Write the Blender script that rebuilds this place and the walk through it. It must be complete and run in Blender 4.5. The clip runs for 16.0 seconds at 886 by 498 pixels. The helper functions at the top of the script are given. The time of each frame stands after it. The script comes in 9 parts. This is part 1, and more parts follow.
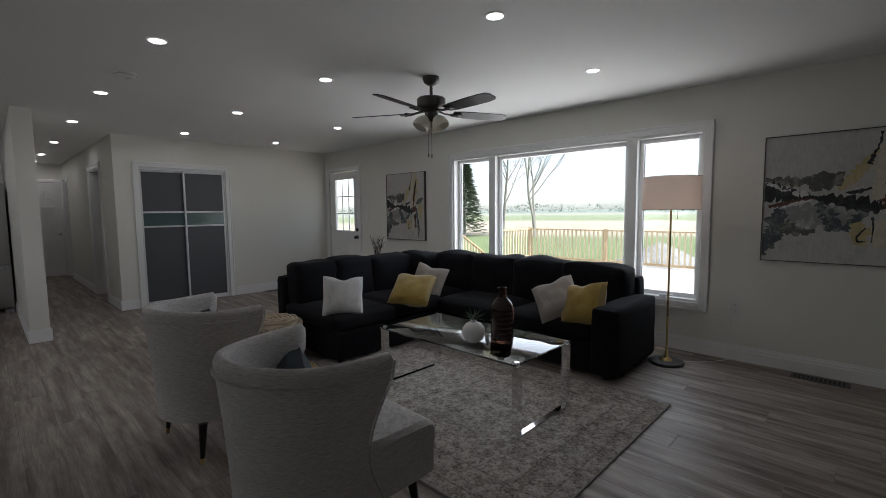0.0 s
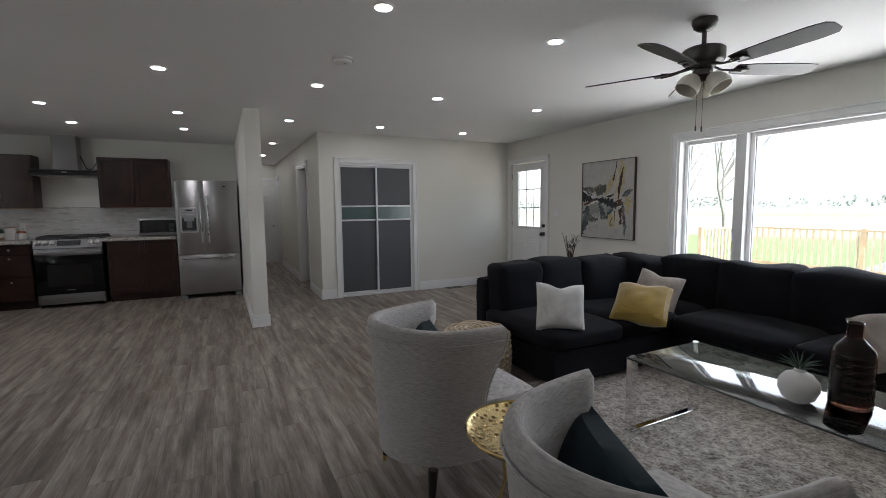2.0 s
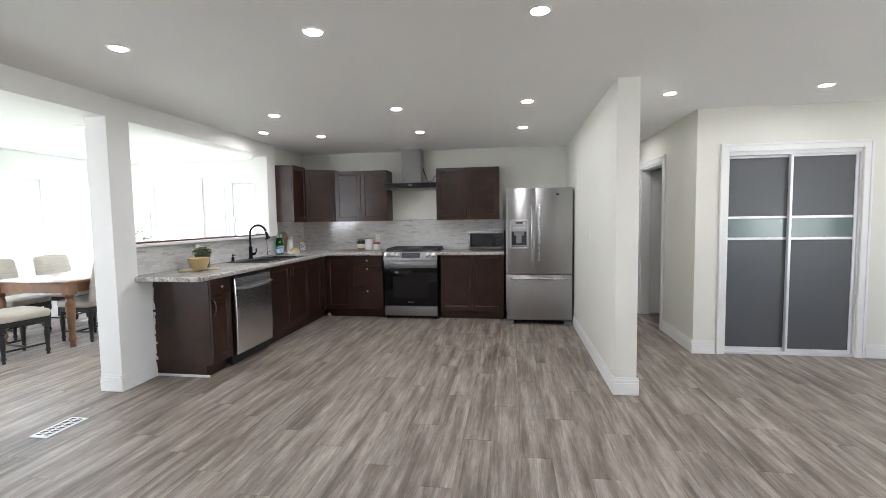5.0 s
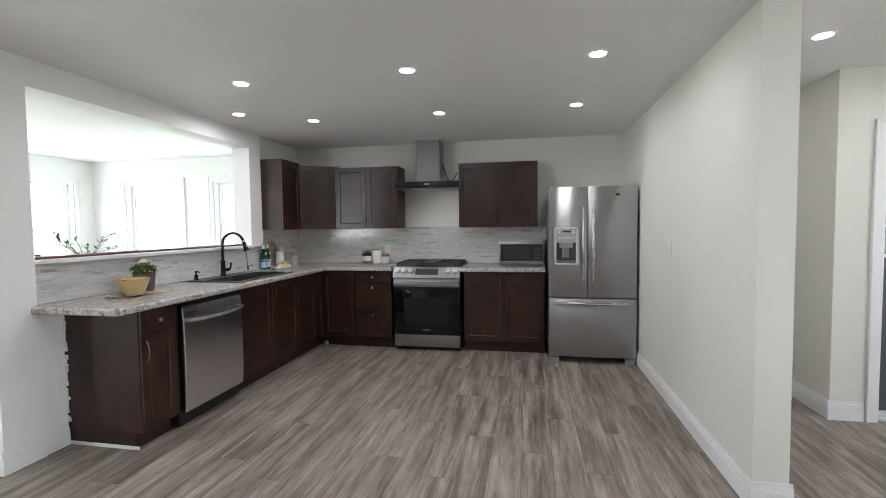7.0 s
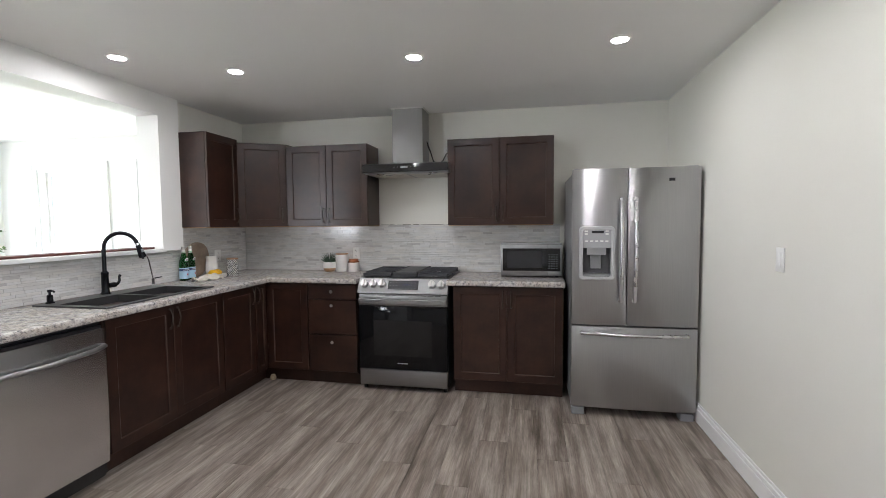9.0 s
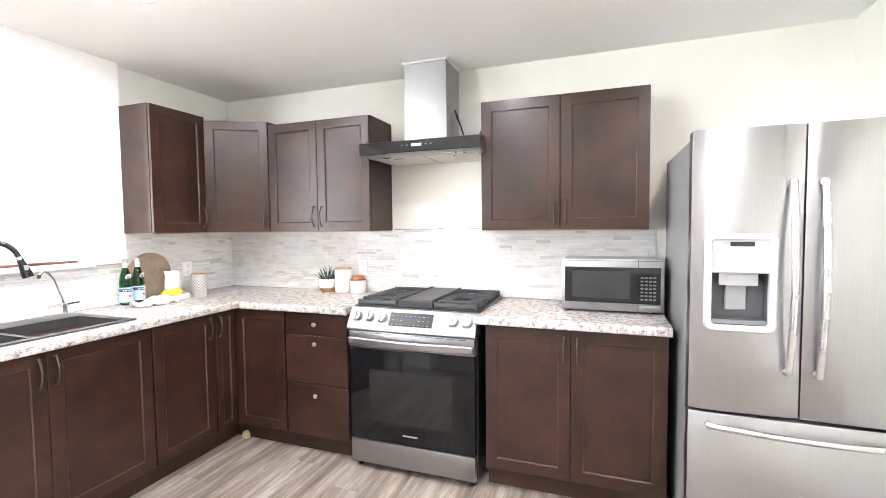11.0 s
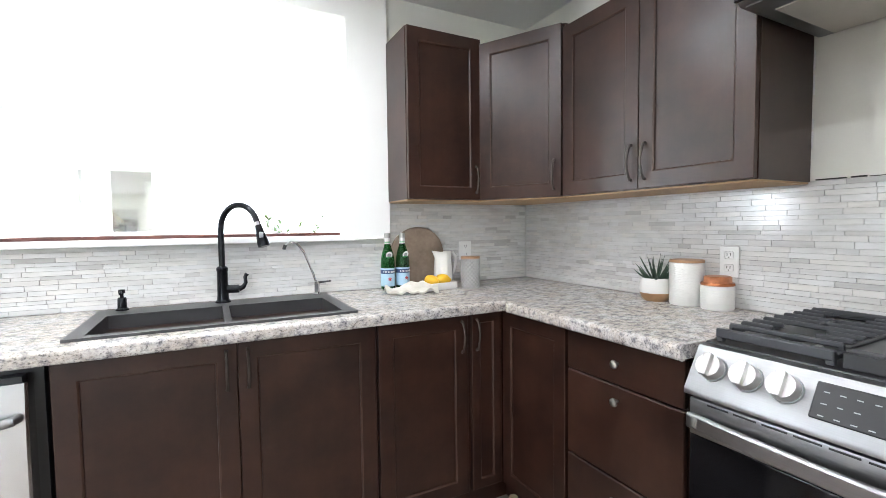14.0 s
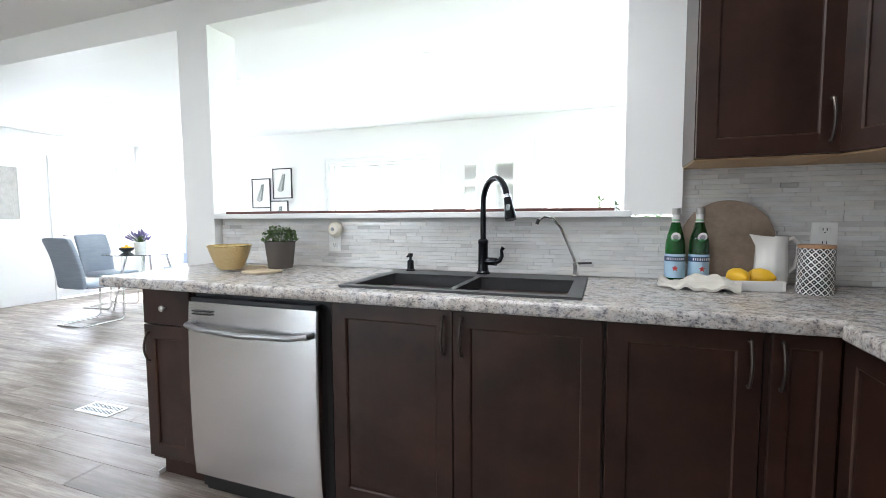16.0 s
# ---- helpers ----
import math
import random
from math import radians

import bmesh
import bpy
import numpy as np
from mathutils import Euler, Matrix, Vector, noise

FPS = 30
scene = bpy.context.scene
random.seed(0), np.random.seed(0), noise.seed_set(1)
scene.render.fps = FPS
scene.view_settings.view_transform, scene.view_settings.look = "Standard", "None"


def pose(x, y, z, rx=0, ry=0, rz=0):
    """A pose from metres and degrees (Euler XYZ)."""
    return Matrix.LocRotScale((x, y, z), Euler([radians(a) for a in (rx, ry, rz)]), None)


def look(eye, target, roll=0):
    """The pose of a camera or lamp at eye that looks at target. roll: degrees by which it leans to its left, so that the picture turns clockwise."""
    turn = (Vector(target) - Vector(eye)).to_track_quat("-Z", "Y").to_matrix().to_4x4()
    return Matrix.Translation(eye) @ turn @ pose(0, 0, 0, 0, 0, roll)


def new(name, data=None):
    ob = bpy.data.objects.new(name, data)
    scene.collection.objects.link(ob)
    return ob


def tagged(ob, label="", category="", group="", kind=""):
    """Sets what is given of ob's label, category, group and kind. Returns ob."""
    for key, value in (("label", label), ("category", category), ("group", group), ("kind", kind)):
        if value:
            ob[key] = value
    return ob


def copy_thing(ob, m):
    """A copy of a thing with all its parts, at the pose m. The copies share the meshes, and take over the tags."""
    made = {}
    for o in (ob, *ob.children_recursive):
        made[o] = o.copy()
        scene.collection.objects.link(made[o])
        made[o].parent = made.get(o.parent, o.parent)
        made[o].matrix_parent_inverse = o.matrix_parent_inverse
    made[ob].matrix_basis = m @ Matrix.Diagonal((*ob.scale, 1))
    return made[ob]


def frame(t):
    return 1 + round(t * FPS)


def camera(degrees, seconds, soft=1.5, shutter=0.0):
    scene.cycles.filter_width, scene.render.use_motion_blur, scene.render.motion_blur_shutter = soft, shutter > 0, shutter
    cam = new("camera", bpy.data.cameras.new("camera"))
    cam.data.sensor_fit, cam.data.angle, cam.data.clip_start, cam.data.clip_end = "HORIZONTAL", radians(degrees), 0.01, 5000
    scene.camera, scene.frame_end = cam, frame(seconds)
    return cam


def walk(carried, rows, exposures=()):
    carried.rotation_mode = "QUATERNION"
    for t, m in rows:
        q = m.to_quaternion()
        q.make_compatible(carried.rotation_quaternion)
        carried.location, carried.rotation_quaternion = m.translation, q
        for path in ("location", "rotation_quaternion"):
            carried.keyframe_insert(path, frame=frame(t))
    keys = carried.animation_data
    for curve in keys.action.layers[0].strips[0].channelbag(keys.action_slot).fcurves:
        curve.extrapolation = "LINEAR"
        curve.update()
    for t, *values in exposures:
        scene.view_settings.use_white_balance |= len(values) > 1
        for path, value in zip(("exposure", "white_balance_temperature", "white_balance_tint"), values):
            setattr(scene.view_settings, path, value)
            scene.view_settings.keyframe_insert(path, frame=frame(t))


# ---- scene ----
cam = camera(89.7, 16.0, soft=0.8)
PATH = [
    (0, (0.409, 0.156, 1.346), (-0.976, 1.588, 1.175), -0.6),
    (0.5, (0.292, 0.142, 1.328), (-1.172, 1.494, 1.155), -0.4),
    (1, (0.08, 0.126, 1.317), (-1.474, 1.373, 1.144), -0.3),
    (1.5, (-0.173, 0.121, 1.329), (-1.835, 1.219, 1.154), -0.4),
    (2, (-0.486, 0.147, 1.341), (-2.268, 1.036, 1.154), -0.6),
    (2.5, (-0.766, 0.132, 1.335), (-2.662, 0.742, 1.157), -0.8),
    (3, (-1.081, 0.024, 1.331), (-3.042, 0.383, 1.163), -0.9),
    (3.5, (-1.367, -0.053, 1.361), (-3.356, 0.069, 1.194), -1.0),
    (4, (-1.695, -0.153, 1.384), (-3.687, -0.247, 1.222), -1.2),
    (4.5, (-2.003, -0.261, 1.403), (-3.983, -0.499, 1.241), -1.1),
    (7, (-3.529, -0.638, 1.397), (-5.49, -1.015, 1.297), -0.7),
    (7.5, (-3.863, -0.623, 1.375), (-5.825, -1.002, 1.278), -0.7),
    (8, (-4.183, -0.646, 1.358), (-6.145, -1.021, 1.26), -0.6),
    (8.5, (-4.504, -0.707, 1.4), (-6.467, -1.075, 1.287), -0.5),
    (11, (-6.143, -0.759, 1.414), (-8.021, -1.437, 1.311), -0.6),
    (11.5, (-6.372, -0.851, 1.393), (-8.202, -1.650, 1.290), -0.4),
    (12, (-6.580, -0.989, 1.387), (-8.358, -1.899, 1.282), -0.4),
    (12.5, (-6.769, -1.093, 1.360), (-8.427, -2.206, 1.250), -0.4),
    (13, (-6.993, -1.172, 1.344), (-8.462, -2.525, 1.233), -0.7),
    (13.5, (-7.156, -1.285, 1.298), (-8.403, -2.846, 1.193), -0.7),
    (14, (-7.285, -1.441, 1.261), (-8.210, -3.212, 1.158), -0.7),
    (14.5, (-7.451, -1.516, 1.219), (-7.932, -3.455, 1.135), -1.1),
    (15, (-7.668, -1.563, 1.207), (-7.616, -3.561, 1.128), -0.8),
    (15.5, (-7.798, -1.614, 1.208), (-7.365, -3.563, 1.095), -0.6),
    (16, (-7.823, -1.639, 1.199), (-7.142, -3.514, 1.056), -0.3),
]
EXPOSURES = [(0, 0.92, 6100, 14), (1.5, 1.25, 6100, 14), (2.2, 1.8, 6100, 14), (2.5, 2.12, 6100, 14), (3.0, 3.02, 6100, 14), (3.5, 3.32, 6100, 14), (4.5, 3.2, 6080, 13), (7, 2.9, 6050, 13), (8.7, 3.02, 6100, 14), (10.8, 4.95, 6200, 14), (12.5, 5.3, 6150, 14), (13.5, 4.68, 6000, 12), (14.5, 3.82, 5850, 10), (16, 3.45, 5800, 10)]
walk(cam, [(t, look(eye, target, roll)) for t, eye, target, roll in PATH], EXPOSURES)

# ---- daylight: a bright, thinly overcast sky ----
world = bpy.data.worlds.new("overcast_sky")
scene.world = world
world.use_nodes = True
wn = world.node_tree.nodes
sky = wn.new("ShaderNodeTexSky")
sky.sky_type, sky.sun_disc = "NISHITA", False
sky.sun_elevation, sky.sun_rotation = radians(55), radians(93)
sky.air_density, sky.dust_density, sky.ozone_density = 1.0, 1.0, 1.0
wn["Background"].inputs["Strength"].default_value = 0.15
pale = wn.new("ShaderNodeHueSaturation")
pale.inputs["Saturation"].default_value = 0.55
world.node_tree.links.new(sky.outputs[0], pale.inputs["Color"])
world.node_tree.links.new(pale.outputs[0], wn["Background"].inputs["Color"])
sun_data = bpy.data.lights.new("sun", "SUN")
sun_data.energy, sun_data.angle, sun_data.color = 5.0, radians(4), (1.0, 0.96, 0.90)
sun = new("sun", sun_data)
sun.matrix_world = look((0, 0, 0), (-math.sin(radians(93)) * 0.57, -math.cos(radians(93)) * 0.57, -0.82))


# sky light standing in the window openings: centre, width, height, way it faces, power
for cx, cy, cz, w, h, turn, power in ((-2.26, 4.91, 1.26, 3.0, 1.5, 180, 3.7), (-8.015, -7.315, 1.36, 1.83, 1.44, 0, 2.2), (-4.89, -7.315, 1.295, 1.58, 1.31, 0, 4.0), (-9.395, -6.12, 1.355, 0.92, 1.43, -90, 1.8), (-9.395, -4.625, 1.355, 0.91, 1.43, -90, 1.8), (-0.055, -6.385, 1.44, 0.57, 0.96, 90, 20.0)):
    lamp_data = bpy.data.lights.new("window_daylight", "AREA")
    lamp_data.shape, lamp_data.size, lamp_data.size_y = "RECTANGLE", w, h
    lamp_data.energy, lamp_data.color = power * w * h, (0.97, 0.98, 1.0)
    lamp_ob = new("window_daylight", lamp_data)
    lamp_ob.matrix_world = pose(cx, cy, cz, 90, 0, turn)


# ---- materials ----
def material(name):
    m = bpy.data.materials.new(name)
    m.use_nodes = True
    t = m.node_tree
    return m, t.nodes, t.links, t.nodes["Principled BSDF"]


def coords(n, l, scale, space="Object", shift=False):
    tc = n.new("ShaderNodeTexCoord")
    mp = n.new("ShaderNodeMapping")
    mp.inputs["Scale"].default_value = scale
    l.new(tc.outputs[space], mp.inputs["Vector"])
    if shift:
        oi = n.new("ShaderNodeObjectInfo")
        mul = n.new("ShaderNodeMath")
        mul.operation = "MULTIPLY"
        mul.inputs[1].default_value = 37.0
        l.new(oi.outputs["Random"], mul.inputs[0])
        l.new(mul.outputs[0], mp.inputs["Location"])
    return mp.outputs[0]


def noise_node(n, l, vec, scale, detail=6, rough=0.6):
    t = n.new("ShaderNodeTexNoise")
    t.inputs["Scale"].default_value, t.inputs["Detail"].default_value, t.inputs["Roughness"].default_value = scale, detail, rough
    l.new(vec, t.inputs["Vector"])
    return t.outputs["Fac"]


def ramp(n, l, fac, stops):
    r = n.new("ShaderNodeValToRGB")
    while len(r.color_ramp.elements) < len(stops):
        r.color_ramp.elements.new(0.5)
    for e, (p, c) in zip(r.color_ramp.elements, stops):
        e.position, e.color = p, (*c, 1)
    l.new(fac, r.inputs[0])
    return r.outputs[0]


def mixed(n, l, fac, a, b, blend="MIX"):
    m = n.new("ShaderNodeMix")
    m.data_type, m.blend_type = "RGBA", blend
    for sock, v in ((m.inputs[0], fac), (m.inputs[6], a), (m.inputs[7], b)):
        if isinstance(v, (int, float)):
            sock.default_value = v
        elif isinstance(v, tuple):
            sock.default_value = (*v, 1)
        else:
            l.new(v, sock)
    return m.outputs[2]


def bump(n, l, b, height, strength, dist=0.002):
    k = n.new("ShaderNodeBump")
    k.inputs["Strength"].default_value, k.inputs["Distance"].default_value = strength, dist
    l.new(height, k.inputs["Height"])
    l.new(k.outputs[0], b.inputs["Normal"])


def shade(c, k):
    return tuple(min(1.0, v * k) for v in c)


def surface(name, color, rough=0.5, metal=0.0, vary=0.12, scale=(3, 3, 3), grain=(60, 60, 60), bumps=0.1, dist=0.001, coat=0.0, sheen=0.0, space="Object", shift=False):
    """A plain material with blotches and grain of its own."""
    m, n, l, b = material(name)
    v1, v2 = coords(n, l, scale, space, shift), coords(n, l, grain, space, shift)
    n1, n2 = noise_node(n, l, v1, 1.0, 4), noise_node(n, l, v2, 1.0, 3)
    c1 = ramp(n, l, n1, [(0.3, shade(color, 1 - vary)), (0.7, shade(color, 1 + vary))])
    c2 = ramp(n, l, n2, [(0.3, shade((1, 1, 1), 1 - vary * 0.8)), (0.7, (1, 1, 1))])
    l.new(mixed(n, l, 1.0, c1, c2, "MULTIPLY"), b.inputs["Base Color"])
    r = n.new("ShaderNodeMapRange")
    r.inputs["To Min"].default_value, r.inputs["To Max"].default_value = max(0.02, rough - 0.06), min(1, rough + 0.06)
    l.new(n1, r.inputs["Value"])
    l.new(r.outputs[0], b.inputs["Roughness"])
    b.inputs["Metallic"].default_value, b.inputs["Coat Weight"].default_value, b.inputs["Sheen Weight"].default_value = metal, coat, sheen
    if bumps:
        bump(n, l, b, n2, bumps, dist)
    return m


def weave(name, color, dark, size=260, vary=0.25, rough=0.9, sheen=0.2, slub=(6, 90)):
    """Woven cloth: threads, slubs and soft blotches."""
    m, n, l, b = material(name)
    v = coords(n, l, (1, 1, 1))
    w1, w2 = n.new("ShaderNodeTexWave"), n.new("ShaderNodeTexWave")
    w1.bands_direction, w2.bands_direction = "DIAGONAL", "Z"
    for w in (w1, w2):
        w.inputs["Scale"].default_value, w.inputs["Distortion"].default_value = size, 3.0
        l.new(v, w.inputs["Vector"])
    s = noise_node(n, l, coords(n, l, (slub[0], slub[0], slub[1])), 1.0, 5)
    big = noise_node(n, l, v, 5.0, 3)
    c = ramp(n, l, s, [(0.35, dark), (0.62, color)])
    c = mixed(n, l, 1.0, c, ramp(n, l, big, [(0.3, (1 - vary,) * 3), (0.7, (1, 1, 1))]), "MULTIPLY")
    c = mixed(n, l, 0.35, c, ramp(n, l, w1.outputs["Fac"], [(0.0, dark), (1.0, color)]))
    l.new(c, b.inputs["Base Color"])
    b.inputs["Roughness"].default_value, b.inputs["Sheen Weight"].default_value, b.inputs["Specular IOR Level"].default_value = rough, sheen, 0.25
    h = n.new("ShaderNodeMath")
    l.new(w1.outputs["Fac"], h.inputs[0])
    l.new(w2.outputs["Fac"], h.inputs[1])
    bump(n, l, b, h.outputs[0], 0.25, 0.001)
    return m


def glass(name, tint=(1, 1, 1), rough=0.0, ior=1.45):
    m, n, l, b = material(name)
    b.inputs["Base Color"].default_value = (*tint, 1)
    b.inputs["Roughness"].default_value, b.inputs["IOR"].default_value, b.inputs["Transmission Weight"].default_value = rough, ior, 1.0
    return m


def pane_glass(name, tint=(0.96, 0.98, 0.97)):
    """Thin window glass: clear with a faint mirror on it."""
    m, n, l, b = material(name)
    clear, mirror, mx, lw, pw, ma = n.new("ShaderNodeBsdfTransparent"), n.new("ShaderNodeBsdfGlossy"), n.new("ShaderNodeMixShader"), n.new("ShaderNodeLayerWeight"), n.new("ShaderNodeMath"), n.new("ShaderNodeMath")
    clear.inputs[0].default_value = (*tint, 1)
    mirror.inputs["Roughness"].default_value = 0.0
    pw.operation, pw.inputs[1].default_value = "POWER", 5.0
    ma.operation, ma.inputs[1].default_value, ma.inputs[2].default_value = "MULTIPLY_ADD", 0.55, 0.03
    l.new(lw.outputs["Facing"], pw.inputs[0])
    l.new(pw.outputs[0], ma.inputs[0])
    l.new(ma.outputs[0], mx.inputs[0])
    l.new(clear.outputs[0], mx.inputs[1])
    l.new(mirror.outputs[0], mx.inputs[2])
    l.new(mx.outputs[0], n["Material Output"].inputs["Surface"])
    return m


def lamp_glow(name, color, strength):
    m, n, l, b = material(name)
    b.inputs["Base Color"].default_value = (0.9, 0.9, 0.9, 1)
    b.inputs["Emission Color"].default_value, b.inputs["Emission Strength"].default_value = (*color, 1), strength
    return m


def plank_floor(name):
    """Grey-brown driftwood vinyl planks, streaked along x, each board its own shade."""
    m, n, l, b = material(name)
    geo, oi, off, add = n.new("ShaderNodeNewGeometry"), n.new("ShaderNodeObjectInfo"), n.new("ShaderNodeVectorMath"), n.new("ShaderNodeVectorMath")
    comb = n.new("ShaderNodeMath")
    l.new(oi.outputs["Random"], comb.inputs[0])
    l.new(geo.outputs["Random Per Island"], comb.inputs[1])
    off.operation, add.operation = "SCALE", "ADD"
    off.inputs[0].default_value = (19.0, 7.0, 3.0)
    l.new(comb.outputs[0], off.inputs["Scale"])
    l.new(geo.outputs["Position"], add.inputs[0])
    l.new(off.outputs[0], add.inputs[1])

    def mapped(sc):
        mp = n.new("ShaderNodeMapping")
        mp.inputs["Scale"].default_value = sc
        l.new(add.outputs[0], mp.inputs["Vector"])
        return mp.outputs[0]
    streak = noise_node(n, l, mapped((1.2, 14.5, 1)), 1.0, 7, 0.62)
    fine = noise_node(n, l, mapped((5, 120, 1)), 1.0, 4, 0.7)
    knots = noise_node(n, l, mapped((1.6, 9, 1)), 1.0, 9, 0.74)
    c = ramp(n, l, streak, [(0.30, (0.150, 0.120, 0.099)), (0.42, (0.245, 0.206, 0.178)), (0.55, (0.385, 0.342, 0.306)), (0.72, (0.52, 0.475, 0.435))])
    c = mixed(n, l, 0.65, c, ramp(n, l, knots, [(0.36, (0.20, 0.175, 0.155)), (0.50, (0.45, 0.43, 0.41)), (0.62, (0.66, 0.64, 0.62))]), "OVERLAY")
    c = mixed(n, l, 0.75, c, ramp(n, l, fine, [(0.34, (0.55, 0.53, 0.51)), (0.64, (1, 1, 1))]), "MULTIPLY")
    tone = ramp(n, l, comb.outputs[0], [(0.0, (0.93, 0.925, 0.92)), (1.0, (1.0, 1.0, 1.0))])
    l.new(mixed(n, l, 1.0, c, tone, "MULTIPLY"), b.inputs["Base Color"])
    r = n.new("ShaderNodeMapRange")
    r.inputs["To Min"].default_value, r.inputs["To Max"].default_value = 0.38, 0.55
    l.new(streak, r.inputs["Value"])
    l.new(r.outputs[0], b.inputs["Roughness"])
    b.inputs["Specular IOR Level"].default_value = 0.45
    bump(n, l, b, fine, 0.25, 0.0006)
    return m


def marble_tile(name):
    """Pale grey and cream marble strips, each with a tone of its own."""
    m, n, l, b = material(name)
    geo, oi = n.new("ShaderNodeNewGeometry"), n.new("ShaderNodeObjectInfo")
    a, f = n.new("ShaderNodeMath"), n.new("ShaderNodeMath")
    l.new(oi.outputs["Random"], a.inputs[0])
    l.new(geo.outputs["Random Per Island"], a.inputs[1])
    f.operation = "FRACT"
    l.new(a.outputs[0], f.inputs[0])
    tone = ramp(n, l, f.outputs[0], [(0.0, (0.70, 0.695, 0.685)), (0.25, (0.655, 0.655, 0.65)), (0.45, (0.69, 0.67, 0.635)), (0.62, (0.62, 0.62, 0.615)), (0.80, (0.68, 0.665, 0.64)), (0.93, (0.58, 0.57, 0.56)), (1.0, (0.47, 0.46, 0.45))])
    mp = n.new("ShaderNodeMapping")
    mp.inputs["Scale"].default_value = (6, 6, 30)
    l.new(geo.outputs["Position"], mp.inputs["Vector"])
    v = noise_node(n, l, mp.outputs[0], 1.0, 8, 0.7)
    l.new(mixed(n, l, 1.0, tone, ramp(n, l, v, [(0.3, (0.80, 0.795, 0.79)), (0.55, (1, 1, 1))]), "MULTIPLY"), b.inputs["Base Color"])
    b.inputs["Roughness"].default_value = 0.16
    bump(n, l, b, v, 0.05, 0.001)
    return m


def granite_top(name):
    """Laminate worktop: white and grey granite with dark and tan flecks."""
    m, n, l, b = material(name)
    v = coords(n, l, (1.25, 1.6, 1.6))
    n1, n2, n3 = noise_node(n, l, v, 24, 9, 0.74), noise_node(n, l, v, 7, 6, 0.7), noise_node(n, l, v, 95, 6, 0.75)
    base = ramp(n, l, n1, [(0.35, (0.12, 0.12, 0.135)), (0.42, (0.33, 0.325, 0.34)), (0.48, (0.52, 0.505, 0.495)), (0.58, (0.64, 0.625, 0.61)), (0.70, (0.71, 0.70, 0.685))])
    tan = ramp(n, l, n2, [(0.44, (0.92, 0.91, 0.91)), (0.56, (0.78, 0.68, 0.58)), (0.68, (0.95, 0.93, 0.92))])
    c = mixed(n, l, 0.6, base, tan, "MULTIPLY")
    c = mixed(n, l, 0.85, c, ramp(n, l, n3, [(0.38, (0.16, 0.15, 0.16)), (0.45, (0.85, 0.84, 0.83)), (0.56, (1.05, 1.04, 1.03))]), "MULTIPLY")
    l.new(c, b.inputs["Base Color"])
    b.inputs["Roughness"].default_value = 0.24
    bump(n, l, b, n3, 0.04, 0.0005)
    return m


def stained_wood(name, dark, light, rough=0.36, grain=(3, 3, 26), coat=0.06):
    m, n, l, b = material(name)
    big = noise_node(n, l, coords(n, l, (4, 4, 5), shift=True), 1.0, 6, 0.62)
    g = noise_node(n, l, coords(n, l, (grain[2], grain[2], grain[0]), shift=True), 1.0, 5, 0.65)
    c = ramp(n, l, big, [(0.3, dark), (0.7, light)])
    l.new(mixed(n, l, 0.5, c, ramp(n, l, g, [(0.3, (0.65, 0.6, 0.56)), (0.65, (1, 1, 1))]), "MULTIPLY"), b.inputs["Base Color"])
    b.inputs["Roughness"].default_value, b.inputs["Coat Weight"].default_value, b.inputs["Coat Roughness"].default_value = rough, coat, 0.25
    b.inputs["Specular IOR Level"].default_value = 0.40
    bump(n, l, b, g, 0.06, 0.0006)
    return m


def brushed(name, color=(0.60, 0.60, 0.60), rough=0.28, along="Z", grain=1.0):
    """Brushed stainless steel."""
    m, n, l, b = material(name)
    sc = {"Z": (90, 90, 1.0), "X": (1.0, 90, 90), "Y": (90, 1.0, 90)}[along]
    g = noise_node(n, l, coords(n, l, sc), 4.0, 4, 0.7)
    smear = noise_node(n, l, coords(n, l, (1.5, 1.5, 1.0)), 1.0, 3)
    c = ramp(n, l, g, [(0.3, shade(color, 1 - 0.12 * grain)), (0.7, shade(color, 1 + 0.08 * grain))])
    l.new(mixed(n, l, 1.0, c, ramp(n, l, smear, [(0.3, (0.9, 0.9, 0.9)), (0.7, (1, 1, 1))]), "MULTIPLY"), b.inputs["Base Color"])
    r = n.new("ShaderNodeMapRange")
    r.inputs["To Min"].default_value, r.inputs["To Max"].default_value = rough - 0.05 * grain, rough + 0.1 * grain
    l.new(g, r.inputs["Value"])
    l.new(r.outputs[0], b.inputs["Roughness"])
    b.inputs["Metallic"].default_value = 1.0
    b.inputs["Anisotropic"].default_value = 0.5
    if along == "Z":
        tg = n.new("ShaderNodeTangent")
        tg.direction_type, tg.axis = "RADIAL", "Z"
        l.new(tg.outputs[0], b.inputs["Tangent"])
        b.inputs["Anisotropic"].default_value, b.inputs["Anisotropic Rotation"].default_value = 0.85, 0.25
    bump(n, l, b, g, 0.04 * grain, 0.0004)
    return m


M_WALL = surface("cream_wall_paint", (0.76, 0.75, 0.69), 0.62, vary=0.02, scale=(0.7, 0.7, 0.7), grain=(180, 180, 180), bumps=0.06)
M_WHITE_WALL = surface("white_wall_paint", (0.84, 0.84, 0.82), 0.6, vary=0.02, scale=(0.7, 0.7, 0.7), grain=(180, 180, 180), bumps=0.06)
M_CEIL = surface("ceiling_paint", (0.85, 0.85, 0.84), 0.75, vary=0.015, scale=(0.5, 0.5, 0.5), grain=(150, 150, 150), bumps=0.08)
M_TRIM = surface("white_trim_paint", (0.84, 0.84, 0.83), 0.35, vary=0.02, grain=(40, 40, 40), bumps=0.03)
M_DOOR = surface("white_door_paint", (0.82, 0.82, 0.81), 0.4, vary=0.02, grain=(30, 30, 30), bumps=0.03)
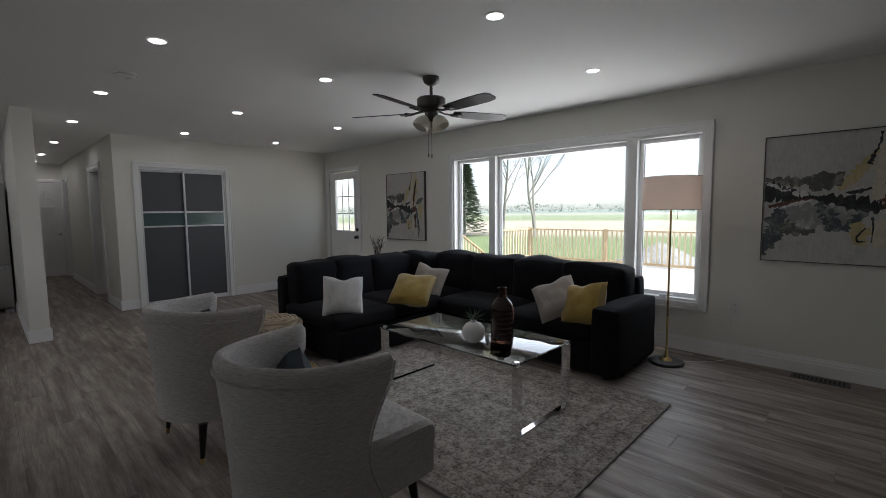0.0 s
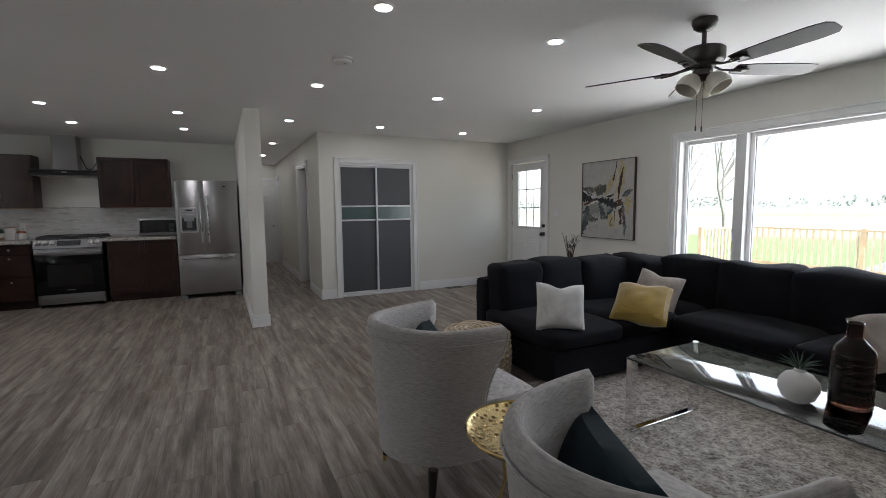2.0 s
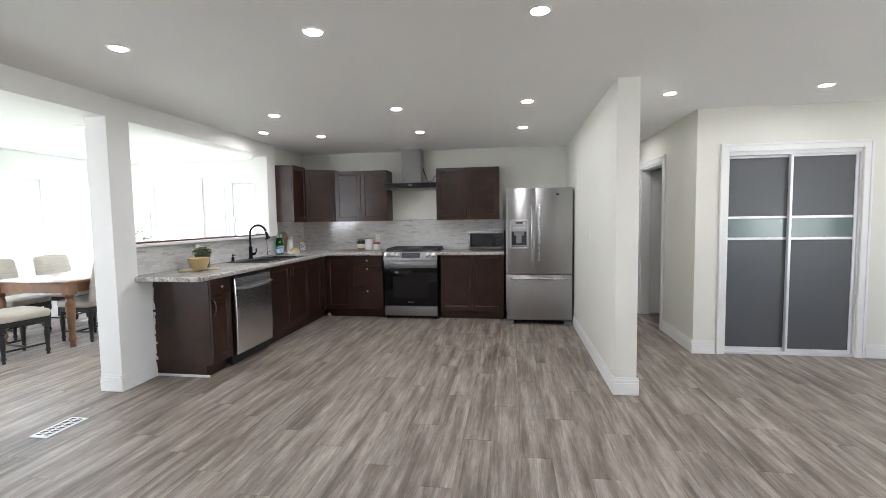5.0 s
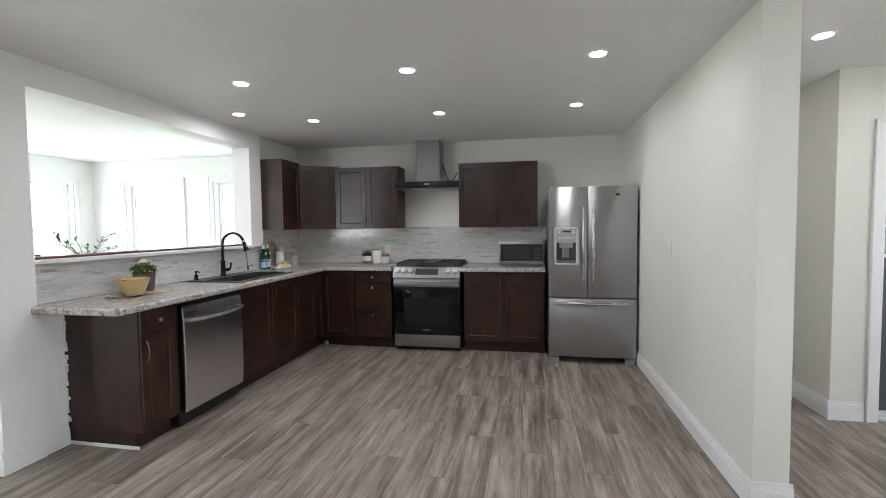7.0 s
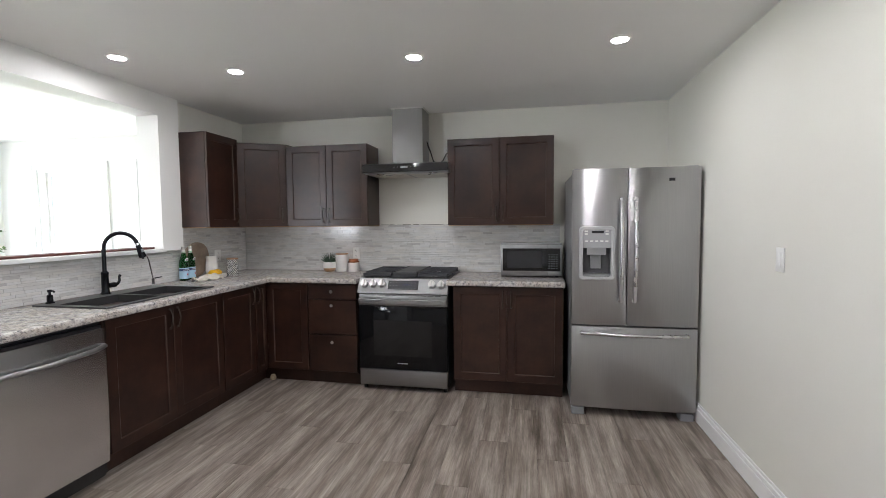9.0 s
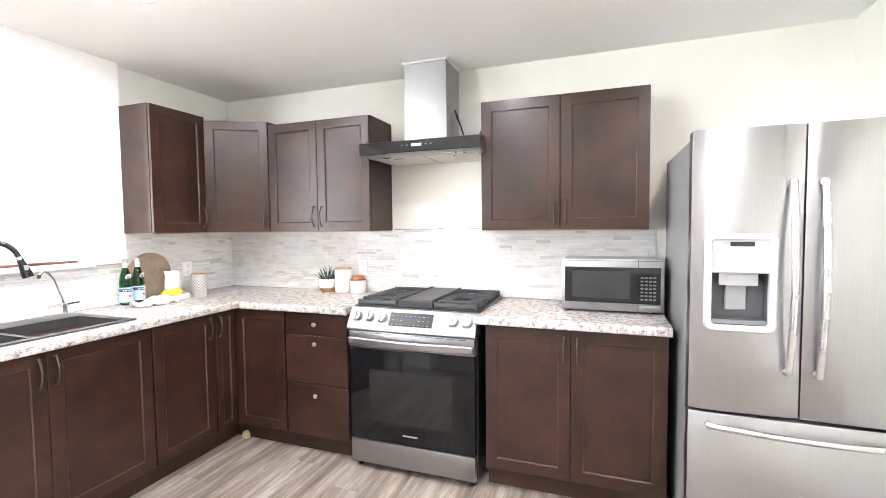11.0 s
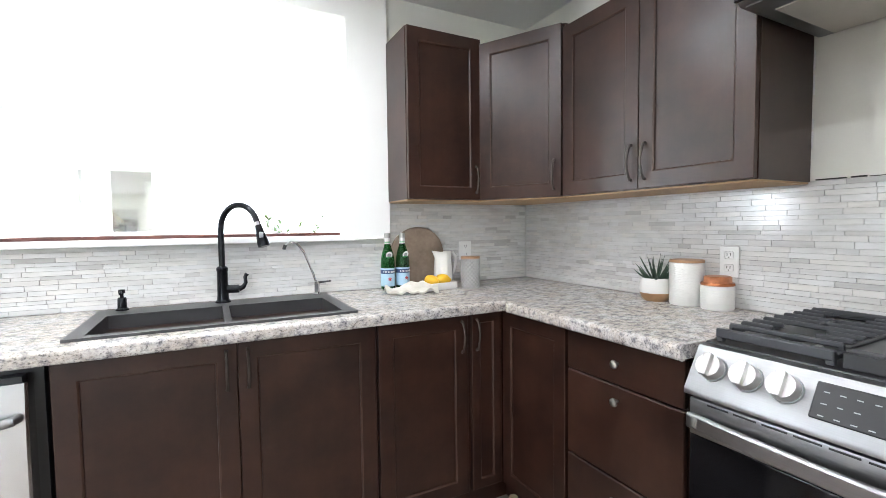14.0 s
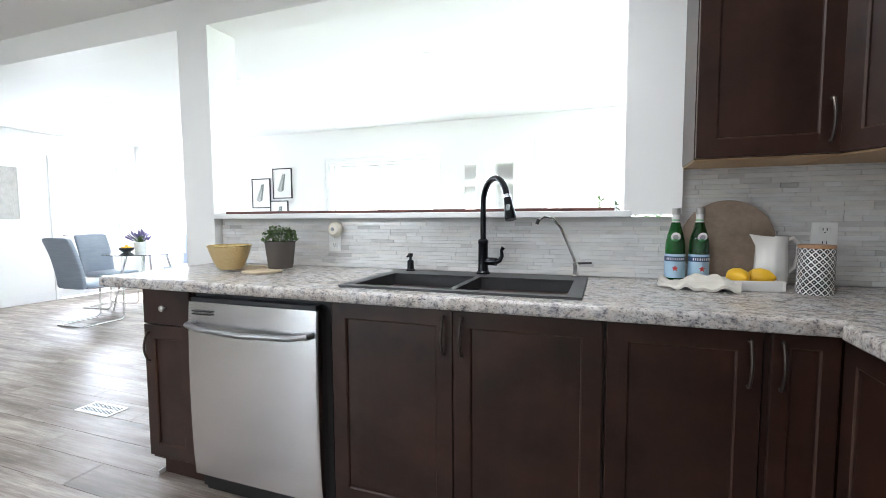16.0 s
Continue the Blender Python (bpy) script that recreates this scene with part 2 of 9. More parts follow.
M_FLOOR = plank_floor("driftwood_vinyl_plank")
M_SUB = surface("dark_underlay", (0.05, 0.045, 0.04), 0.9)
M_TILE = marble_tile("marble_strip")
M_GROUT = surface("pale_grout", (0.57, 0.56, 0.54), 0.9, vary=0.06, grain=(200, 200, 200))
M_GRANITE = granite_top("granite_laminate")
M_CAB = stained_wood("espresso_wood", (0.0150, 0.0066, 0.0045), (0.050, 0.0215, 0.0138), 0.33, coat=0.10)
M_CABEDGE = stained_wood("worn_espresso_edge", (0.035, 0.017, 0.011), (0.075, 0.038, 0.026))
M_CABIN = surface("raw_cabinet_edge", (0.45, 0.30, 0.16), 0.6)
M_STEEL = brushed("brushed_stainless_steel", (0.44, 0.44, 0.445), 0.30, grain=0.5)
M_STEELB = brushed("bright_brushed_steel", (0.76, 0.76, 0.77), 0.20, grain=0.12)
M_STEELX = brushed("brushed_steel_crosswise", (0.35, 0.35, 0.355), 0.35, along="X", grain=0.5)
M_DSTEEL = brushed("dark_brushed_steel", (0.33, 0.34, 0.35), 0.32)
M_CHROME = surface("chrome", (0.85, 0.85, 0.86), 0.05, 1.0, vary=0.01, bumps=0)
M_SATIN = surface("satin_bright_steel", (0.58, 0.58, 0.585), 0.27, 1.0, vary=0.04, bumps=0)
M_BRONZE = surface("dark_bronze_pull", (0.10, 0.085, 0.075), 0.35, 0.9, vary=0.15)
M_NICKEL = surface("satin_nickel", (0.55, 0.54, 0.52), 0.28, 1.0, vary=0.05)
M_BLACK = surface("black_enamel", (0.012, 0.012, 0.013), 0.35, vary=0.1)
M_MATBLACK = surface("matt_black_iron", (0.022, 0.022, 0.024), 0.55, vary=0.2, grain=(120, 120, 120), bumps=0.25)
M_BLKGLASS = surface("black_glass", (0.008, 0.008, 0.009), 0.05, vary=0.05, bumps=0, coat=0.5)
M_PLASTIC = surface("white_plastic", (0.80, 0.80, 0.78), 0.35, vary=0.02, bumps=0.02)
M_GREYPL = surface("grey_plastic", (0.30, 0.31, 0.32), 0.4, vary=0.03, bumps=0.02)
M_PANE = pane_glass("window_glass")
M_POT = lamp_glow("downlight_glow", (1.0, 0.97, 0.93), 33.0)
M_GOLD = surface("brushed_brass", (0.62, 0.46, 0.20), 0.28, 1.0, vary=0.08)


# ---- building helpers ----
def thing(name, m, label, category, group="", kind=""):
    ob = new(name)
    ob.empty_display_size = 0.05
    ob.matrix_world = m
    return tagged(ob, label, category, group, kind)


def to_mesh(name, bm, mat, smooth=35):
    me = bpy.data.meshes.new(name)
    bmesh.ops.recalc_face_normals(bm, faces=bm.faces)
    bm.to_mesh(me)
    bm.free()
    for m in mat if isinstance(mat, (list, tuple)) else [mat]:
        me.materials.append(m)
    if smooth:
        me.shade_smooth()
        me.set_sharp_from_angle(angle=radians(smooth))
    return me


def part(name, bm, mat, parent, label="", smooth=35):
    ob = new(name, to_mesh(name, bm, mat, smooth))
    ob.parent = parent
    return tagged(ob, label)


def solid(name, bm, mat, label, category, m=None, group="", kind="", smooth=35):
    ob = new(name, to_mesh(name, bm, mat, smooth))
    if m is not None:
        ob.matrix_world = m
    return tagged(ob, label, category, group, kind)


def box(bm, x0, x1, y0, y1, z0, z1, bevel=0.0, seg=2, mi=0):
    a, b_, c = sorted((x0, x1)), sorted((y0, y1)), sorted((z0, z1))
    m = Matrix.Translation(((a[0] + a[1]) / 2, (b_[0] + b_[1]) / 2, (c[0] + c[1]) / 2)) @ Matrix.Diagonal((a[1] - a[0], b_[1] - b_[0], c[1] - c[0], 1))
    r = bmesh.ops.create_cube(bm, size=1, matrix=m)
    fs = {f for v in r["verts"] for f in v.link_faces}
    for f in fs:
        f.material_index = mi
    if bevel > 0:
        es = list({e for v in r["verts"] for e in v.link_edges})
        bv = bmesh.ops.bevel(bm, geom=es, offset=bevel, segments=seg, affect="EDGES", profile=0.5)
        for f in bv["faces"]:
            f.material_index = mi
    return bm


def nb():
    return bmesh.new()


def cyl(bm, p0, p1, r0, r1=None, n=20, mi=0, cap=True):
    p0, p1 = Vector(p0), Vector(p1)
    r1 = r0 if r1 is None else r1
    d = p1 - p0
    q = d.to_track_quat("Z", "Y").to_matrix().to_4x4()
    r = bmesh.ops.create_cone(bm, cap_ends=cap, segments=n, radius1=r0, radius2=r1, depth=d.length, matrix=Matrix.Translation((p0 + p1) / 2) @ q)
    for f in {f for v in r["verts"] for f in v.link_faces}:
        f.material_index = mi
    return bm


def lathe(bm, profile, n=28, at=(0, 0, 0), mi=0, squash=(1, 1)):
    """Turns (radius, height) pairs about the z axis."""
    rings = []
    for r, z in profile:
        if r < 1e-5:
            rings.append([bm.verts.new((at[0], at[1], at[2] + z))])
        else:
            rings.append([bm.verts.new((at[0] + squash[0] * r * math.cos(2 * math.pi * k / n), at[1] + squash[1] * r * math.sin(2 * math.pi * k / n), at[2] + z)) for k in range(n)])
    for a, b_ in zip(rings, rings[1:]):
        for k in range(n):
            q = [a[k % len(a)], a[(k + 1) % len(a)], b_[(k + 1) % len(b_)], b_[k % len(b_)]]
            q = list(dict.fromkeys(q))
            if len(q) > 2:
                f = bm.faces.new(q)
                f.material_index = mi
    return bm


def tube(bm, pts, r, n=10, mi=0, closed=False, flat=1.0):
    """A round bar along points; r may be a list."""
    pts = [Vector(p) for p in pts]
    m = len(pts)
    rs = r if isinstance(r, (list, tuple)) else [r] * m
    rings, ref = [], None
    for i, p in enumerate(pts):
        d = (pts[(i + 1) % m] - pts[i - 1]) if closed else (pts[min(i + 1, m - 1)] - pts[max(i - 1, 0)])
        d.normalize()
        if ref is None:
            ref = d.orthogonal().normalized()
        ref = (ref - d * ref.dot(d)).normalized()
        s = d.cross(ref)
        rings.append([bm.verts.new(p + (ref * math.cos(2 * math.pi * k / n) + s * math.sin(2 * math.pi * k / n) * flat) * rs[i]) for k in range(n)])
    pairs = list(zip(rings, rings[1:])) + ([(rings[-1], rings[0])] if closed else [])
    for a, b_ in pairs:
        for k in range(n):
            bm.faces.new((a[k], a[(k + 1) % n], b_[(k + 1) % n], b_[k])).material_index = mi
    if not closed:
        bm.faces.new(rings[0][::-1]).material_index = mi
        bm.faces.new(rings[-1]).material_index = mi
    return bm


def prism(bm, outline, z0, z1, mi=0):
    """An upright prism over a flat outline."""
    lo, hi = [bm.verts.new((x, y, z0)) for x, y in outline], [bm.verts.new((x, y, z1)) for x, y in outline]
    n = len(lo)
    fs = [bm.faces.new(lo[::-1]), bm.faces.new(hi)] + [bm.faces.new((lo[k], lo[(k + 1) % n], hi[(k + 1) % n], hi[k])) for k in range(n)]
    for f in fs:
        f.material_index = mi
    return bm


def cut_wall(bm, axis, at0, at1, u0, u1, z0, z1, holes):
    """A wall slab from at0 to at1 across the given axis, running u0 to u1, with (u0, u1, z0, z1) openings right through it."""
    us = sorted({u0, u1, *[h[0] for h in holes], *[h[1] for h in holes]})
    for a, b_ in zip(us, us[1:]):
        zs = [(z0, z1)]
        for h in holes:
            if h[0] <= a + 1e-6 and h[1] >= b_ - 1e-6:
                zs = [p for lo, hi in zs for p in ((lo, min(hi, h[2])), (max(lo, h[3]), hi)) if p[1] - p[0] > 1e-4]
        for lo, hi in zs:
            if axis == "y":
                box(bm, a, b_, at0, at1, lo, hi)
            else:
                box(bm, at0, at1, a, b_, lo, hi)
    bmesh.ops.remove_doubles(bm, verts=bm.verts, dist=1e-5)
    return bm


# ---- the setting ----
H = 2.44
NORTH, SOUTH, FAR_SOUTH = 4.72, -3.595, -7.17
TILE_Y, BACK, CLOSET_X, WEST, EAST = -3.65, -9.02, -7.08, -9.25, -0.15
COUNTER = 0.942


def structure(name, bm, mat, label, category="wall"):
    return solid(name, bm, mat, label, category, kind="structure", smooth=0)


WINDOW_N = (-3.80, -0.72, 0.47, 2.05)
DOOR_N = (-6.95, -6.03, 0.0, 2.06)
S_WINDOWS = [(-8.95, -7.08, 0.62, 2.10), (-5.70, -4.08, 0.62, 1.97)]
W_WINDOWS = [(-6.60, -5.64, 0.62, 2.09), (-5.10, -4.15, 0.62, 2.09)]

structure("wall_north", cut_wall(nb(), "y", NORTH, NORTH + 0.16, -12.6, 2.76, -0.3, H + 0.12, [WINDOW_N, DOOR_N]), M_WALL, "cream painted wall with a wide window and an entrance door")
structure("wall_east", cut_wall(nb(), "x", 2.6, 2.76, -3.795, 4.72, -0.3, H + 0.12, []), M_WALL, "plain cream painted wall closing the living room")
structure("wall_closet", cut_wall(nb(), "x", CLOSET_X - 0.12, CLOSET_X, 1.45, 4.72, 0, H, [(1.74, 2.91, 0, 2.01)]), M_WALL, "cream painted wall round a sliding-door closet")
structure("wall_wing", cut_wall(nb(), "y", 0.431, 0.594, -12.5, -5.892, 0, H, []), M_WALL, "white wing wall between kitchen and hallway")
structure("wall_hall_north", cut_wall(nb(), "y", 1.45, 1.57, -12.5, CLOSET_X - 0.12, 0, H, [(-8.96, -8.05, 0, 2.05), (-12.35, -11.75, 0, 2.05)]), M_WALL, "cream hallway wall with two doorways")
structure("wall_hall_end", cut_wall(nb(), "x", -12.62, -12.5, 0.431, 4.72, 0, H, []), M_WALL, "cream wall at the end of the hallway")
structure("wall_kitchen_back", cut_wall(nb(), "x", BACK - 0.15, BACK, TILE_Y - 0.15, 0.431, 0, H, []), M_WALL, "cream kitchen wall behind the range")
structure("wall_bedroom_west", cut_wall(nb(), "x", -9.9, -9.8, 1.57, 4.72, 0, H, []), M_WALL, "cream wall of the room off the hallway")

# wall between kitchen and sunroom: low part, pass-through, pillar and header
bm = cut_wall(nb(), "y", TILE_Y - 0.145, TILE_Y, BACK, -5.72, 0, 1.195, [])
cut_wall(bm, "y", TILE_Y - 0.145, TILE_Y, BACK, -8.105, 1.195, H, [])
structure("wall_kitchen_south", bm, M_WALL, "cream kitchen wall below and beside the pass-through")
bm = nb()
box(bm, -8.105, -7.895, -3.795, SOUTH, 1.205, H)
box(bm, -7.895, -5.72, -3.795, SOUTH, 2.272, H)
structure("wall_pass_through", bm, M_WHITE_WALL, "white drywall surround of the kitchen pass-through")
bm = nb()
box(bm, -5.72, -5.50, -3.795, SOUTH, 0, H)
box(bm, -5.875, -5.72, -3.795, SOUTH - 0.012, 0, 0.88)
structure("pillar", bm, M_WHITE_WALL, "white square pillar between kitchen and sunroom", "pillar")
bm = nb()
box(bm, -5.50, -0.30, -3.795, SOUTH, 2.272, H)
box(bm, -0.30, 2.6, -3.795, SOUTH, 0, H)
structure("header", bm, M_WHITE_WALL, "white header over the wide sunroom opening", "wall")
bm = nb()
box(bm, -7.92, -5.72, -3.80, -3.585, 1.195, 1.222, 0.003, 1)
structure("trim_ledge", bm, M_TRIM, "painted wooden ledge along the pass-through", "trim")
bm = nb()
box(bm, -7.86, -5.76, -3.77, -3.64, 1.222, 1.236, 0.002, 1)
structure("trim_raw_edge", bm, surface("bare_mahogany_edge", (0.11, 0.035, 0.025), 0.55, vary=0.4, scale=(12, 3, 3)), "bare reddish wood strip left on the ledge", "trim")

structure("wall_sunroom_south", cut_wall(nb(), "y", FAR_SOUTH - 0.16, FAR_SOUTH, WEST - 0.16, EAST + 0.12, -0.3, H + 0.12, S_WINDOWS), M_WHITE_WALL, "white sunroom wall with wide windows")
structure("wall_sunroom_west", cut_wall(nb(), "x", WEST - 0.16, WEST, FAR_SOUTH, -3.795, -0.3, H + 0.12, W_WINDOWS), M_WHITE_WALL, "white sunroom wall with two windows")
structure("wall_sunroom_east", cut_wall(nb(), "x", EAST, EAST + 0.12, FAR_SOUTH, -3.795, -0.3, H + 0.12, [(-6.85, -5.92, 0, 2.06)]), M_WHITE_WALL, "white sunroom end wall with a glazed door")
structure("wall_link", cut_wall(nb(), "y", -3.795, TILE_Y - 0.145, WEST - 0.16, BACK, 0, H, []), M_WHITE_WALL, "short white wall stub in the sunroom corner")

bm = nb()
box(bm, -12.62, 2.76, -3.795, 4.88, H, H + 0.2)
box(bm, WEST - 0.16, EAST + 0.12, FAR_SOUTH - 0.16, -3.795, H, H + 0.2)
structure("ceiling", bm, M_CEIL, "smooth white painted ceiling with recessed lights", "ceiling")
bm = nb()
box(bm, -12.62, 2.76, -3.795, 4.88, -0.3, -0.008)
box(bm, WEST - 0.16, EAST + 0.12, FAR_SOUTH - 0.16, -3.795, -0.3, -0.008)
structure("floor", bm, M_SUB, "grey-brown driftwood vinyl plank floor", "floor")
bpy.data.objects["floor"].matrix_world = Matrix.Identity(4)


# ---- baseboards: stepped profile ----
def baseboard(bm, p0, p1, side):
    """A moulded board from p0 to p1; side is the way it stands out from the wall."""
    (x0, y0), (x1, y1), (sx, sy) = p0, p1, side
    for d, z0, z1 in ((0.016, 0.0, 0.095), (0.012, 0.095, 0.12), (0.007, 0.12, 0.138)):
        box(bm, min(x0, x1, x0 + sx * d, x1 + sx * d), max(x0, x1, x0 + sx * d, x1 + sx * d), min(y0, y1, y0 + sy * d, y1 + sy * d), max(y0, y1, y0 + sy * d, y1 + sy * d), z0, z1, 0.002, 1)
    return bm


for p0, p1, side in [
    ((-5.93, NORTH), (2.6, NORTH), (0, -1)), ((CLOSET_X, 3.0), (CLOSET_X, NORTH), (1, 0)), ((CLOSET_X, 1.434), (CLOSET_X, 1.655), (1, 0)),
    ((-5.892, 0.415), (-5.892, 0.61), (1, 0)), ((-9.02, 0.431), (-5.892, 0.431), (0, -1)), ((-12.5, 0.594), (-5.892, 0.594), (0, 1)),
    ((-7.97, 1.45), (CLOSET_X, 1.45), (0, -1)), ((-11.66, 1.45), (-9.05, 1.45), (0, -1)),
    ((-5.50, -3.795), (-5.50, SOUTH), (1, 0)), ((-5.72, SOUTH), (-5.484, SOUTH), (0, 1)), ((-5.873, SOUTH - 0.012), (-5.72, SOUTH - 0.012), (0, 1)),
    ((EAST, -5.84), (EAST, -3.795), (-1, 0)), ((-4.0, FAR_SOUTH), (EAST, FAR_SOUTH), (0, 1)), ((-9.25, FAR_SOUTH), (-4.0, FAR_SOUTH), (0, 1)), ((WEST, FAR_SOUTH), (WEST, -3.795), (1, 0)), ((2.6, SOUTH), (2.6, NORTH), (-1, 0)),
]:
    structure("baseboard", baseboard(nb(), p0, p1, side), M_TRIM, "white moulded baseboard", "baseboard")


# ---- windows ----
def casing(bm, axis, at, out, u0, u1, z0, z1, w=0.075, d=0.018, sill=True):
    """Moulded trim round an opening, standing out from the wall plane."""
    def slab(a, b_, lo, hi, t):
        s = sorted((at, at + out * t))
        (box(bm, a, b_, s[0], s[1], lo, hi, 0.003, 1) if axis == "y" else box(bm, s[0], s[1], a, b_, lo, hi, 0.003, 1))
    for t, k0, k1 in ((d, 0.0, w * 0.72), (d + 0.008, w * 0.72, w)):
        slab(u0 - k1, u0 - k0, z0 - (w if sill else 0), z1 + k1, t)
        slab(u1 + k0, u1 + k1, z0 - (w if sill else 0), z1 + k1, t)
        slab(u0 - k0, u1 + k0, z1 + k0, z1 + k1, t)
        if sill:
            slab(u0 - k0, u1 + k0, z0 - k1, z0 - k0, t)
    return bm


def window(name, axis, wall, thick, out, u0, u1, z0, z1, mullions, label):
    """A window right through a wall: casing, jamb liner, sashes between mullions and panes."""
    w = thing(name, pose(0, 0, 0), label, "window", kind="structure")
    part("casing", casing(nb(), axis, wall, out, u0, u1, z0, z1), M_TRIM, w)
    a, b_ = wall - out * thick, wall
    bm = nb()

    def bx(bmm, p, q, lo, hi, y0, y1, bev=0.003):
        s = sorted((y0, y1))
        return box(bmm, p, q, s[0], s[1], lo, hi, bev, 1) if axis == "y" else box(bmm, s[0], s[1], p, q, lo, hi, bev, 1)
    e = 0.022
    for p, q, lo, hi in ((u0, u0 + e, z0, z1), (u1 - e, u1, z0, z1), (u0 + e, u1 - e, z1 - e, z1), (u0 + e, u1 - e, z0, z0 + e)):
        bx(bm, p, q, lo, hi, a, b_ - out * 0.002, 0)
    part("window_frame", bm, M_TRIM, w)
    mid = (a + b_) / 2 - out * 0.03
    edges = [u0 + e, *mullions, u1 - e]
    for i, (p, q) in enumerate(zip(edges, edges[1:])):
        h0 = 0.05 if i else 0.0
        h1 = 0.05 if i < len(edges) - 2 else 0.0
        if i:
            part("mullion", bx(nb(), p - 0.05, p + 0.05, z0 + e, z1 - e, a + out * 0.02, b_ - out * 0.02), M_TRIM, w)
        s0, s1 = p + h0, q - h1
        bm = nb()
        f = 0.042
        for pp, qq, lo, hi in ((s0, s0 + f, z0 + e, z1 - e), (s1 - f, s1, z0 + e, z1 - e), (s0 + f, s1 - f, z1 - e - f, z1 - e), (s0 + f, s1 - f, z0 + e, z0 + e + f)):
            bx(bm, pp, qq, lo, hi, mid - 0.025, mid + 0.025, 0.004)
        sash = part("sash", bm, M_TRIM, w)
        g = part("pane", bx(nb(), s0 + f - 0.004, s1 - f + 0.004, z0 + e + f - 0.004, z1 - e - f + 0.004, mid - 0.003, mid + 0.003, 0), M_PANE, sash, smooth=0)
        g.visible_shadow = False
        bm = nb()
        for pp, qq, lo, hi in ((s0 + f, s0 + f + 0.006, z0 + e + f, z1 - e - f), (s1 - f - 0.006, s1 - f, z0 + e + f, z1 - e - f)):
            bx(bm, pp, qq, lo, hi, mid - 0.008, mid + 0.008, 0)
        part("gasket", bm, M_GREYPL, sash)
    return w


win_n = window("window_1", "y", NORTH, 0.16, -1, *WINDOW_N, [-3.14, -1.37], "wide white three-part picture window over the deck")
bm = nb()
tube(bm, [(-1.02, 4.70, 0.515), (-1.02, 4.68, 0.52), (-0.93, 4.675, 0.522)], 0.008)
box(bm, -1.06, -0.99, 4.69, 4.712, 0.495, 0.52, 0.004)
part("crank", bm, M_PLASTIC, win_n, "white casement crank")
window("window_2", "y", FAR_SOUTH, 0.16, 1, *S_WINDOWS[0], [-8.02], "white two-part sunroom window in daylight")
window("window_3", "y", FAR_SOUTH, 0.16, 1, *S_WINDOWS[1], [-4.90], "white two-part sunroom slider in daylight")
window("window_4", "x", WEST, 0.16, 1, *W_WINDOWS[0], [], "white single sunroom window in daylight")
window("window_5", "x", WEST, 0.16, 1, *W_WINDOWS[1], [], "white single sunroom window in daylight")


# ---- doors ----
def raised(bm, x0, x1, z0, z1, y):
    """A raised panel on a door face at y, towards -y."""
    box(bm, x0, x1, y - 0.003, y + 0.004, z0, z1, 0.0025, 1)
    box(bm, x0 + 0.035, x1 - 0.035, y - 0.009, y + 0.002, z0 + 0.035, z1 - 0.035, 0.006, 1)


def knob_set(parent, x, z, mat, dead=True):
    bm = nb()
    cyl(bm, (x, 0, z), (x, -0.012, z), 0.032)
    cyl(bm, (x, -0.012, z), (x, -0.04, z), 0.012)
    tube(bm, [(x, -0.035, z), (x, -0.045, z), (x, -0.055, z), (x, -0.068, z), (x, -0.075, z)], [0.014, 0.026, 0.03, 0.026, 0.012], 16)
    part("door_knob", bm, mat, parent)
    if dead:
        bm = nb()
        cyl(bm, (x, 0, z + 0.13), (x, -0.018, z + 0.13), 0.028)
        box(bm, x - 0.006, x + 0.006, -0.036, -0.016, z + 0.112, z + 0.148, 0.003)
        part("deadbolt", bm, mat, parent)


# entrance door, hinged on its west side, shut
d1 = thing("door_1", pose(-6.03, NORTH + 0.02, 0), "white entrance door with a divided glass light, shut", "door", kind="structure")
part("casing", casing(nb(), "y", -0.02, -1, -0.92, 0.0, 0, 2.06, sill=False), M_TRIM, d1)
bm = cut_wall(nb(), "y", 0.0, 0.045, -0.915, -0.005, 0.012, 2.05, [(-0.75, -0.14, 1.0, 1.935)])
raised(bm, -0.80, -0.50, 0.16, 0.80, 0.0)
raised(bm, -0.42, -0.12, 0.16, 0.80, 0.0)
leaf = part("leaf", bm, M_DOOR, d1)
bm = nb()
for x0, x1, z0, z1 in ((-0.775, -0.74, 0.975, 1.96), (-0.15, -0.115, 0.975, 1.96), (-0.74, -0.15, 1.925, 1.96), (-0.74, -0.15, 0.975, 1.01)):
    box(bm, x0, x1, -0.012, 0.03, z0, z1, 0.004)
part("light_frame", bm, M_DOOR, leaf)
bm = nb()
for k in (1, 2):
    box(bm, -0.74, -0.15, 0.012, 0.022, 1.01 + k * 0.305 - 0.008, 1.01 + k * 0.305 + 0.008, 0.002, 1)
    box(bm, -0.74 + k * 0.197 - 0.008, -0.74 + k * 0.197 + 0.008, 0.0125, 0.0215, 1.01, 1.925, 0.002, 1)
part("muntin", bm, M_TRIM, leaf)
g = part("pane", box(nb(), -0.745, -0.145, 0.024, 0.03, 1.005, 1.93), M_PANE, leaf, smooth=0)
g.visible_shadow = False
knob_set(d1, -0.065, 0.90, M_BLACK)
for z in (0.25, 1.05, 1.85):
    part("hinge", cyl(nb(), (-0.918, -0.006, z - 0.045), (-0.918, -0.006, z + 0.045), 0.007), M_NICKEL, d1)
bm = nb()
box(bm, -0.92, 0, -0.03, 0.12, 0.0, 0.012, 0.003)
part("threshold", bm, M_BLACK, d1, "black metal threshold")


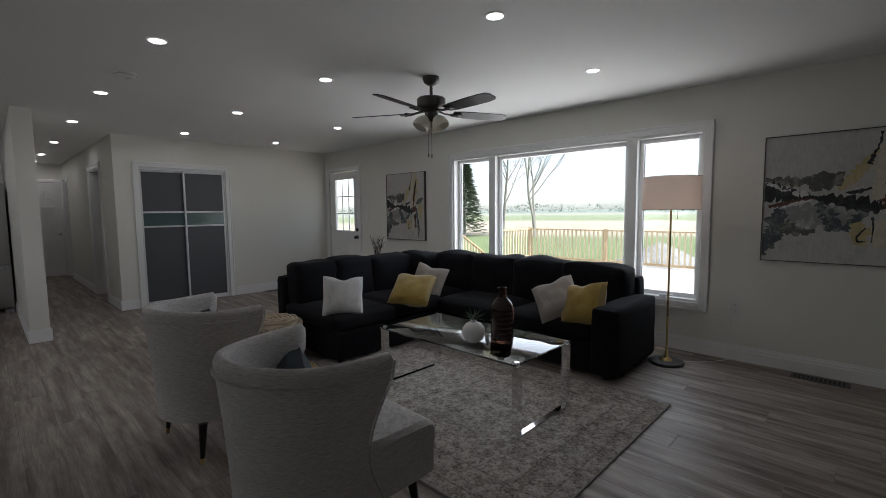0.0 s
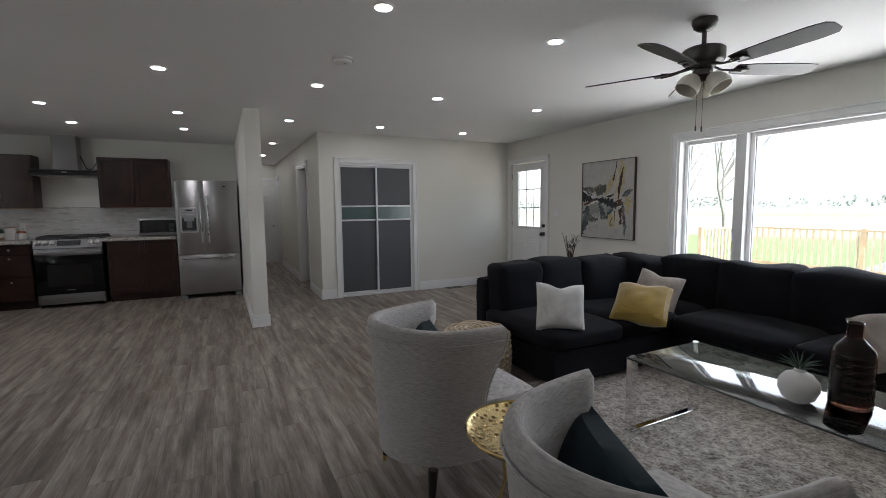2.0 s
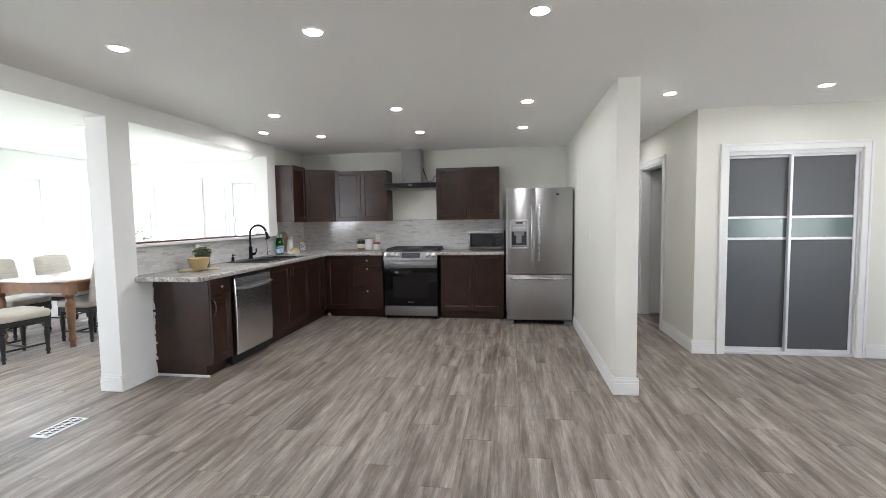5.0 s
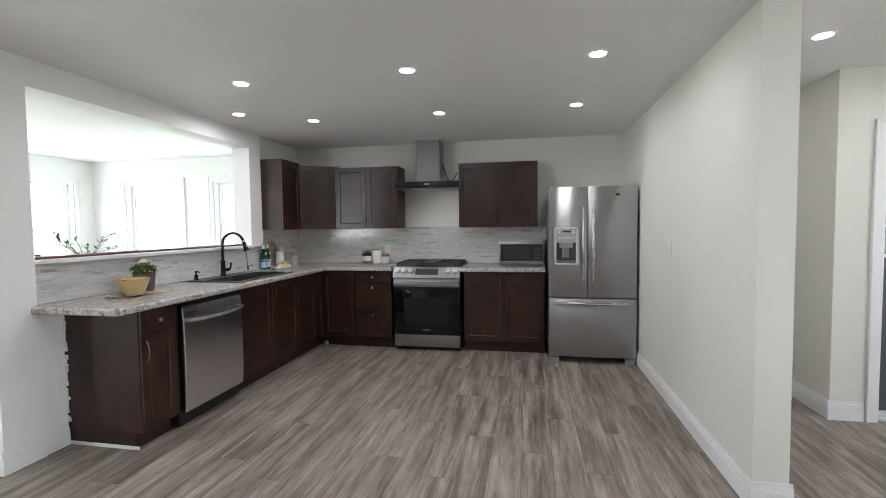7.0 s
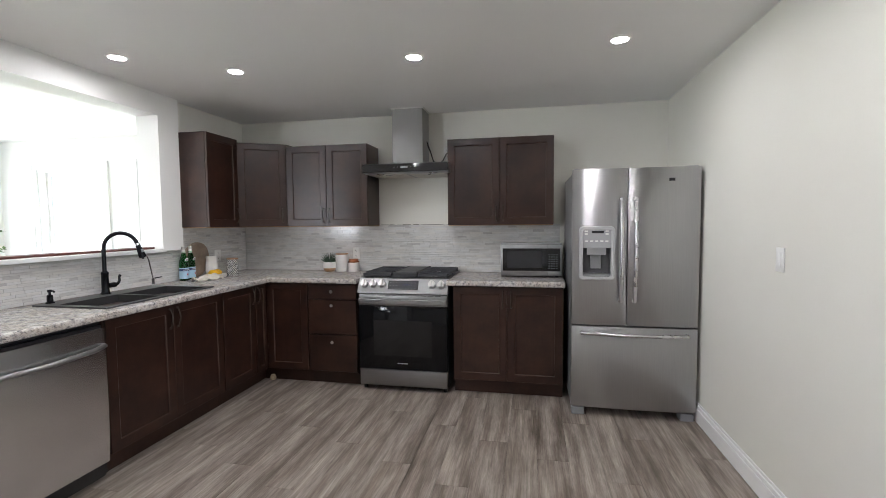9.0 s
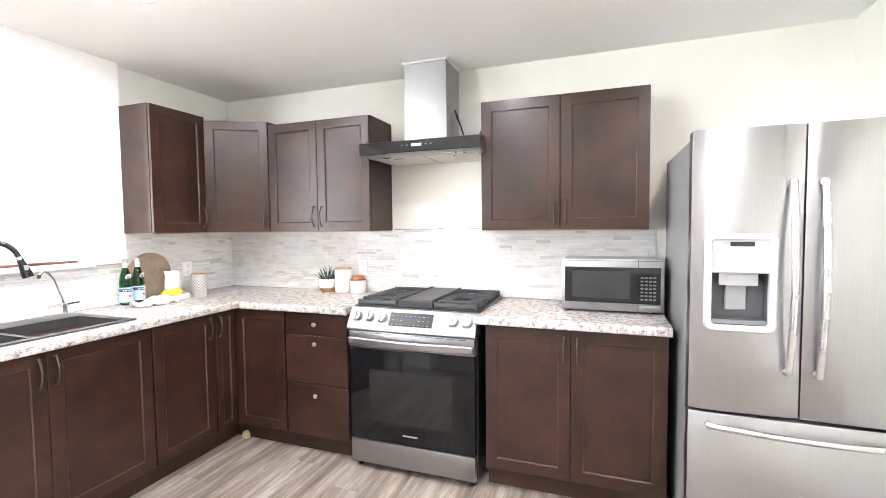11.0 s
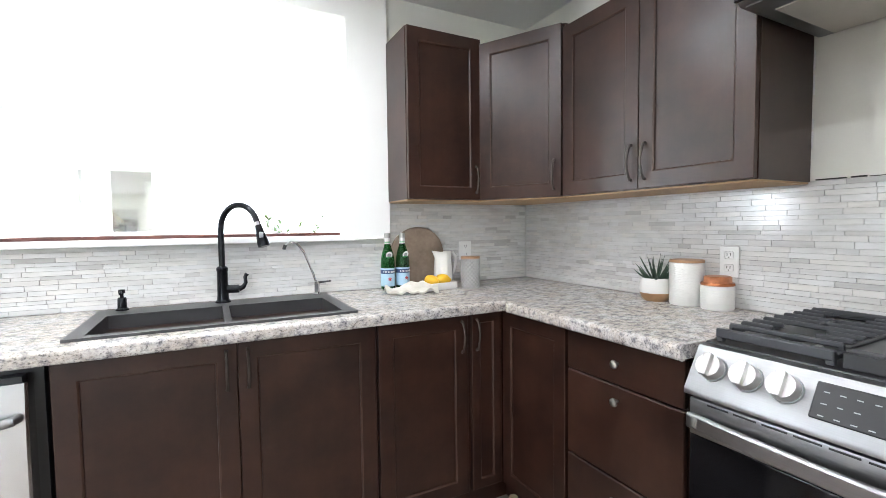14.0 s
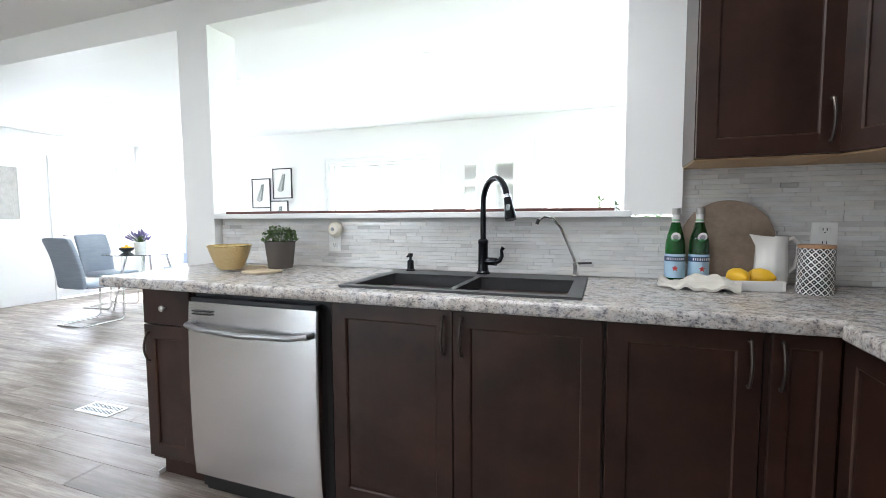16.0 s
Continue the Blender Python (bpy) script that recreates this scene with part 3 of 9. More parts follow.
def jamb_trim(name, u0, u1, y, z1, label):
    t = thing(name, pose(0, 0, 0), label, "door frame", kind="structure")
    part("casing", casing(nb(), "y", y, -1, u0, u1, 0, z1, sill=False), M_TRIM, t)
    bm = nb()
    box(bm, u0, u0 + 0.02, y - 0.002, y + 0.122, 0, z1)
    box(bm, u1 - 0.02, u1, y - 0.002, y + 0.122, 0, z1)
    box(bm, u0 + 0.02, u1 - 0.02, y - 0.002, y + 0.122, z1 - 0.02, z1)
    part("jamb", bm, M_TRIM, t)
    return t


jamb_trim("door_frame_1", -8.96, -8.05, 1.45, 2.05, "white moulded frame of an open hallway doorway")
jamb_trim("door_frame_2", -12.35, -11.75, 1.45, 2.05, "white moulded frame of a far hallway doorway")


def panel_door(name, m, w, label, mat_knob=None):
    d = thing(name, m, label, "door", kind="structure")
    bm = nb()
    box(bm, 0, w, 0, 0.036, 0.01, 2.03, 0.002, 1)
    for x0, x1 in ((0.11, w / 2 - 0.05), (w / 2 + 0.05, w - 0.11)):
        for z0, z1 in ((0.2, 0.80), (0.93, 1.53), (1.64, 1.90)):
            raised(bm, x0, x1, z0, z1, 0.0)
    part("leaf", bm, M_DOOR, d)
    if mat_knob:
        knob_set(d, w - 0.07, 0.92, mat_knob, dead=False)
    return d


panel_door("door_2", pose(-12.46, 0.66, 0, 0, 0, 90), 0.76, "white six-panel hallway door, shut", M_NICKEL)
bm = nb()
for y0, y1, z0, z1 in ((0.60, 0.655, 0, 2.04), (1.425, 1.45, 0, 2.04), (0.60, 1.45, 2.04, 2.11)):
    box(bm, -12.5, -12.455, y0, y1, z0, z1, 0.003, 1)
structure("trim_hall_door", bm, M_TRIM, "white casing of the hallway end door", "trim")
panel_door("door_3", pose(-8.94, 1.58, 0, 0, 0, 98), 0.86, "white panel door standing open into a bedroom", M_BLACK)

# sunroom glazed end door
d4 = thing("door_4", pose(EAST, -5.92, 0, 0, 0, -90), "white sunroom end door with a glass light", "door", kind="structure")
part("casing", casing(nb(), "y", 0.0, -1, 0, 0.93, 0, 2.06, sill=False), M_TRIM, d4)
bm = cut_wall(nb(), "y", 0.03, 0.07, 0.005, 0.925, 0.012, 2.05, [(0.17, 0.76, 0.95, 1.93)])
raised(bm, 0.14, 0.42, 0.16, 0.80, 0.03)
raised(bm, 0.50, 0.78, 0.16, 0.80, 0.03)
leaf = part("leaf", bm, M_DOOR, d4)
g = part("pane", box(nb(), 0.165, 0.765, 0.045, 0.051, 0.945, 1.935), M_PANE, leaf, smooth=0)
g.visible_shadow = False
bm = nb()
cyl(bm, (0.10, 0.03, 0.95), (0.10, -0.02, 0.95), 0.012)
tube(bm, [(0.10, -0.02, 0.95), (0.17, -0.03, 0.95), (0.21, -0.025, 0.945)], 0.009)
part("lever", bm, M_NICKEL, d4)

# closet with sliding doors
cl = thing("closet_doors", pose(CLOSET_X, 1.74, 0, 0, 0, 90), "two grey glass sliding closet doors with aluminium rails", "closet door")
part("casing", casing(nb(), "y", 0.0, -1, 0, 1.17, 0, 2.01, sill=False), M_TRIM, cl)
M_GREYPANEL = surface("grey_glass_panel", (0.085, 0.087, 0.095), 0.42, vary=0.02, bumps=0.0)
M_ALU = surface("satin_aluminium", (0.74, 0.74, 0.75), 0.4, 0.35, vary=0.03)
M_TEAL = surface("teal_back_painted_glass", (0.10, 0.15, 0.145), 0.16, 0.0, vary=0.03, bumps=0)
bm = nb()
box(bm, 0.0, 1.17, 0.015, 0.10, 1.975, 2.01)
box(bm, 0.0, 1.17, 0.015, 0.10, 0.0, 0.022, 0.002, 1)
box(bm, 0.0, 0.015, 0.012, 0.10, 0.022, 1.975)
box(bm, 1.155, 1.17, 0.012, 0.10, 0.022, 1.975)
part("track", bm, M_ALU, cl, "aluminium sliding track")
for x0, x1, y in ((0.017, 0.60, 0.065), (0.57, 1.153, 0.025)):
    bm = nb()
    f = 0.024
    for a, b_, lo, hi in ((x0, x0 + f, 0.024, 1.972), (x1 - f, x1, 0.024, 1.972), (x0 + f, x1 - f, 0.024, 0.06), (x0 + f, x1 - f, 1.95, 1.972), (x0 + f, x1 - f, 1.145, 1.17), (x0 + f, x1 - f, 1.355, 1.38)):
        box(bm, a, b_, y, y + 0.03, lo, hi, 0.002, 1)
    dr = part("sliding_door", bm, M_ALU, cl)
    part("panel", box(nb(), x0 + f - 0.003, x1 - f + 0.003, y + 0.01, y + 0.02, 0.055, 1.148), M_GREYPANEL, dr, smooth=0)
    part("panel", box(nb(), x0 + f - 0.003, x1 - f + 0.003, y + 0.01, y + 0.02, 1.377, 1.955), M_GREYPANEL, dr, smooth=0)
    part("glass_band", box(nb(), x0 + f - 0.003, x1 - f + 0.003, y + 0.01, y + 0.02, 1.165, 1.36), M_TEAL, dr, "teal glass band", smooth=0)


# ---- ceiling fixtures ----
def downlight(x, y):
    t = thing("downlight", pose(x, y, H), "round white recessed downlight, lit", "ceiling light", "recessed ceiling lights")
    part("ring", lathe(nb(), [(0.0435, -0.001), (0.0455, -0.006), (0.054, -0.0055), (0.060, -0.001), (0.060, 0.002), (0.041, 0.004)], 32), M_PLASTIC, t)
    part("lens", lathe(nb(), [(0.0, -0.002), (0.03, -0.0018), (0.0435, -0.0012), (0.0435, 0.0)], 32), M_POT, t, "glowing lens")
    return t


first = downlight(-1.19, 2.25)
for x, y in [(-1.25, 3.60), (-2.92, 1.01), (-2.92, 2.22), (-4.69, -2.66), (-4.69, -1.44), (-4.66, -0.22), (-4.66, 0.985), (-4.66, 2.185), (-4.69, 3.47),
             (-6.45, -2.66), (-6.45, -1.43), (-6.43, -0.22), (-6.43, 0.98), (-6.43, 2.17), (-6.43, 3.46), (-7.59, -2.68), (-7.595, -1.44), (-7.59, -0.23), (-7.21, -3.22),
             (-8.55, 1.0), (-10.5, 1.0), (-12.0, 1.0), (-7.65, -4.91), (-6.51, -4.91), (-4.74, -4.91), (-2.95, -4.91), (-1.5, -4.91)]:
    copy_thing(first, pose(x, y, H))

sd = thing("smoke_detector", pose(-3.85, 1.015, H), "round white smoke detector on the ceiling", "smoke detector")
part("body", lathe(nb(), [(0, -0.042), (0.035, -0.041), (0.062, -0.034), (0.07, -0.022), (0.07, -0.01), (0.075, -0.008), (0.075, 0.002)], 36), M_PLASTIC, sd)
bm = nb()
for k in range(24):
    a = 2 * math.pi * k / 24
    box(bm, 0.0705 * math.cos(a) - 0.003, 0.0705 * math.cos(a) + 0.003, 0.0705 * math.sin(a) - 0.003, 0.0705 * math.sin(a) + 0.003, -0.021, -0.012)
part("vent", bm, M_GREYPL, sd)
part("button", lathe(nb(), [(0, -0.046), (0.008, -0.045), (0.01, -0.041)], 16, at=(0.028, 0.01, 0)), M_GREYPL, sd)


# ---- kitchen ----
def shaker(bm, x0, x1, z0, z1, y=-0.019, rail=0.058):
    """A shaker front in one piece: frame, worn bevel and sunk panel, its face at y towards -y."""
    t = 0.019

    def ring(d, yy):
        return [bm.verts.new((x, yy, z)) for x, z in ((x0 + d, z0 + d), (x1 - d, z0 + d), (x1 - d, z1 - d), (x0 + d, z1 - d))]
    rows = [ring(0, y + t), ring(0, y + 0.0015), ring(0.0015, y), ring(rail - 0.001, y), ring(rail + 0.004, y + 0.004), ring(rail + 0.005, y + 0.009)]
    for i, (a, b_) in enumerate(zip(rows, rows[1:])):
        for k in range(4):
            bm.faces.new((a[k], a[(k + 1) % 4], b_[(k + 1) % 4], b_[k])).material_index = 1 if i in (1, 3) else 0
    bm.faces.new(rows[-1])
    bm.faces.new(rows[0][::-1])
    return bm


def pull(bm, x, z0, z1, y=-0.019):
    """An upright arched pull."""
    c = (z0 + z1) / 2
    pts = [(x, y + 0.002, z0), (x, y - 0.012, z0 + 0.004)] + [(x, y - 0.012 - 0.016 * math.cos((k - 4) / 4 * math.pi / 2), c + (z1 - z0) * 0.46 * (k - 4) / 4) for k in range(9)] + [(x, y - 0.012, z1 - 0.004), (x, y + 0.002, z1)]
    return tube(bm, pts, [0.006, 0.006] + [0.0048] * 9 + [0.006, 0.006], 8)


def round_knob(bm, x, z, y=-0.019):
    cyl(bm, (x, y, z), (x, y - 0.014, z), 0.005, n=12)
    tube(bm, [(x, y - 0.012, z), (x, y - 0.017, z), (x, y - 0.023, z), (x, y - 0.026, z)], [0.006, 0.014, 0.013, 0.006], 14)
    return bm


def cabinet(name, m, w, d, z0, z1, fronts, label, toe=0.0, category="cabinet", group="kitchen cabinets", under=None):
    """fronts: (kind, x0, x1, z0, z1, pull place) with kind door or drawer."""
    c = thing(name, m, label, category, group)
    bm = nb()
    box(bm, 0, w, 0.001, d, z0 + toe, z1)
    if toe:
        box(bm, 0.0, w, 0.055, d, z0, z0 + toe)
    part("body", bm, M_CAB, c)
    if under:
        part("underside", box(nb(), 0.004, w - 0.004, 0.004, d - 0.002, z0 - 0.006, z0), under, c, "bare plywood underside")
    for kind, x0, x1, a, b_, at in fronts:
        if kind == "door":
            f = part("door", shaker(nb(), x0, x1, a, b_), [M_CAB, M_CABEDGE], c)
            px, pz = at
            part("handle", pull(nb(), px, pz - 0.065, pz + 0.065), M_BRONZE, f, "dark arched metal pull")
        else:
            f = part("drawer", box(nb(), x0, x1, -0.019, 0.0, a, b_, 0.003, 1), M_CAB, c)
            part("knob", round_knob(nb(), *at), M_NICKEL, f, "round metal knob")
    return c


TOP = COUNTER - 0.040
Z0, Z1 = 0.125, TOP - 0.012
YS, XB = -3.049, -8.419
cabinet("base_cabinet", pose(-5.885, YS, 0, 0, 0, 180), 0.285, 0.60, 0, TOP, [("drawer", 0.004, 0.281, 0.735, Z1, (0.142, 0.81)), ("door", 0.004, 0.281, Z0, 0.728, (0.034, 0.63))], "dark espresso base cabinet with a drawer, at the counter's end", 0.105)
cabinet("base_cabinet", pose(-6.87, YS, 0, 0, 0, 180), 0.96, 0.60, 0, TOP - 0.001, [("door", 0.006, 0.478, Z0, Z1, (0.448, 0.80)), ("door", 0.482, 0.954, Z0, Z1, (0.512, 0.80))], "dark espresso double-door cabinet under the sink", 0.105)
cabinet("base_cabinet", pose(-7.832, YS, 0, 0, 0, 180), 0.40, 0.60, 0, TOP, [("door", 0.004, 0.396, Z0, Z1, (0.366, 0.80))], "dark espresso single-door base cabinet", 0.105)
cabinet("base_cabinet", pose(XB, -2.63, 0, 0, 0, 90), 0.45, 0.60, 0, TOP, [("drawer", 0.004, 0.446, 0.757, Z1, (0.225, 0.825)), ("drawer", 0.004, 0.446, 0.452, 0.751, (0.225, 0.705)), ("drawer", 0.004, 0.446, Z0, 0.446, (0.225, 0.385))], "dark espresso three-drawer base cabinet beside the range", 0.105)
cabinet("base_cabinet", pose(XB, -1.345, 0, 0, 0, 90), 0.875, 0.60, 0, TOP, [("door", 0.004, 0.435, Z0, Z1, (0.405, 0.79)), ("door", 0.439, 0.871, Z0, Z1, (0.469, 0.79))], "dark espresso double-door base cabinet under the microwave", 0.105)

# corner cabinet with two doors meeting in the inner corner
cc = thing("corner_cabinet", pose(-8.235, YS, 0, 0, 0, 180), "dark espresso corner cabinet with two doors meeting at the bend", "cabinet", "kitchen cabinets")
bm = nb()
box(bm, 0, 0.185, 0.001, 0.60, 0.105, TOP)
box(bm, 0.185, 0.785, -0.418, 0.60, 0.105, TOP)
box(bm, 0.24, 0.785, -0.418, 0.60, 0.0, 0.105)
box(bm, 0, 0.24, 0.06, 0.60, 0.0, 0.105)
bmesh.ops.remove_doubles(bm, verts=bm.verts, dist=0.0001)
part("body", bm, M_CAB, cc)
f = part("door", shaker(nb(), 0.014, 0.162, Z0, Z1, rail=0.04), [M_CAB, M_CABEDGE], cc)
part("handle", pull(nb(), 0.036, 0.735, 0.865), M_BRONZE, f, "dark arched metal pull")
bm = nb()
shaker(bm, 0.0, 0.385, Z0, Z1)
bmesh.ops.transform(bm, matrix=pose(0.184, -0.024, 0, 0, 0, -90), verts=bm.verts)
part("door", bm, [M_CAB, M_CABEDGE], cc)

# end panel's white shoe strip and ragged wall edge
structure("trim_shoe", box(nb(), -5.885, -5.873, -3.60, -3.07, 0.0, 0.022, 0.003, 1), M_TRIM, "white shoe strip under the cabinet's end", "trim")
bm = nb()
rng = random.Random(5)
z = 0.15
while z < 0.86:
    h = rng.choice((0.008, 0.014, 0.022, 0.05)) * rng.uniform(0.7, 1.5)
    box(bm, -5.884, -5.873 + rng.uniform(0, 0.002), -3.606, -3.606 + 0.003 + 0.017 * rng.random() ** 2, z, z + h, 0.002, 1)
    z += h + (rng.uniform(0.01, 0.05) if rng.random() < 0.25 else 0.0005)
structure("trim_ragged_edge", bm, M_WHITE_WALL, "ragged filler patches beside the cabinet end", "trim")
bm = nb()
lathe(bm, [(0, 0.05), (0.018, 0.045), (0.028, 0.02), (0.024, 0.0)], 9, at=(-8.452, -3.02, 0.0))
solid("foam_blob", bm, surface("cured_foam", (0.55, 0.45, 0.28), 0.9, vary=0.3, bumps=0.8, dist=0.01), "crumbling yellow foam blob at the cabinet corner", "debris")

# upper cabinets
UB, UT = 1.388, 2.130
UT_END, UT_DIAG = 2.176, 2.152
YU, XU = -3.356, -8.709
cabinet("wall_cabinet", pose(-8.100, YU, 0, 0, 0, 180), 0.398, 0.294, UB, UT_END, [("door", 0.003, 0.395, UB + 0.002, UT_END - 0.002, (0.364, UB + 0.10))], "dark espresso wall cabinet beside the pass-through", under=M_CABIN)
cabinet("wall_cabinet", pose(XU, -2.972, 0, 0, 0, 90), 0.798, 0.30, UB, UT, [("door", 0.003, 0.397, UB + 0.002, UT - 0.002, (0.369, UB + 0.10)), ("door", 0.401, 0.795, UB + 0.002, UT - 0.002, (0.429, UB + 0.10))], "dark espresso double-door wall cabinet beside the hood", under=M_CABIN)
cabinet("wall_cabinet", pose(XU, -1.438, 0, 0, 0, 90), 0.903, 0.30, UB, UT, [("door", 0.003, 0.449, UB + 0.002, UT - 0.002, (0.421, UB + 0.10)), ("door", 0.454, 0.900, UB + 0.002, UT - 0.002, (0.482, UB + 0.10))], "dark espresso double-door wall cabinet over the microwave", under=M_CABIN)
ca, cb = Vector((-8.499, YU)), Vector((XU, -2.973))
dg = thing("wall_cabinet", pose(0, 0, 0), "dark espresso diagonal corner wall cabinet", "cabinet", "kitchen cabinets")
out = [(ca.x, ca.y), (cb.x, cb.y), (BACK + 0.002, cb.y), (BACK + 0.002, TILE_Y + 0.002), (ca.x, TILE_Y + 0.002)]
part("body", prism(nb(), out, UB, UT_DIAG), M_CAB, dg)
part("underside", prism(nb(), [(x * 0.995 - 0.043, y * 0.995 - 0.017) for x, y in out], UB - 0.006, UB), M_CABIN, dg, "bare plywood underside")
L = (cb - ca).length
ang = math.degrees(math.atan2(cb.y - ca.y, cb.x - ca.x))
bm = shaker(nb(), 0.012, L - 0.012, UB + 0.002, UT_DIAG - 0.002)
bmesh.ops.transform(bm, matrix=pose(ca.x, ca.y, 0, 0, 0, ang), verts=bm.verts)
f = part("door", bm, [M_CAB, M_CABEDGE], dg)
bm = pull(nb(), L - 0.045, UB + 0.035, UB + 0.165)
bmesh.ops.transform(bm, matrix=pose(ca.x, ca.y, 0, 0, 0, ang), verts=bm.verts)
part("handle", bm, M_BRONZE, f, "dark arched metal pull")
# split marks on the two cabinet edges beside the hood
bm = nb()
for k in range(7):
    z = UB + 0.08 + 0.1 * k + rng.uniform(-0.03, 0.03)
    box(bm, BACK + 0.002, BACK + 0.008, -2.178, -2.172, z, z + rng.uniform(0.02, 0.07))
structure("trim_caulk", bm, M_TRIM, "broken line of white caulk beside the cabinet", "trim")

bm = nb()
y = -2.16
while y < -1.46:
    w = rng.uniform(0.03, 0.12)
    box(bm, BACK + 0.0005, BACK + 0.0098, y, min(y + w, -1.45), 1.3925, 1.3925 + rng.uniform(0.0015, 0.005))
    y += w + rng.uniform(-0.005, 0.03)
structure("trim_gap", bm, M_SUB, "ragged dark gap above the backsplash", "trim")

# worktop
CF_Y, CF_X = -2.972, -8.362
top = thing("countertop", pose(0, 0, 0), "speckled white and grey granite-look worktop, L-shaped", "countertop")
z0, z1 = TOP, COUNTER
hx0, hx1, hy0, hy1 = -7.73, -6.93, -3.53, -3.075
bm = nb()
for x0, x1, y0, y1 in ((-5.70, hx1, TILE_Y + 0.004, CF_Y - 0.02), (hx1, hx0, TILE_Y + 0.004, hy0), (hx1, hx0, hy1, CF_Y - 0.02), (hx0, BACK + 0.004, TILE_Y + 0.004, CF_Y - 0.02), (BACK + 0.004, CF_X - 0.02, CF_Y - 0.02, -2.172)):
    box(bm, x0, x1, y0, y1, z0, z1)
bmesh.ops.remove_doubles(bm, verts=bm.verts, dist=0.0001)
part("slab", bm, M_GRANITE, top, smooth=0)


def nose(bm, pts, out_dir):
    """A rounded front edge along two points."""
    (x0, y0), (x1, y1) = pts
    prof = [(0.0, z1)] + [(0.02 * math.sin(radians(a)) , z1 - 0.012 + 0.012 * math.cos(radians(a))) for a in range(15, 91, 15)] + [(0.02 - 0.01 * (1 - math.cos(radians(a))), z0 - 0.004 + 0.008 - 0.008 * math.sin(radians(a))) for a in range(0, 91, 30)] + [(0.0, z0 - 0.004)]
    rows = [[bm.verts.new((x + out_dir[0] * p, y + out_dir[1] * p, z)) for p, z in prof] for x, y in ((x0, y0), (x1, y1))]
    for k in range(len(prof) - 1):
        bm.faces.new((rows[0][k], rows[0][k + 1], rows[1][k + 1], rows[1][k]))
    bm.faces.new(rows[0])
    bm.faces.new(rows[1][::-1])
    return bm


bm = nb()
nose(bm, ((-5.70, CF_Y - 0.02), (CF_X - 0.045, CF_Y - 0.02)), (0, 1))
nose(bm, ((CF_X - 0.02, CF_Y + 0.025), (CF_X - 0.02, -2.172)), (1, 0))
nose(bm, ((-5.70, TILE_Y + 0.06), (-5.70, CF_Y - 0.02)), (1, 0))
d = 0.7071
nose(bm, ((CF_X - 0.045, CF_Y - 0.02), (CF_X - 0.02, CF_Y + 0.025)), (d, d))
part("front_edge", bm, M_GRANITE, top)
top2 = thing("countertop", pose(0, 0, 0), "speckled white and grey granite-look worktop beside the fridge", "countertop")
part("slab", box(nb(), BACK + 0.004, CF_X - 0.02, -1.392, -0.462, z0, z1), M_GRANITE, top2, smooth=0)
part("front_edge", nose(nb(), ((CF_X - 0.02, -1.392), (CF_X - 0.02, -0.462)), (1, 0)), M_GRANITE, top2)

# double sink, dark composite
M_SINK = surface("charcoal_composite", (0.045, 0.045, 0.047), 0.42, vary=0.12, grain=(220, 220, 220), bumps=0.15)
sk = thing("kitchen_sink", pose(-7.33, -3.297, COUNTER), "charcoal composite double-bowl sink set in the worktop", "sink")
bm = nb()
X, Y0, Y1 = 0.432, -0.262, 0.250
bowls = [(-0.385, -0.012, -0.125, 0.212), (0.012, 0.385, -0.125, 0.212)]
us = [-X, -0.385, -0.012, 0.012, 0.385, X]
for a, b_ in zip(us, us[1:]):
    hole = any(abs(a - h[0]) < 1e-6 for h in bowls)
    for lo, hi in (((Y0, -0.125), (0.212, Y1)) if hole else ((Y0, Y1),)):
        box(bm, a, b_, lo, hi, 0.0005, 0.009)
bmesh.ops.remove_doubles(bm, verts=bm.verts, dist=1e-5)
part("rim", bm, M_SINK, sk)
for x0, x1, y0, y1 in bowls:
    bm = nb()
    t = 0.008
    box(bm, x0 - t, x1 + t, y0 - t, y1 + t, -0.205, -0.195)
    box(bm, x0 - t, x0, y0, y1, -0.195, 0.004)
    box(bm, x1, x1 + t, y0, y1, -0.195, 0.004)
    box(bm, x0 - t, x1 + t, y0 - t, y0, -0.195, 0.004)
    box(bm, x0 - t, x1 + t, y1, y1 + t, -0.195, 0.004)
    bw = part("bowl", bm, M_SINK, sk)
    part("drain", lathe(nb(), [(0, 0.001), (0.02, 0.0), (0.025, 0.004), (0.045, 0.005), (0.05, 0.0)], 24, at=((x0 + x1) / 2, (y0 + y1) / 2, -0.195)), M_CHROME, bw, "steel drain")

M_FAUCET = surface("oil_rubbed_black", (0.012, 0.013, 0.016), 0.22, 0.6, vary=0.1, bumps=0.02)
fc = thing("faucet", pose(-7.325, -3.525, COUNTER + 0.009), "black gooseneck kitchen faucet with pull-down spray", "faucet")
part("base", lathe(nb(), [(0.0, 0.0), (0.030, 0.0), (0.030, 0.006), (0.024, 0.012), (0.022, 0.03), (0.021, 0.13), (0.0225, 0.135), (0.0225, 0.145), (0.016, 0.152), (0, 0.152)], 24), M_FAUCET, fc)
fd = Vector((-0.70, 0.71, 0)).normalized()
pts = [(0, 0, 0.14), (0, 0, 0.305)] + [tuple(fd * (0.095 - 0.095 * math.cos(radians(a))) + Vector((0, 0, 0.305 + 0.102 * math.sin(radians(a))))) for a in range(15, 166, 15)]
part("spout", tube(nb(), pts, 0.0125, 14), M_FAUCET, fc)
e0 = Vector(pts[-1])
dd = (fd * 0.32 + Vector((0, 0, -1))).normalized()
part("collar", cyl(nb(), e0 - dd * 0.004, e0 + dd * 0.012, 0.0145), M_CHROME, fc, "chrome collar")
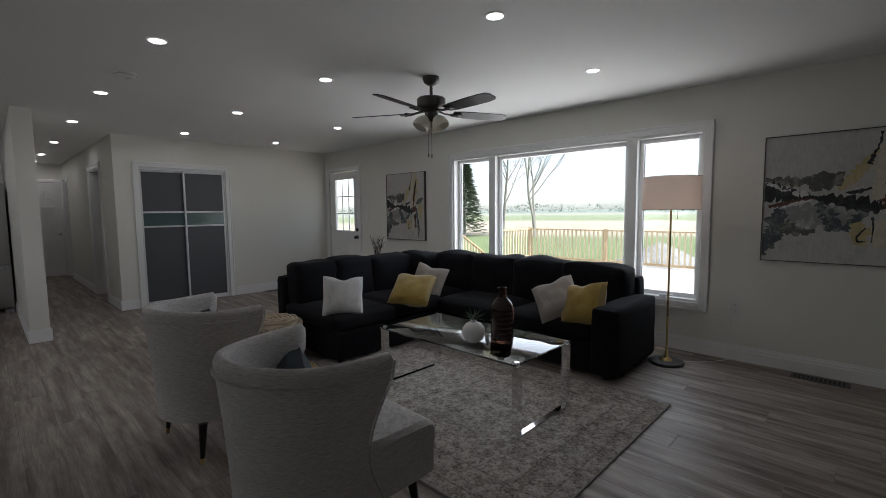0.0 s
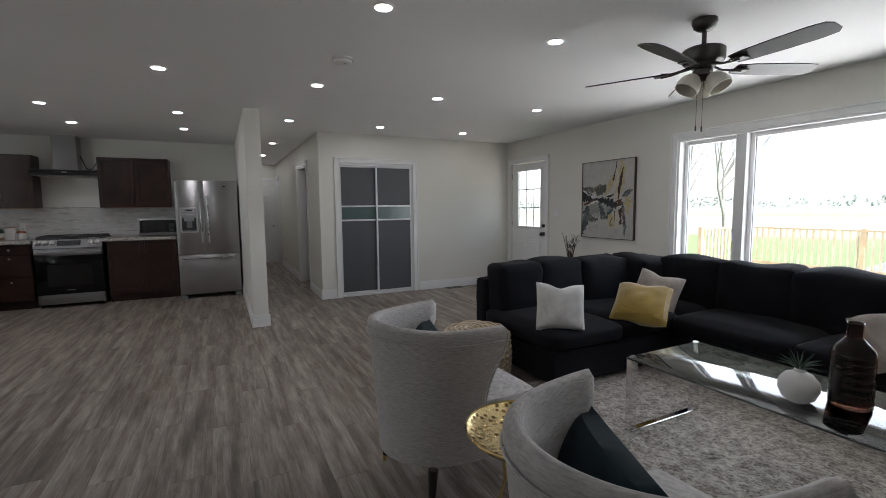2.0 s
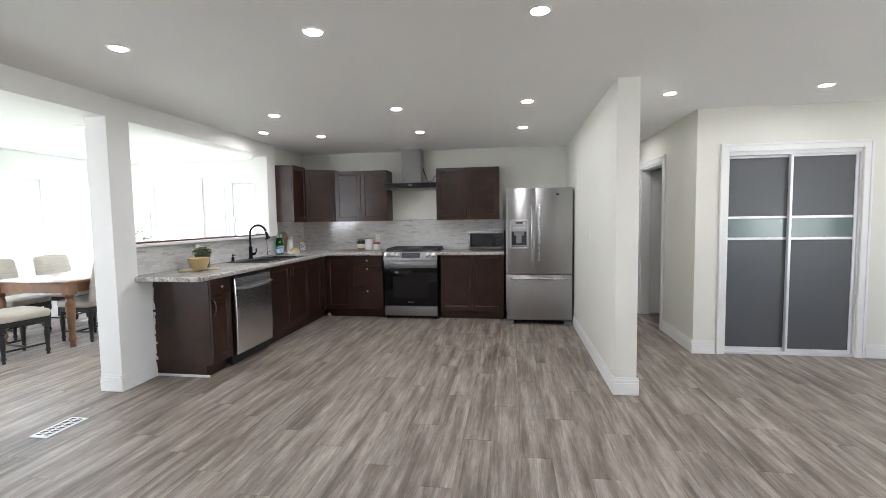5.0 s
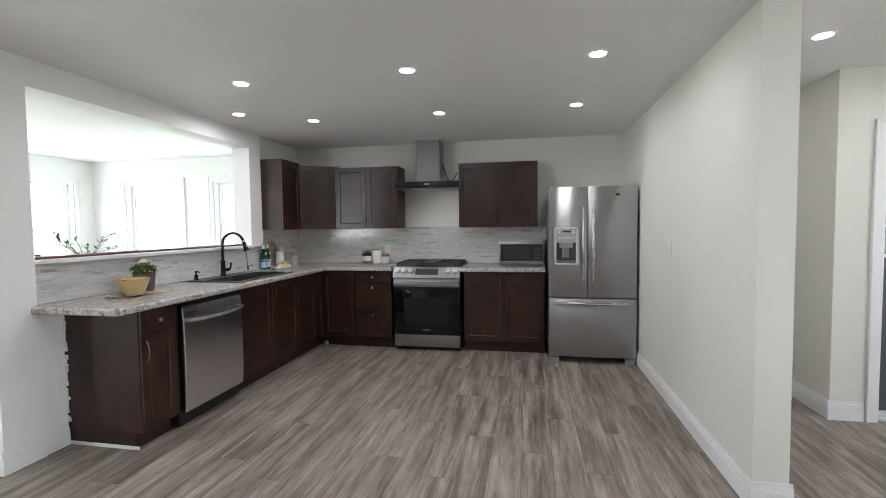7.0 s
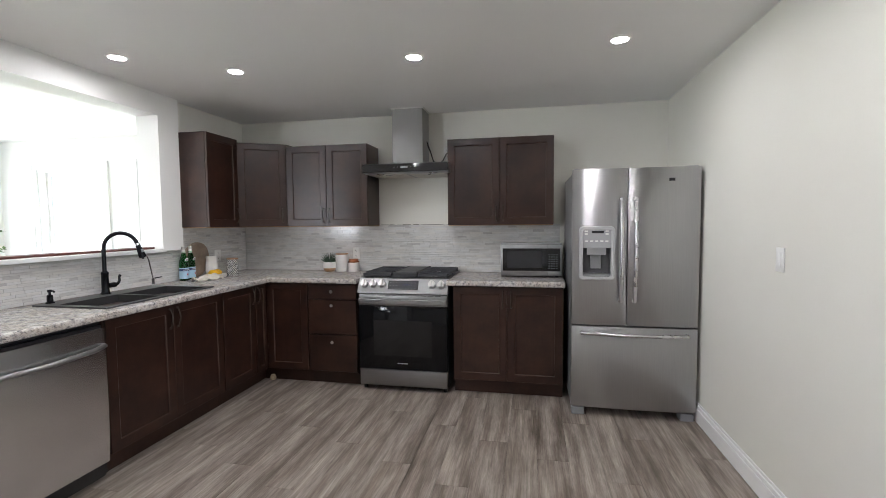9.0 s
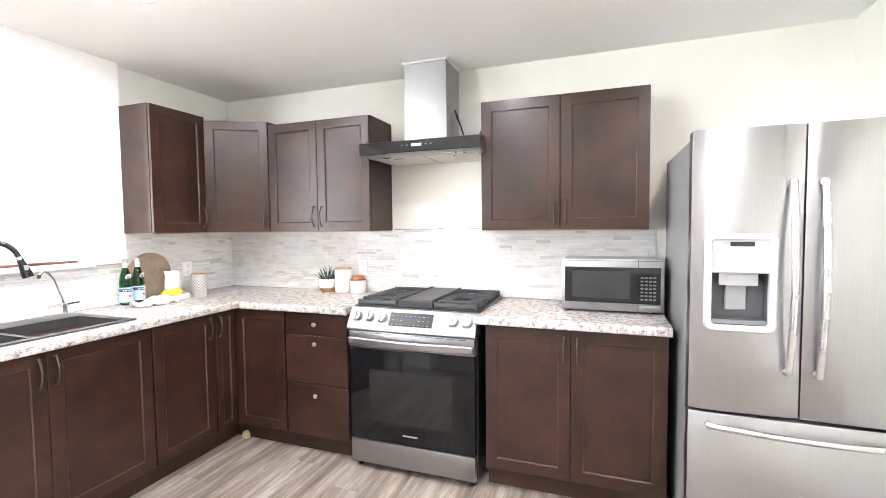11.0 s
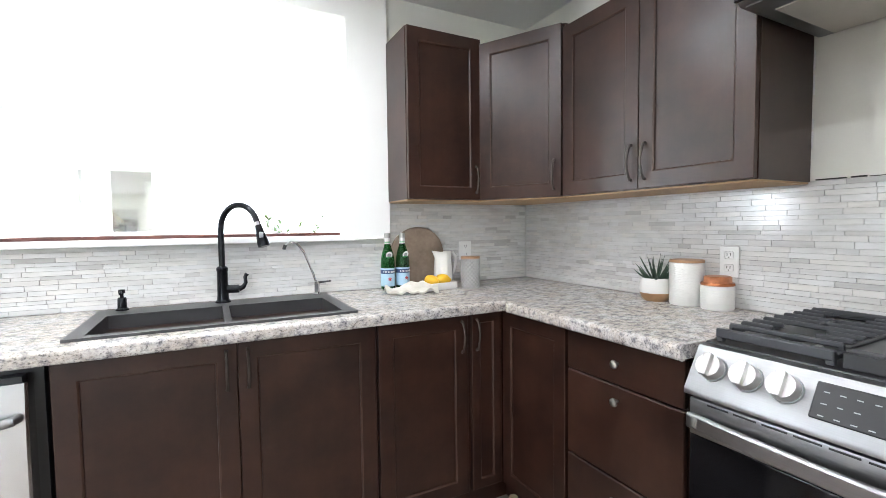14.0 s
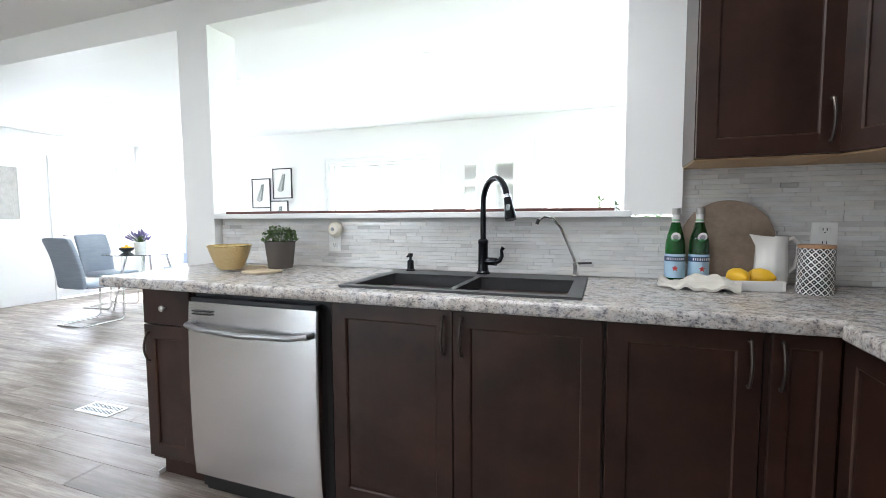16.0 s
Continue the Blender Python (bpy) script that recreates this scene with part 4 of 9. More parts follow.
sp = part("spray_head", tube(nb(), [e0 + dd * 0.01, e0 + dd * 0.03, e0 + dd * 0.085, e0 + dd * 0.10], [0.015, 0.0165, 0.023, 0.022], 18), M_FAUCET, fc)
part("button", box(nb(), e0.x + dd.x * 0.05 - 0.008, e0.x + dd.x * 0.05 + 0.008, e0.y + dd.y * 0.05 + 0.012, e0.y + dd.y * 0.05 + 0.024, e0.z + dd.z * 0.05 - 0.012, e0.z + dd.z * 0.05 + 0.012, 0.003), M_GREYPL, sp, "grey spray button")
bm = nb()
cyl(bm, (-0.018, 0.004, 0.055), (-0.062, 0.012, 0.055), 0.0175)
tube(bm, [(-0.062, 0.012, 0.055), (-0.078, 0.016, 0.062), (-0.088, 0.02, 0.08), (-0.086, 0.02, 0.105), (-0.094, 0.02, 0.118)], [0.012, 0.010, 0.008, 0.0075, 0.009], 12)
part("lever", bm, M_FAUCET, fc)

so = thing("soap_dispenser", pose(-6.975, -3.53, COUNTER + 0.009), "small black pump soap dispenser on the sink rim", "soap dispenser")
part("base", lathe(nb(), [(0, 0), (0.022, 0), (0.022, 0.005), (0.016, 0.01), (0.015, 0.045), (0.012, 0.05), (0, 0.05)], 20), M_FAUCET, so)
bm = nb()
cyl(bm, (0, 0, 0.05), (0, 0, 0.068), 0.006)
lathe(bm, [(0, 0.082), (0.011, 0.08), (0.012, 0.066), (0, 0.065)], 16)
tube(bm, [(0, 0, 0.073), (0.0, 0.025, 0.073), (0, 0.035, 0.067)], 0.005)
part("pump", bm, M_FAUCET, so)

ft = thing("filter_tap", pose(-7.715, -3.53, COUNTER + 0.009), "thin chrome filtered-water tap", "faucet")
part("base", lathe(nb(), [(0, 0), (0.018, 0), (0.018, 0.006), (0.012, 0.012), (0.012, 0.045), (0.014, 0.048), (0.014, 0.06), (0, 0.062)], 20), M_CHROME, ft)
sd_ = Vector((0.9, 0.42, 0)).normalized()
part("spout", tube(nb(), [(0, 0, 0.05), tuple(sd_ * 0.02 + Vector((0, 0, 0.10))), tuple(sd_ * 0.065 + Vector((0, 0, 0.20))), tuple(sd_ * 0.10 + Vector((0, 0, 0.24))), tuple(sd_ * 0.135 + Vector((0, 0, 0.248))), tuple(sd_ * 0.16 + Vector((0, 0, 0.232)))], 0.0055, 10), M_CHROME, ft)
part("tip", cyl(nb(), tuple(sd_ * 0.158 + Vector((0, 0, 0.236))), tuple(sd_ * 0.166 + Vector((0, 0, 0.218))), 0.0075), M_BLACK, ft, "black tap tip")
part("lever", tube(nb(), [(0, 0, 0.055), (-0.02, 0.008, 0.058), (-0.062, 0.02, 0.062)], [0.006, 0.005, 0.004], 8), M_BLACK, ft, "black lever")

# dishwasher
dw = thing("dishwasher", pose(-6.197, YS + 0.05, 0, 0, 0, 180), "stainless steel dishwasher with a bowed bar handle", "dishwasher")
part("body", box(nb(), -0.012, 0.662, 0.052, 0.60, 0.03, 0.895), M_BLACK, dw, "black tub and side gap")
bm = nb()
rows = []
for k in range(9):
    z = 0.115 + (0.855 - 0.115) * k / 8
    yb = -0.012 * math.sin(math.pi * min(1.0, k / 8)) ** 0.6
    rows.append([bm.verts.new((x, y, z)) for x, y in ((0.0, 0.05), (0.0, 0.006 + yb), (0.006, yb), (0.634, yb), (0.64, 0.006 + yb), (0.64, 0.05))])
for a, b_ in zip(rows, rows[1:]):
    for k in range(5):
        bm.faces.new((a[k], a[k + 1], b_[k + 1], b_[k]))
bm.faces.new(rows[0])
bm.faces.new(rows[-1][::-1])
part("front", bm, M_STEELB, dw)
bm = nb()
tube(bm, [(0.02, -0.008, 0.765), (0.025, -0.03, 0.765), (0.10, -0.047, 0.757), (0.32, -0.054, 0.750), (0.54, -0.047, 0.757), (0.615, -0.03, 0.765), (0.62, -0.008, 0.765)], 0.0125, 12)
part("handle", bm, M_STEELX, dw, "bowed stainless bar handle")
bm = nb()
box(bm, 0.012, 0.628, 0.005, 0.04, 0.856, 0.872)
part("control_strip", bm, M_BLACK, dw)
bm = nb()
box(bm, 0.035, 0.135, -0.0135, -0.006, 0.806, 0.811)
box(bm, 0.035, 0.135, -0.0135, -0.006, 0.818, 0.823)
part("vent", bm, M_BLACK, dw, "dark slot vent")
part("kick_plate", box(nb(), 0.0, 0.66, 0.06, 0.08, 0.012, 0.105), M_BLACK, dw)
for x in (0.03, 0.6):
    part("foot", cyl(nb(), (x, 0.09, 0), (x, 0.09, 0.03), 0.015, n=12), M_BLACK, dw)

# range
rg = thing("gas_range", pose(-8.374, -2.147, 0, 0, 0, 90), "stainless steel slide-in gas range with a black glass oven door", "range")
W = 0.760
bm = nb()
box(bm, 0.0, W, 0.03, 0.635, 0.045, 0.935)
part("body", bm, M_BLACK, rg, "black enamelled body")
M_OVEN = surface("oven_glass", (0.006, 0.006, 0.007), 0.09, vary=0.1, bumps=0)
M_OVEN.node_tree.nodes["Principled BSDF"].inputs["Specular IOR Level"].default_value = 0.3
bm = nb()
box(bm, 0.004, W - 0.004, -0.012, 0.03, 0.185, 0.722, 0.004)
door = part("oven_door", bm, M_OVEN, rg, "black glass oven door")
bm = nb()
box(bm, 0.13, W - 0.13, -0.0128, -0.008, 0.30, 0.60, 0.0)
part("window", bm, surface("oven_window", (0.007, 0.007, 0.008), 0.10, vary=0.2, scale=(4, 4, 4), bumps=0), door, smooth=0)
bm = nb()
box(bm, 0.004, W - 0.004, -0.014, 0.03, 0.724, 0.818, 0.003)
part("door_top", bm, M_STEELX, door, "stainless door rail")
bm = nb()
bar_ = []
for k in range(17):
    x, q = 0.006 + (W - 0.012) * k / 16, 1 - (2 * k / 16 - 1) ** 2
    y = -0.030 - 0.024 * q
    bar_.append([bm.verts.new((x, yy, zz)) for yy, zz in ((y, 0.746), (y, 0.776), (y + 0.004, 0.781), (y + 0.013, 0.781), (y + 0.013, 0.742), (y + 0.004, 0.742))])
for a, b_ in zip(bar_, bar_[1:]):
    for k in range(6):
        bm.faces.new((a[k], a[(k + 1) % 6], b_[(k + 1) % 6], b_[k]))
bm.faces.new(bar_[0])
bm.faces.new(bar_[-1][::-1])
box(bm, 0.008, 0.035, -0.036, -0.012, 0.75, 0.776, 0.002)
box(bm, W - 0.035, W - 0.008, -0.036, -0.012, 0.75, 0.776, 0.002)
part("handle", bm, M_STEELX, door, "flat stainless bar handle")
bm = nb()
for k in range(11):
    box(bm, 0.05 + k * 0.061, 0.05 + k * 0.061 + 0.050, -0.0155, -0.01, 0.8085, 0.8125)
part("vent", bm, M_BLACK, door)
part("drawer", box(nb(), 0.004, W - 0.004, -0.012, 0.03, 0.045, 0.180, 0.004), M_STEELX, rg, "stainless storage drawer")
# slanted control panel
M_KNOB = surface("pale_satin_metal", (0.55, 0.54, 0.53), 0.38, 0.85, vary=0.04)
bm = nb()
vs = [[bm.verts.new((x, y, z)) for y, z in ((-0.026, 0.828), (-0.026, 0.842), (0.034, 0.945), (0.075, 0.949), (0.075, 0.828))] for x in (-0.004, W + 0.004)]
for k in range(5):
    bm.faces.new((vs[0][k], vs[0][(k + 1) % 5], vs[1][(k + 1) % 5], vs[1][k]))
bm.faces.new(vs[0])
bm.faces.new(vs[1][::-1])
cp = part("control_panel", bm, M_STEELX, rg, "slanted stainless control panel")
tilt = Matrix.Translation((0, 0.004, 0.8935)) @ Matrix.Rotation(math.atan2(-0.060, 0.103), 4, "X")
for x in (0.050, 0.130, 0.208, 0.632, 0.710):
    bm = nb()
    cyl(bm, (x, -0.004, 0.006), (x, -0.030, 0.006), 0.0305, 0.0285, 36)
    box(bm, x - 0.0095, x + 0.0095, -0.044, -0.028, -0.022, 0.034, 0.003)
    bmesh.ops.transform(bm, matrix=tilt, verts=bm.verts)
    kb = part("knob", bm, M_KNOB, cp, "pale metal knob with a raised grip")
    bm = cyl(nb(), (x, 0.002, 0.006), (x, -0.0055, 0.006), 0.0335, 0.0325, 36)
    bmesh.ops.transform(bm, matrix=tilt, verts=bm.verts)
    part("skirt", bm, M_GREYPL, kb, "dark knob skirt")
bm = box(nb(), 0.258, 0.517, -0.004, 0.004, -0.037, 0.041, 0.002, 1)
bmesh.ops.transform(bm, matrix=tilt, verts=bm.verts)
dsp = part("display", bm, surface("smoked_display", (0.012, 0.012, 0.014), 0.4, vary=0.1, bumps=0), cp, "black touch display")
bm = nb()
for x in (0.398, 0.407, 0.420, 0.429):
    for a, b_, c, e in ((0, 0.005, 0.0, 0.0014), (0, 0.005, 0.005, 0.0064), (0, 0.005, 0.010, 0.0114), (0.0038, 0.0052, 0, 0.0114)):
        box(bm, x + a, x + b_, -0.0052, -0.0035, 0.0 + c, 0.0 + e)
bmesh.ops.transform(bm, matrix=tilt, verts=bm.verts)
M_DIGIT = lamp_glow("blue_digits", (0.03, 0.08, 1.0), 0.05)
M_DIGIT.node_tree.nodes["Principled BSDF"].inputs["Base Color"].default_value = (0.005, 0.008, 0.03, 1)
part("digits", bm, M_DIGIT, dsp, "glowing blue clock digits", smooth=0)
bm = nb()
for r in range(3):
    for k in range(9):
        if not (r == 1 and 3 <= k <= 5):
            box(bm, 0.273 + k * 0.0265, 0.273 + k * 0.0265 + 0.010, -0.0046, -0.0035, -0.03 + r * 0.025, -0.0278 + r * 0.025)
bmesh.ops.transform(bm, matrix=tilt, verts=bm.verts)
tagged(part("legend", bm, M_GREYPL, dsp, smooth=0), "small grey key marks", kind="stuff")
M_GRATE = surface("worn_grate_iron", (0.045, 0.047, 0.052), 0.5, vary=0.2, grain=(120, 120, 120), bumps=0.2)
part("cooktop", box(nb(), -0.004, W + 0.004, 0.06, 0.635, 0.936, 0.952, 0.004), M_BLACK, rg, "black cooktop")
for x, y in ((0.14, 0.20), (0.14, 0.50), (W - 0.14, 0.20), (W - 0.14, 0.50), (W / 2, 0.35)):
    bm = nb()
    lathe(bm, [(0.055, 0.0), (0.05, 0.008), (0.036, 0.009), (0.036, 0.016), (0.03, 0.019), (0, 0.019)], 20, at=(x, y, 0.952))
    br_ = part("burner", bm, M_KNOB, rg, "aluminium burner ring")
    part("burner_cap", lathe(nb(), [(0.034, 0.0165), (0.034, 0.022), (0.03, 0.025), (0, 0.0255)], 20, at=(x, y, 0.952)), M_MATBLACK, br_, "black burner cap")
for x0, x1 in ((0.012, 0.262), (W - 0.262, W - 0.012)):
    bm = nb()
    for y in (0.085, 0.628):
        box(bm, x0, x1, y - 0.008, y + 0.008, 0.962, 0.986, 0.003, 1)
    for x in (x0 + 0.006, x1 - 0.006):
        box(bm, x - 0.006, x + 0.006, 0.085, 0.63, 0.964, 0.976, 0.002, 1)
    for k in range(9):
        y = 0.135 + 0.0545 * k
        cut = 0.045 if k in (1, 2, 6, 7) else 0.0
        mid = (x0 + x1) / 2
        for a, b_ in ((x0 + 0.004, mid - cut), (mid + cut, x1 - 0.004)) if cut else ((x0 + 0.004, x1 - 0.004),):
            box(bm, a, b_, y - 0.0048, y + 0.0048, 0.981, 0.994, 0.003, 1)
        for x in (x0 + 0.008, x1 - 0.008):
            box(bm, x - 0.005, x + 0.005, y - 0.0045, y + 0.0045, 0.966, 0.990, 0.002, 1)
    box(bm, (x0 + x1) / 2 - 0.005, (x0 + x1) / 2 + 0.005, 0.30, 0.41, 0.979, 0.992, 0.002, 1)
    for x in (x0 + 0.008, x1 - 0.008):
        for y in (0.088, 0.36, 0.626):
            box(bm, x - 0.008, x + 0.008, y - 0.008, y + 0.008, 0.952, 0.982, 0.002, 1)
    part("grate", bm, M_GRATE, rg, "cast iron grate")
for y in (0.09, 0.63):
    part("griddle_foot", box(nb(), 0.275, W - 0.275, y - 0.008, y + 0.008, 0.952, 0.985, 0.002, 1), M_MATBLACK, rg, "cast iron griddle support")
bm = nb()
box(bm, 0.272, W - 0.272, 0.10, 0.62, 0.978, 0.992, 0.004, 1)
gr_ = part("griddle", bm, surface("griddle_iron", (0.05, 0.05, 0.052), 0.45, vary=0.15), rg, "flat cast iron griddle")
for x in (0.272, W - 0.284):
    part("lip", box(nb(), x, x + 0.012, 0.10, 0.62, 0.9915, 0.998, 0.002, 1), M_MATBLACK, gr_)
for x in (0.03, W - 0.03):
    for y in (0.05, 0.6):
        part("foot", cyl(nb(), (x, y, 0), (x, y, 0.046), 0.016, n=12), M_BLACK, rg)
part("badge", box(nb(), W / 2 - 0.045, W / 2 + 0.045, -0.0135, -0.011, 0.235, 0.243), M_GREYPL, door)

# range hood
hd = thing("range_hood", pose(-8.565, -2.165, 0.033, 0, 0, 90), "stainless chimney range hood with a black glass front", "range hood")
W = 0.755
bm = nb()
vs = [[bm.verts.new((x, y, z)) for y, z in ((0.0, 1.822), (0.0, 1.878), (0.03, 1.895), (0.452, 1.895), (0.452, 1.81), (0.02, 1.81))] for x in (0, W)]
for k in range(6):
    bm.faces.new((vs[0][k], vs[0][(k + 1) % 6], vs[1][(k + 1) % 6], vs[1][k]))
bm.faces.new(vs[0])
bm.faces.new(vs[1][::-1])
part("body", bm, M_DSTEEL, hd, "dark steel hood body")
fr = part("front", box(nb(), -0.002, W + 0.002, -0.012, -0.001, 1.816, 1.884, 0.003, 1), M_BLKGLASS, hd, "black glass front band")
part("display", box(nb(), W / 2 - 0.032, W / 2 + 0.032, -0.0128, -0.0115, 1.848, 1.864), M_GREYPL, fr, "small grey display", smooth=0)
for k in (-3, -2, 2, 3):
    part("touch_key", box(nb(), W / 2 + k * 0.030 - 0.004, W / 2 + k * 0.030 + 0.004, -0.0128, -0.0115, 1.853, 1.859), M_GREYPL, fr, "pale touch mark", smooth=0)
part("underplate", box(nb(), 0.012, W - 0.012, 0.022, 0.445, 1.8065, 1.8105, 0.001, 1), M_STEELX, hd, "pale steel underside plate")
for x0, x1 in ((0.045, W / 2 - 0.014), (W / 2 + 0.014, W - 0.045)):
    part("filter_latch", box(nb(), (x0 + x1) / 2 - 0.03, (x0 + x1) / 2 + 0.03, 0.108, 0.122, 1.797, 1.8035, 0.002, 1), M_SATIN, hd, "small filter latch")
    part("filter", box(nb(), x0, x1, 0.10, 0.435, 1.803, 1.8075, 0.002, 1), surface("filter_mesh", (0.60, 0.57, 0.51), 0.45, 0.35, vary=0.1, grain=(300, 300, 300), bumps=0.4), hd, "aluminium grease filter")
for x in (0.14, W - 0.14):
    part("lamp", lathe(nb(), [(0, 1.803), (0.024, 1.8025), (0.027, 1.799), (0.036, 1.800), (0.039, 1.807)], 28, at=(x, 0.062, 0)), M_SATIN, hd, "round hood lamp")
part("chimney", box(nb(), 0.208, 0.492, 0.20, 0.452, 1.895, 2.40, 0.002, 1), M_STEEL, hd, "stainless chimney")
part("collar", box(nb(), 0.196, 0.504, 0.188, 0.452, 2.40, 2.418, 0.003, 1), M_TRIM, hd, "white ceiling collar")
part("cord", tube(nb(), [(0.493, 0.36, 2.13), (0.525, 0.38, 2.03), (0.545, 0.40, 1.955), (0.59, 0.41, 1.925), (0.635, 0.42, 1.96), (0.655, 0.435, 2.01), (0.668, 0.448, 2.03)], 0.0055, 8), M_BLACK, hd, "black power cord")
part("cord", tube(nb(), [(0.493, 0.38, 2.10), (0.52, 0.40, 2.03), (0.54, 0.42, 1.96), (0.545, 0.43, 1.895)], 0.004, 8), M_BLACK, hd, "black power cord")


def outlet(name, m, label, kind="socket", plate=(0.07, 0.115)):
    o = thing(name, m, label, "outlet" if kind == "socket" else "light switch")
    w, h = plate
    part("plate", box(nb(), -w / 2, w / 2, -0.006, 0.0005, -h / 2, h / 2, 0.003, 2), M_PLASTIC, o)
    bm = nb()
    if kind == "socket":
        for z in (-0.024, 0.024):
            box(bm, -0.017, 0.017, -0.0085, -0.004, z - 0.014, z + 0.014, 0.004, 2)
        ins = part("insert", bm, M_PLASTIC, o)
        bm = nb()
        for z in (-0.024, 0.024):
            for x in (-0.006, 0.006):
                box(bm, x - 0.0012, x + 0.0012, -0.0092, -0.008, z - 0.002, z + 0.008)
            box(bm, -0.002, 0.002, -0.0092, -0.008, z - 0.01, z - 0.006)
        part("slots", bm, M_BLACK, ins, smooth=0)
    else:
        n = max(1, round(w / 0.05) - 0) if w > 0.09 else 1
        for k in range(n):
            x = (k - (n - 1) / 2) * 0.046
            part("rocker", box(nb(), x - 0.016, x + 0.016, -0.010, -0.004, -0.033, 0.033, 0.003, 2), M_PLASTIC, o)
    return o


outlet("outlet", pose(BACK + 0.009, -2.42, 1.115, 0, 0, 90), "white wall socket in the backsplash")
outlet("outlet", pose(-8.575, TILE_Y + 0.009, 1.12, 0, 0, 180), "white wall socket in the backsplash corner", plate=(0.08, 0.105))
outlet("outlet", pose(-6.495, TILE_Y + 0.009, 1.08, 0, 0, 180), "white wall socket beside the potted plant")
outlet("outlet", pose(BACK + 0.001, -1.495, 2.06, 0, 0, 90), "white wall socket above the range hood")
outlet("light_switch", pose(-7.20, 0.430, 1.22, 0, 0, 0), "white rocker light switch on the wing wall", "switch")
af = thing("air_freshener", pose(-6.51, TILE_Y + 0.016, 1.14, 0, 0, 180), "cream plug-in air freshener in the socket", "air freshener")
bm = nb()
lathe(bm, [(0, 0.040), (0.026, 0.038), (0.038, 0.026), (0.040, 0.008), (0.036, 0.0), (0, 0.0)], 24)
bmesh.ops.transform(bm, matrix=pose(0, 0, 0, 90), verts=bm.verts)
part("body", bm, surface("cream_plastic", (0.75, 0.71, 0.60), 0.4, vary=0.02), af)
bm = nb()
lathe(bm, [(0, 0.046), (0.008, 0.045), (0.01, 0.04)], 14)
bmesh.ops.transform(bm, matrix=pose(0, 0, 0, 90), verts=bm.verts)
part("vent", bm, M_GREYPL, af)

# microwave
mw = thing("microwave", pose(-8.655, -0.972, COUNTER, 0, 0, 90), "stainless and black countertop microwave oven", "microwave")
W = 0.505
part("body", box(nb(), 0, W, 0.02, 0.352, 0.012, 0.282, 0.004, 1), M_STEELX, mw, "grey metal case")
part("front", box(nb(), -0.002, W + 0.002, 0.0, 0.02, 0.012, 0.29, 0.005), M_STEELX, mw, "stainless front frame")
bm = nb()
box(bm, 0.015, W - 0.015, -0.004, 0.001, 0.055, 0.245, 0.002, 1)
fr = part("door_glass", bm, M_BLKGLASS, mw, "black glass door and keypad")
part("window", box(nb(), 0.055, 0.345, -0.0046, -0.003, 0.08, 0.225), surface("microwave_window", (0.035, 0.035, 0.038), 0.15, vary=0.2, grain=(400, 400, 400), bumps=0.1), fr, smooth=0)
bm = nb()
for r in range(7):
    for k in range(4):
        box(bm, 0.395 + k * 0.020, 0.395 + k * 0.020 + 0.014, -0.0048, -0.0035, 0.075 + r * 0.019, 0.083 + r * 0.019)
tagged(part("keypad", bm, surface("key_marks", (0.10, 0.105, 0.11), 0.4, vary=0.1), fr, "grey key marks", smooth=0), kind="stuff")
part("open_button", box(nb(), 0.392, 0.490, -0.004, 0.001, 0.020, 0.048, 0.004, 2), M_STEELX, mw)
part("door_seam", box(nb(), 0.3835, 0.3855, -0.0012, 0.002, 0.014, 0.288), M_BLACK, mw, "dark door seam", smooth=0)
part("top_gap", box(nb(), 0.0, W, -0.0008, 0.019, 0.2775, 0.2795), M_BLACK, mw, "dark joint under the top rim", smooth=0)
for x in (0.04, W - 0.04):
    for y in (0.05, 0.33):
        part("foot", cyl(nb(), (x, y, 0), (x, y, 0.014), 0.012, n=12), M_BLACK, mw)

# fridge
fg = thing("fridge", pose(-8.14, -0.432, 0, 0, 0, 90), "stainless steel french-door fridge with a water dispenser", "fridge")
W = 0.835
M_FSIDE = surface("grey_fridge_side", (0.30, 0.305, 0.31), 0.45, 0.3, vary=0.04, grain=(200, 200, 200), bumps=0.15)
part("body", box(nb(), 0.004, W - 0.004, 0.075, 0.80, 0.05, 1.755, 0.004, 1), M_FSIDE, fg, "grey metal cabinet")
for x in (0.05, W - 0.05):
    part("hinge_cover", box(nb(), x - 0.04, x + 0.04, 0.02, 0.14, 1.755, 1.782, 0.006), M_GREYPL, fg)


def bowed(bm, x0, x1, z0, z1, y, t, bow):
    """A slightly convex appliance door."""
    n = 10
    rows = []
    for z in (z0, z0 + 0.006, z1 - 0.006, z1):
        ins = 0.004 if z in (z0, z1) else 0.0
        front = [(x0 + (x1 - x0) * k / n, y + ins - bow * (1 - (2 * k / n - 1) ** 2) + (0.005 if k in (0, n) else 0)) for k in range(n + 1)]
        rows.append([bm.verts.new((x, yy, z)) for x, yy in [(x0, y + t)] + front + [(x1, y + t)]])
    for a, b_ in zip(rows, rows[1:]):
        for k in range(len(a)):
            bm.faces.new((a[k], a[(k + 1) % len(a)], b_[(k + 1) % len(b_)], b_[k]))
    bm.faces.new(rows[0][::-1])
    bm.faces.new(rows[-1])
    return bm


def bar(bm, p0, p1, out_y, r=0.0125):
    """A bowed bar handle between two points."""
    a, b_ = Vector(p0), Vector(p1)
    pts = [a, a + Vector((0, -0.02, 0))]
    for k in range(11):
        s = k / 10
        pts.append(a.lerp(b_, 0.02 + 0.96 * s) + Vector((0, -0.025 - out_y * math.sin(math.pi * s), 0)))
    pts += [b_ + Vector((0, -0.02, 0)), b_]
    return tube(bm, pts, [r * 1.15] * 2 + [r] * 11 + [r * 1.15] * 2, 12)


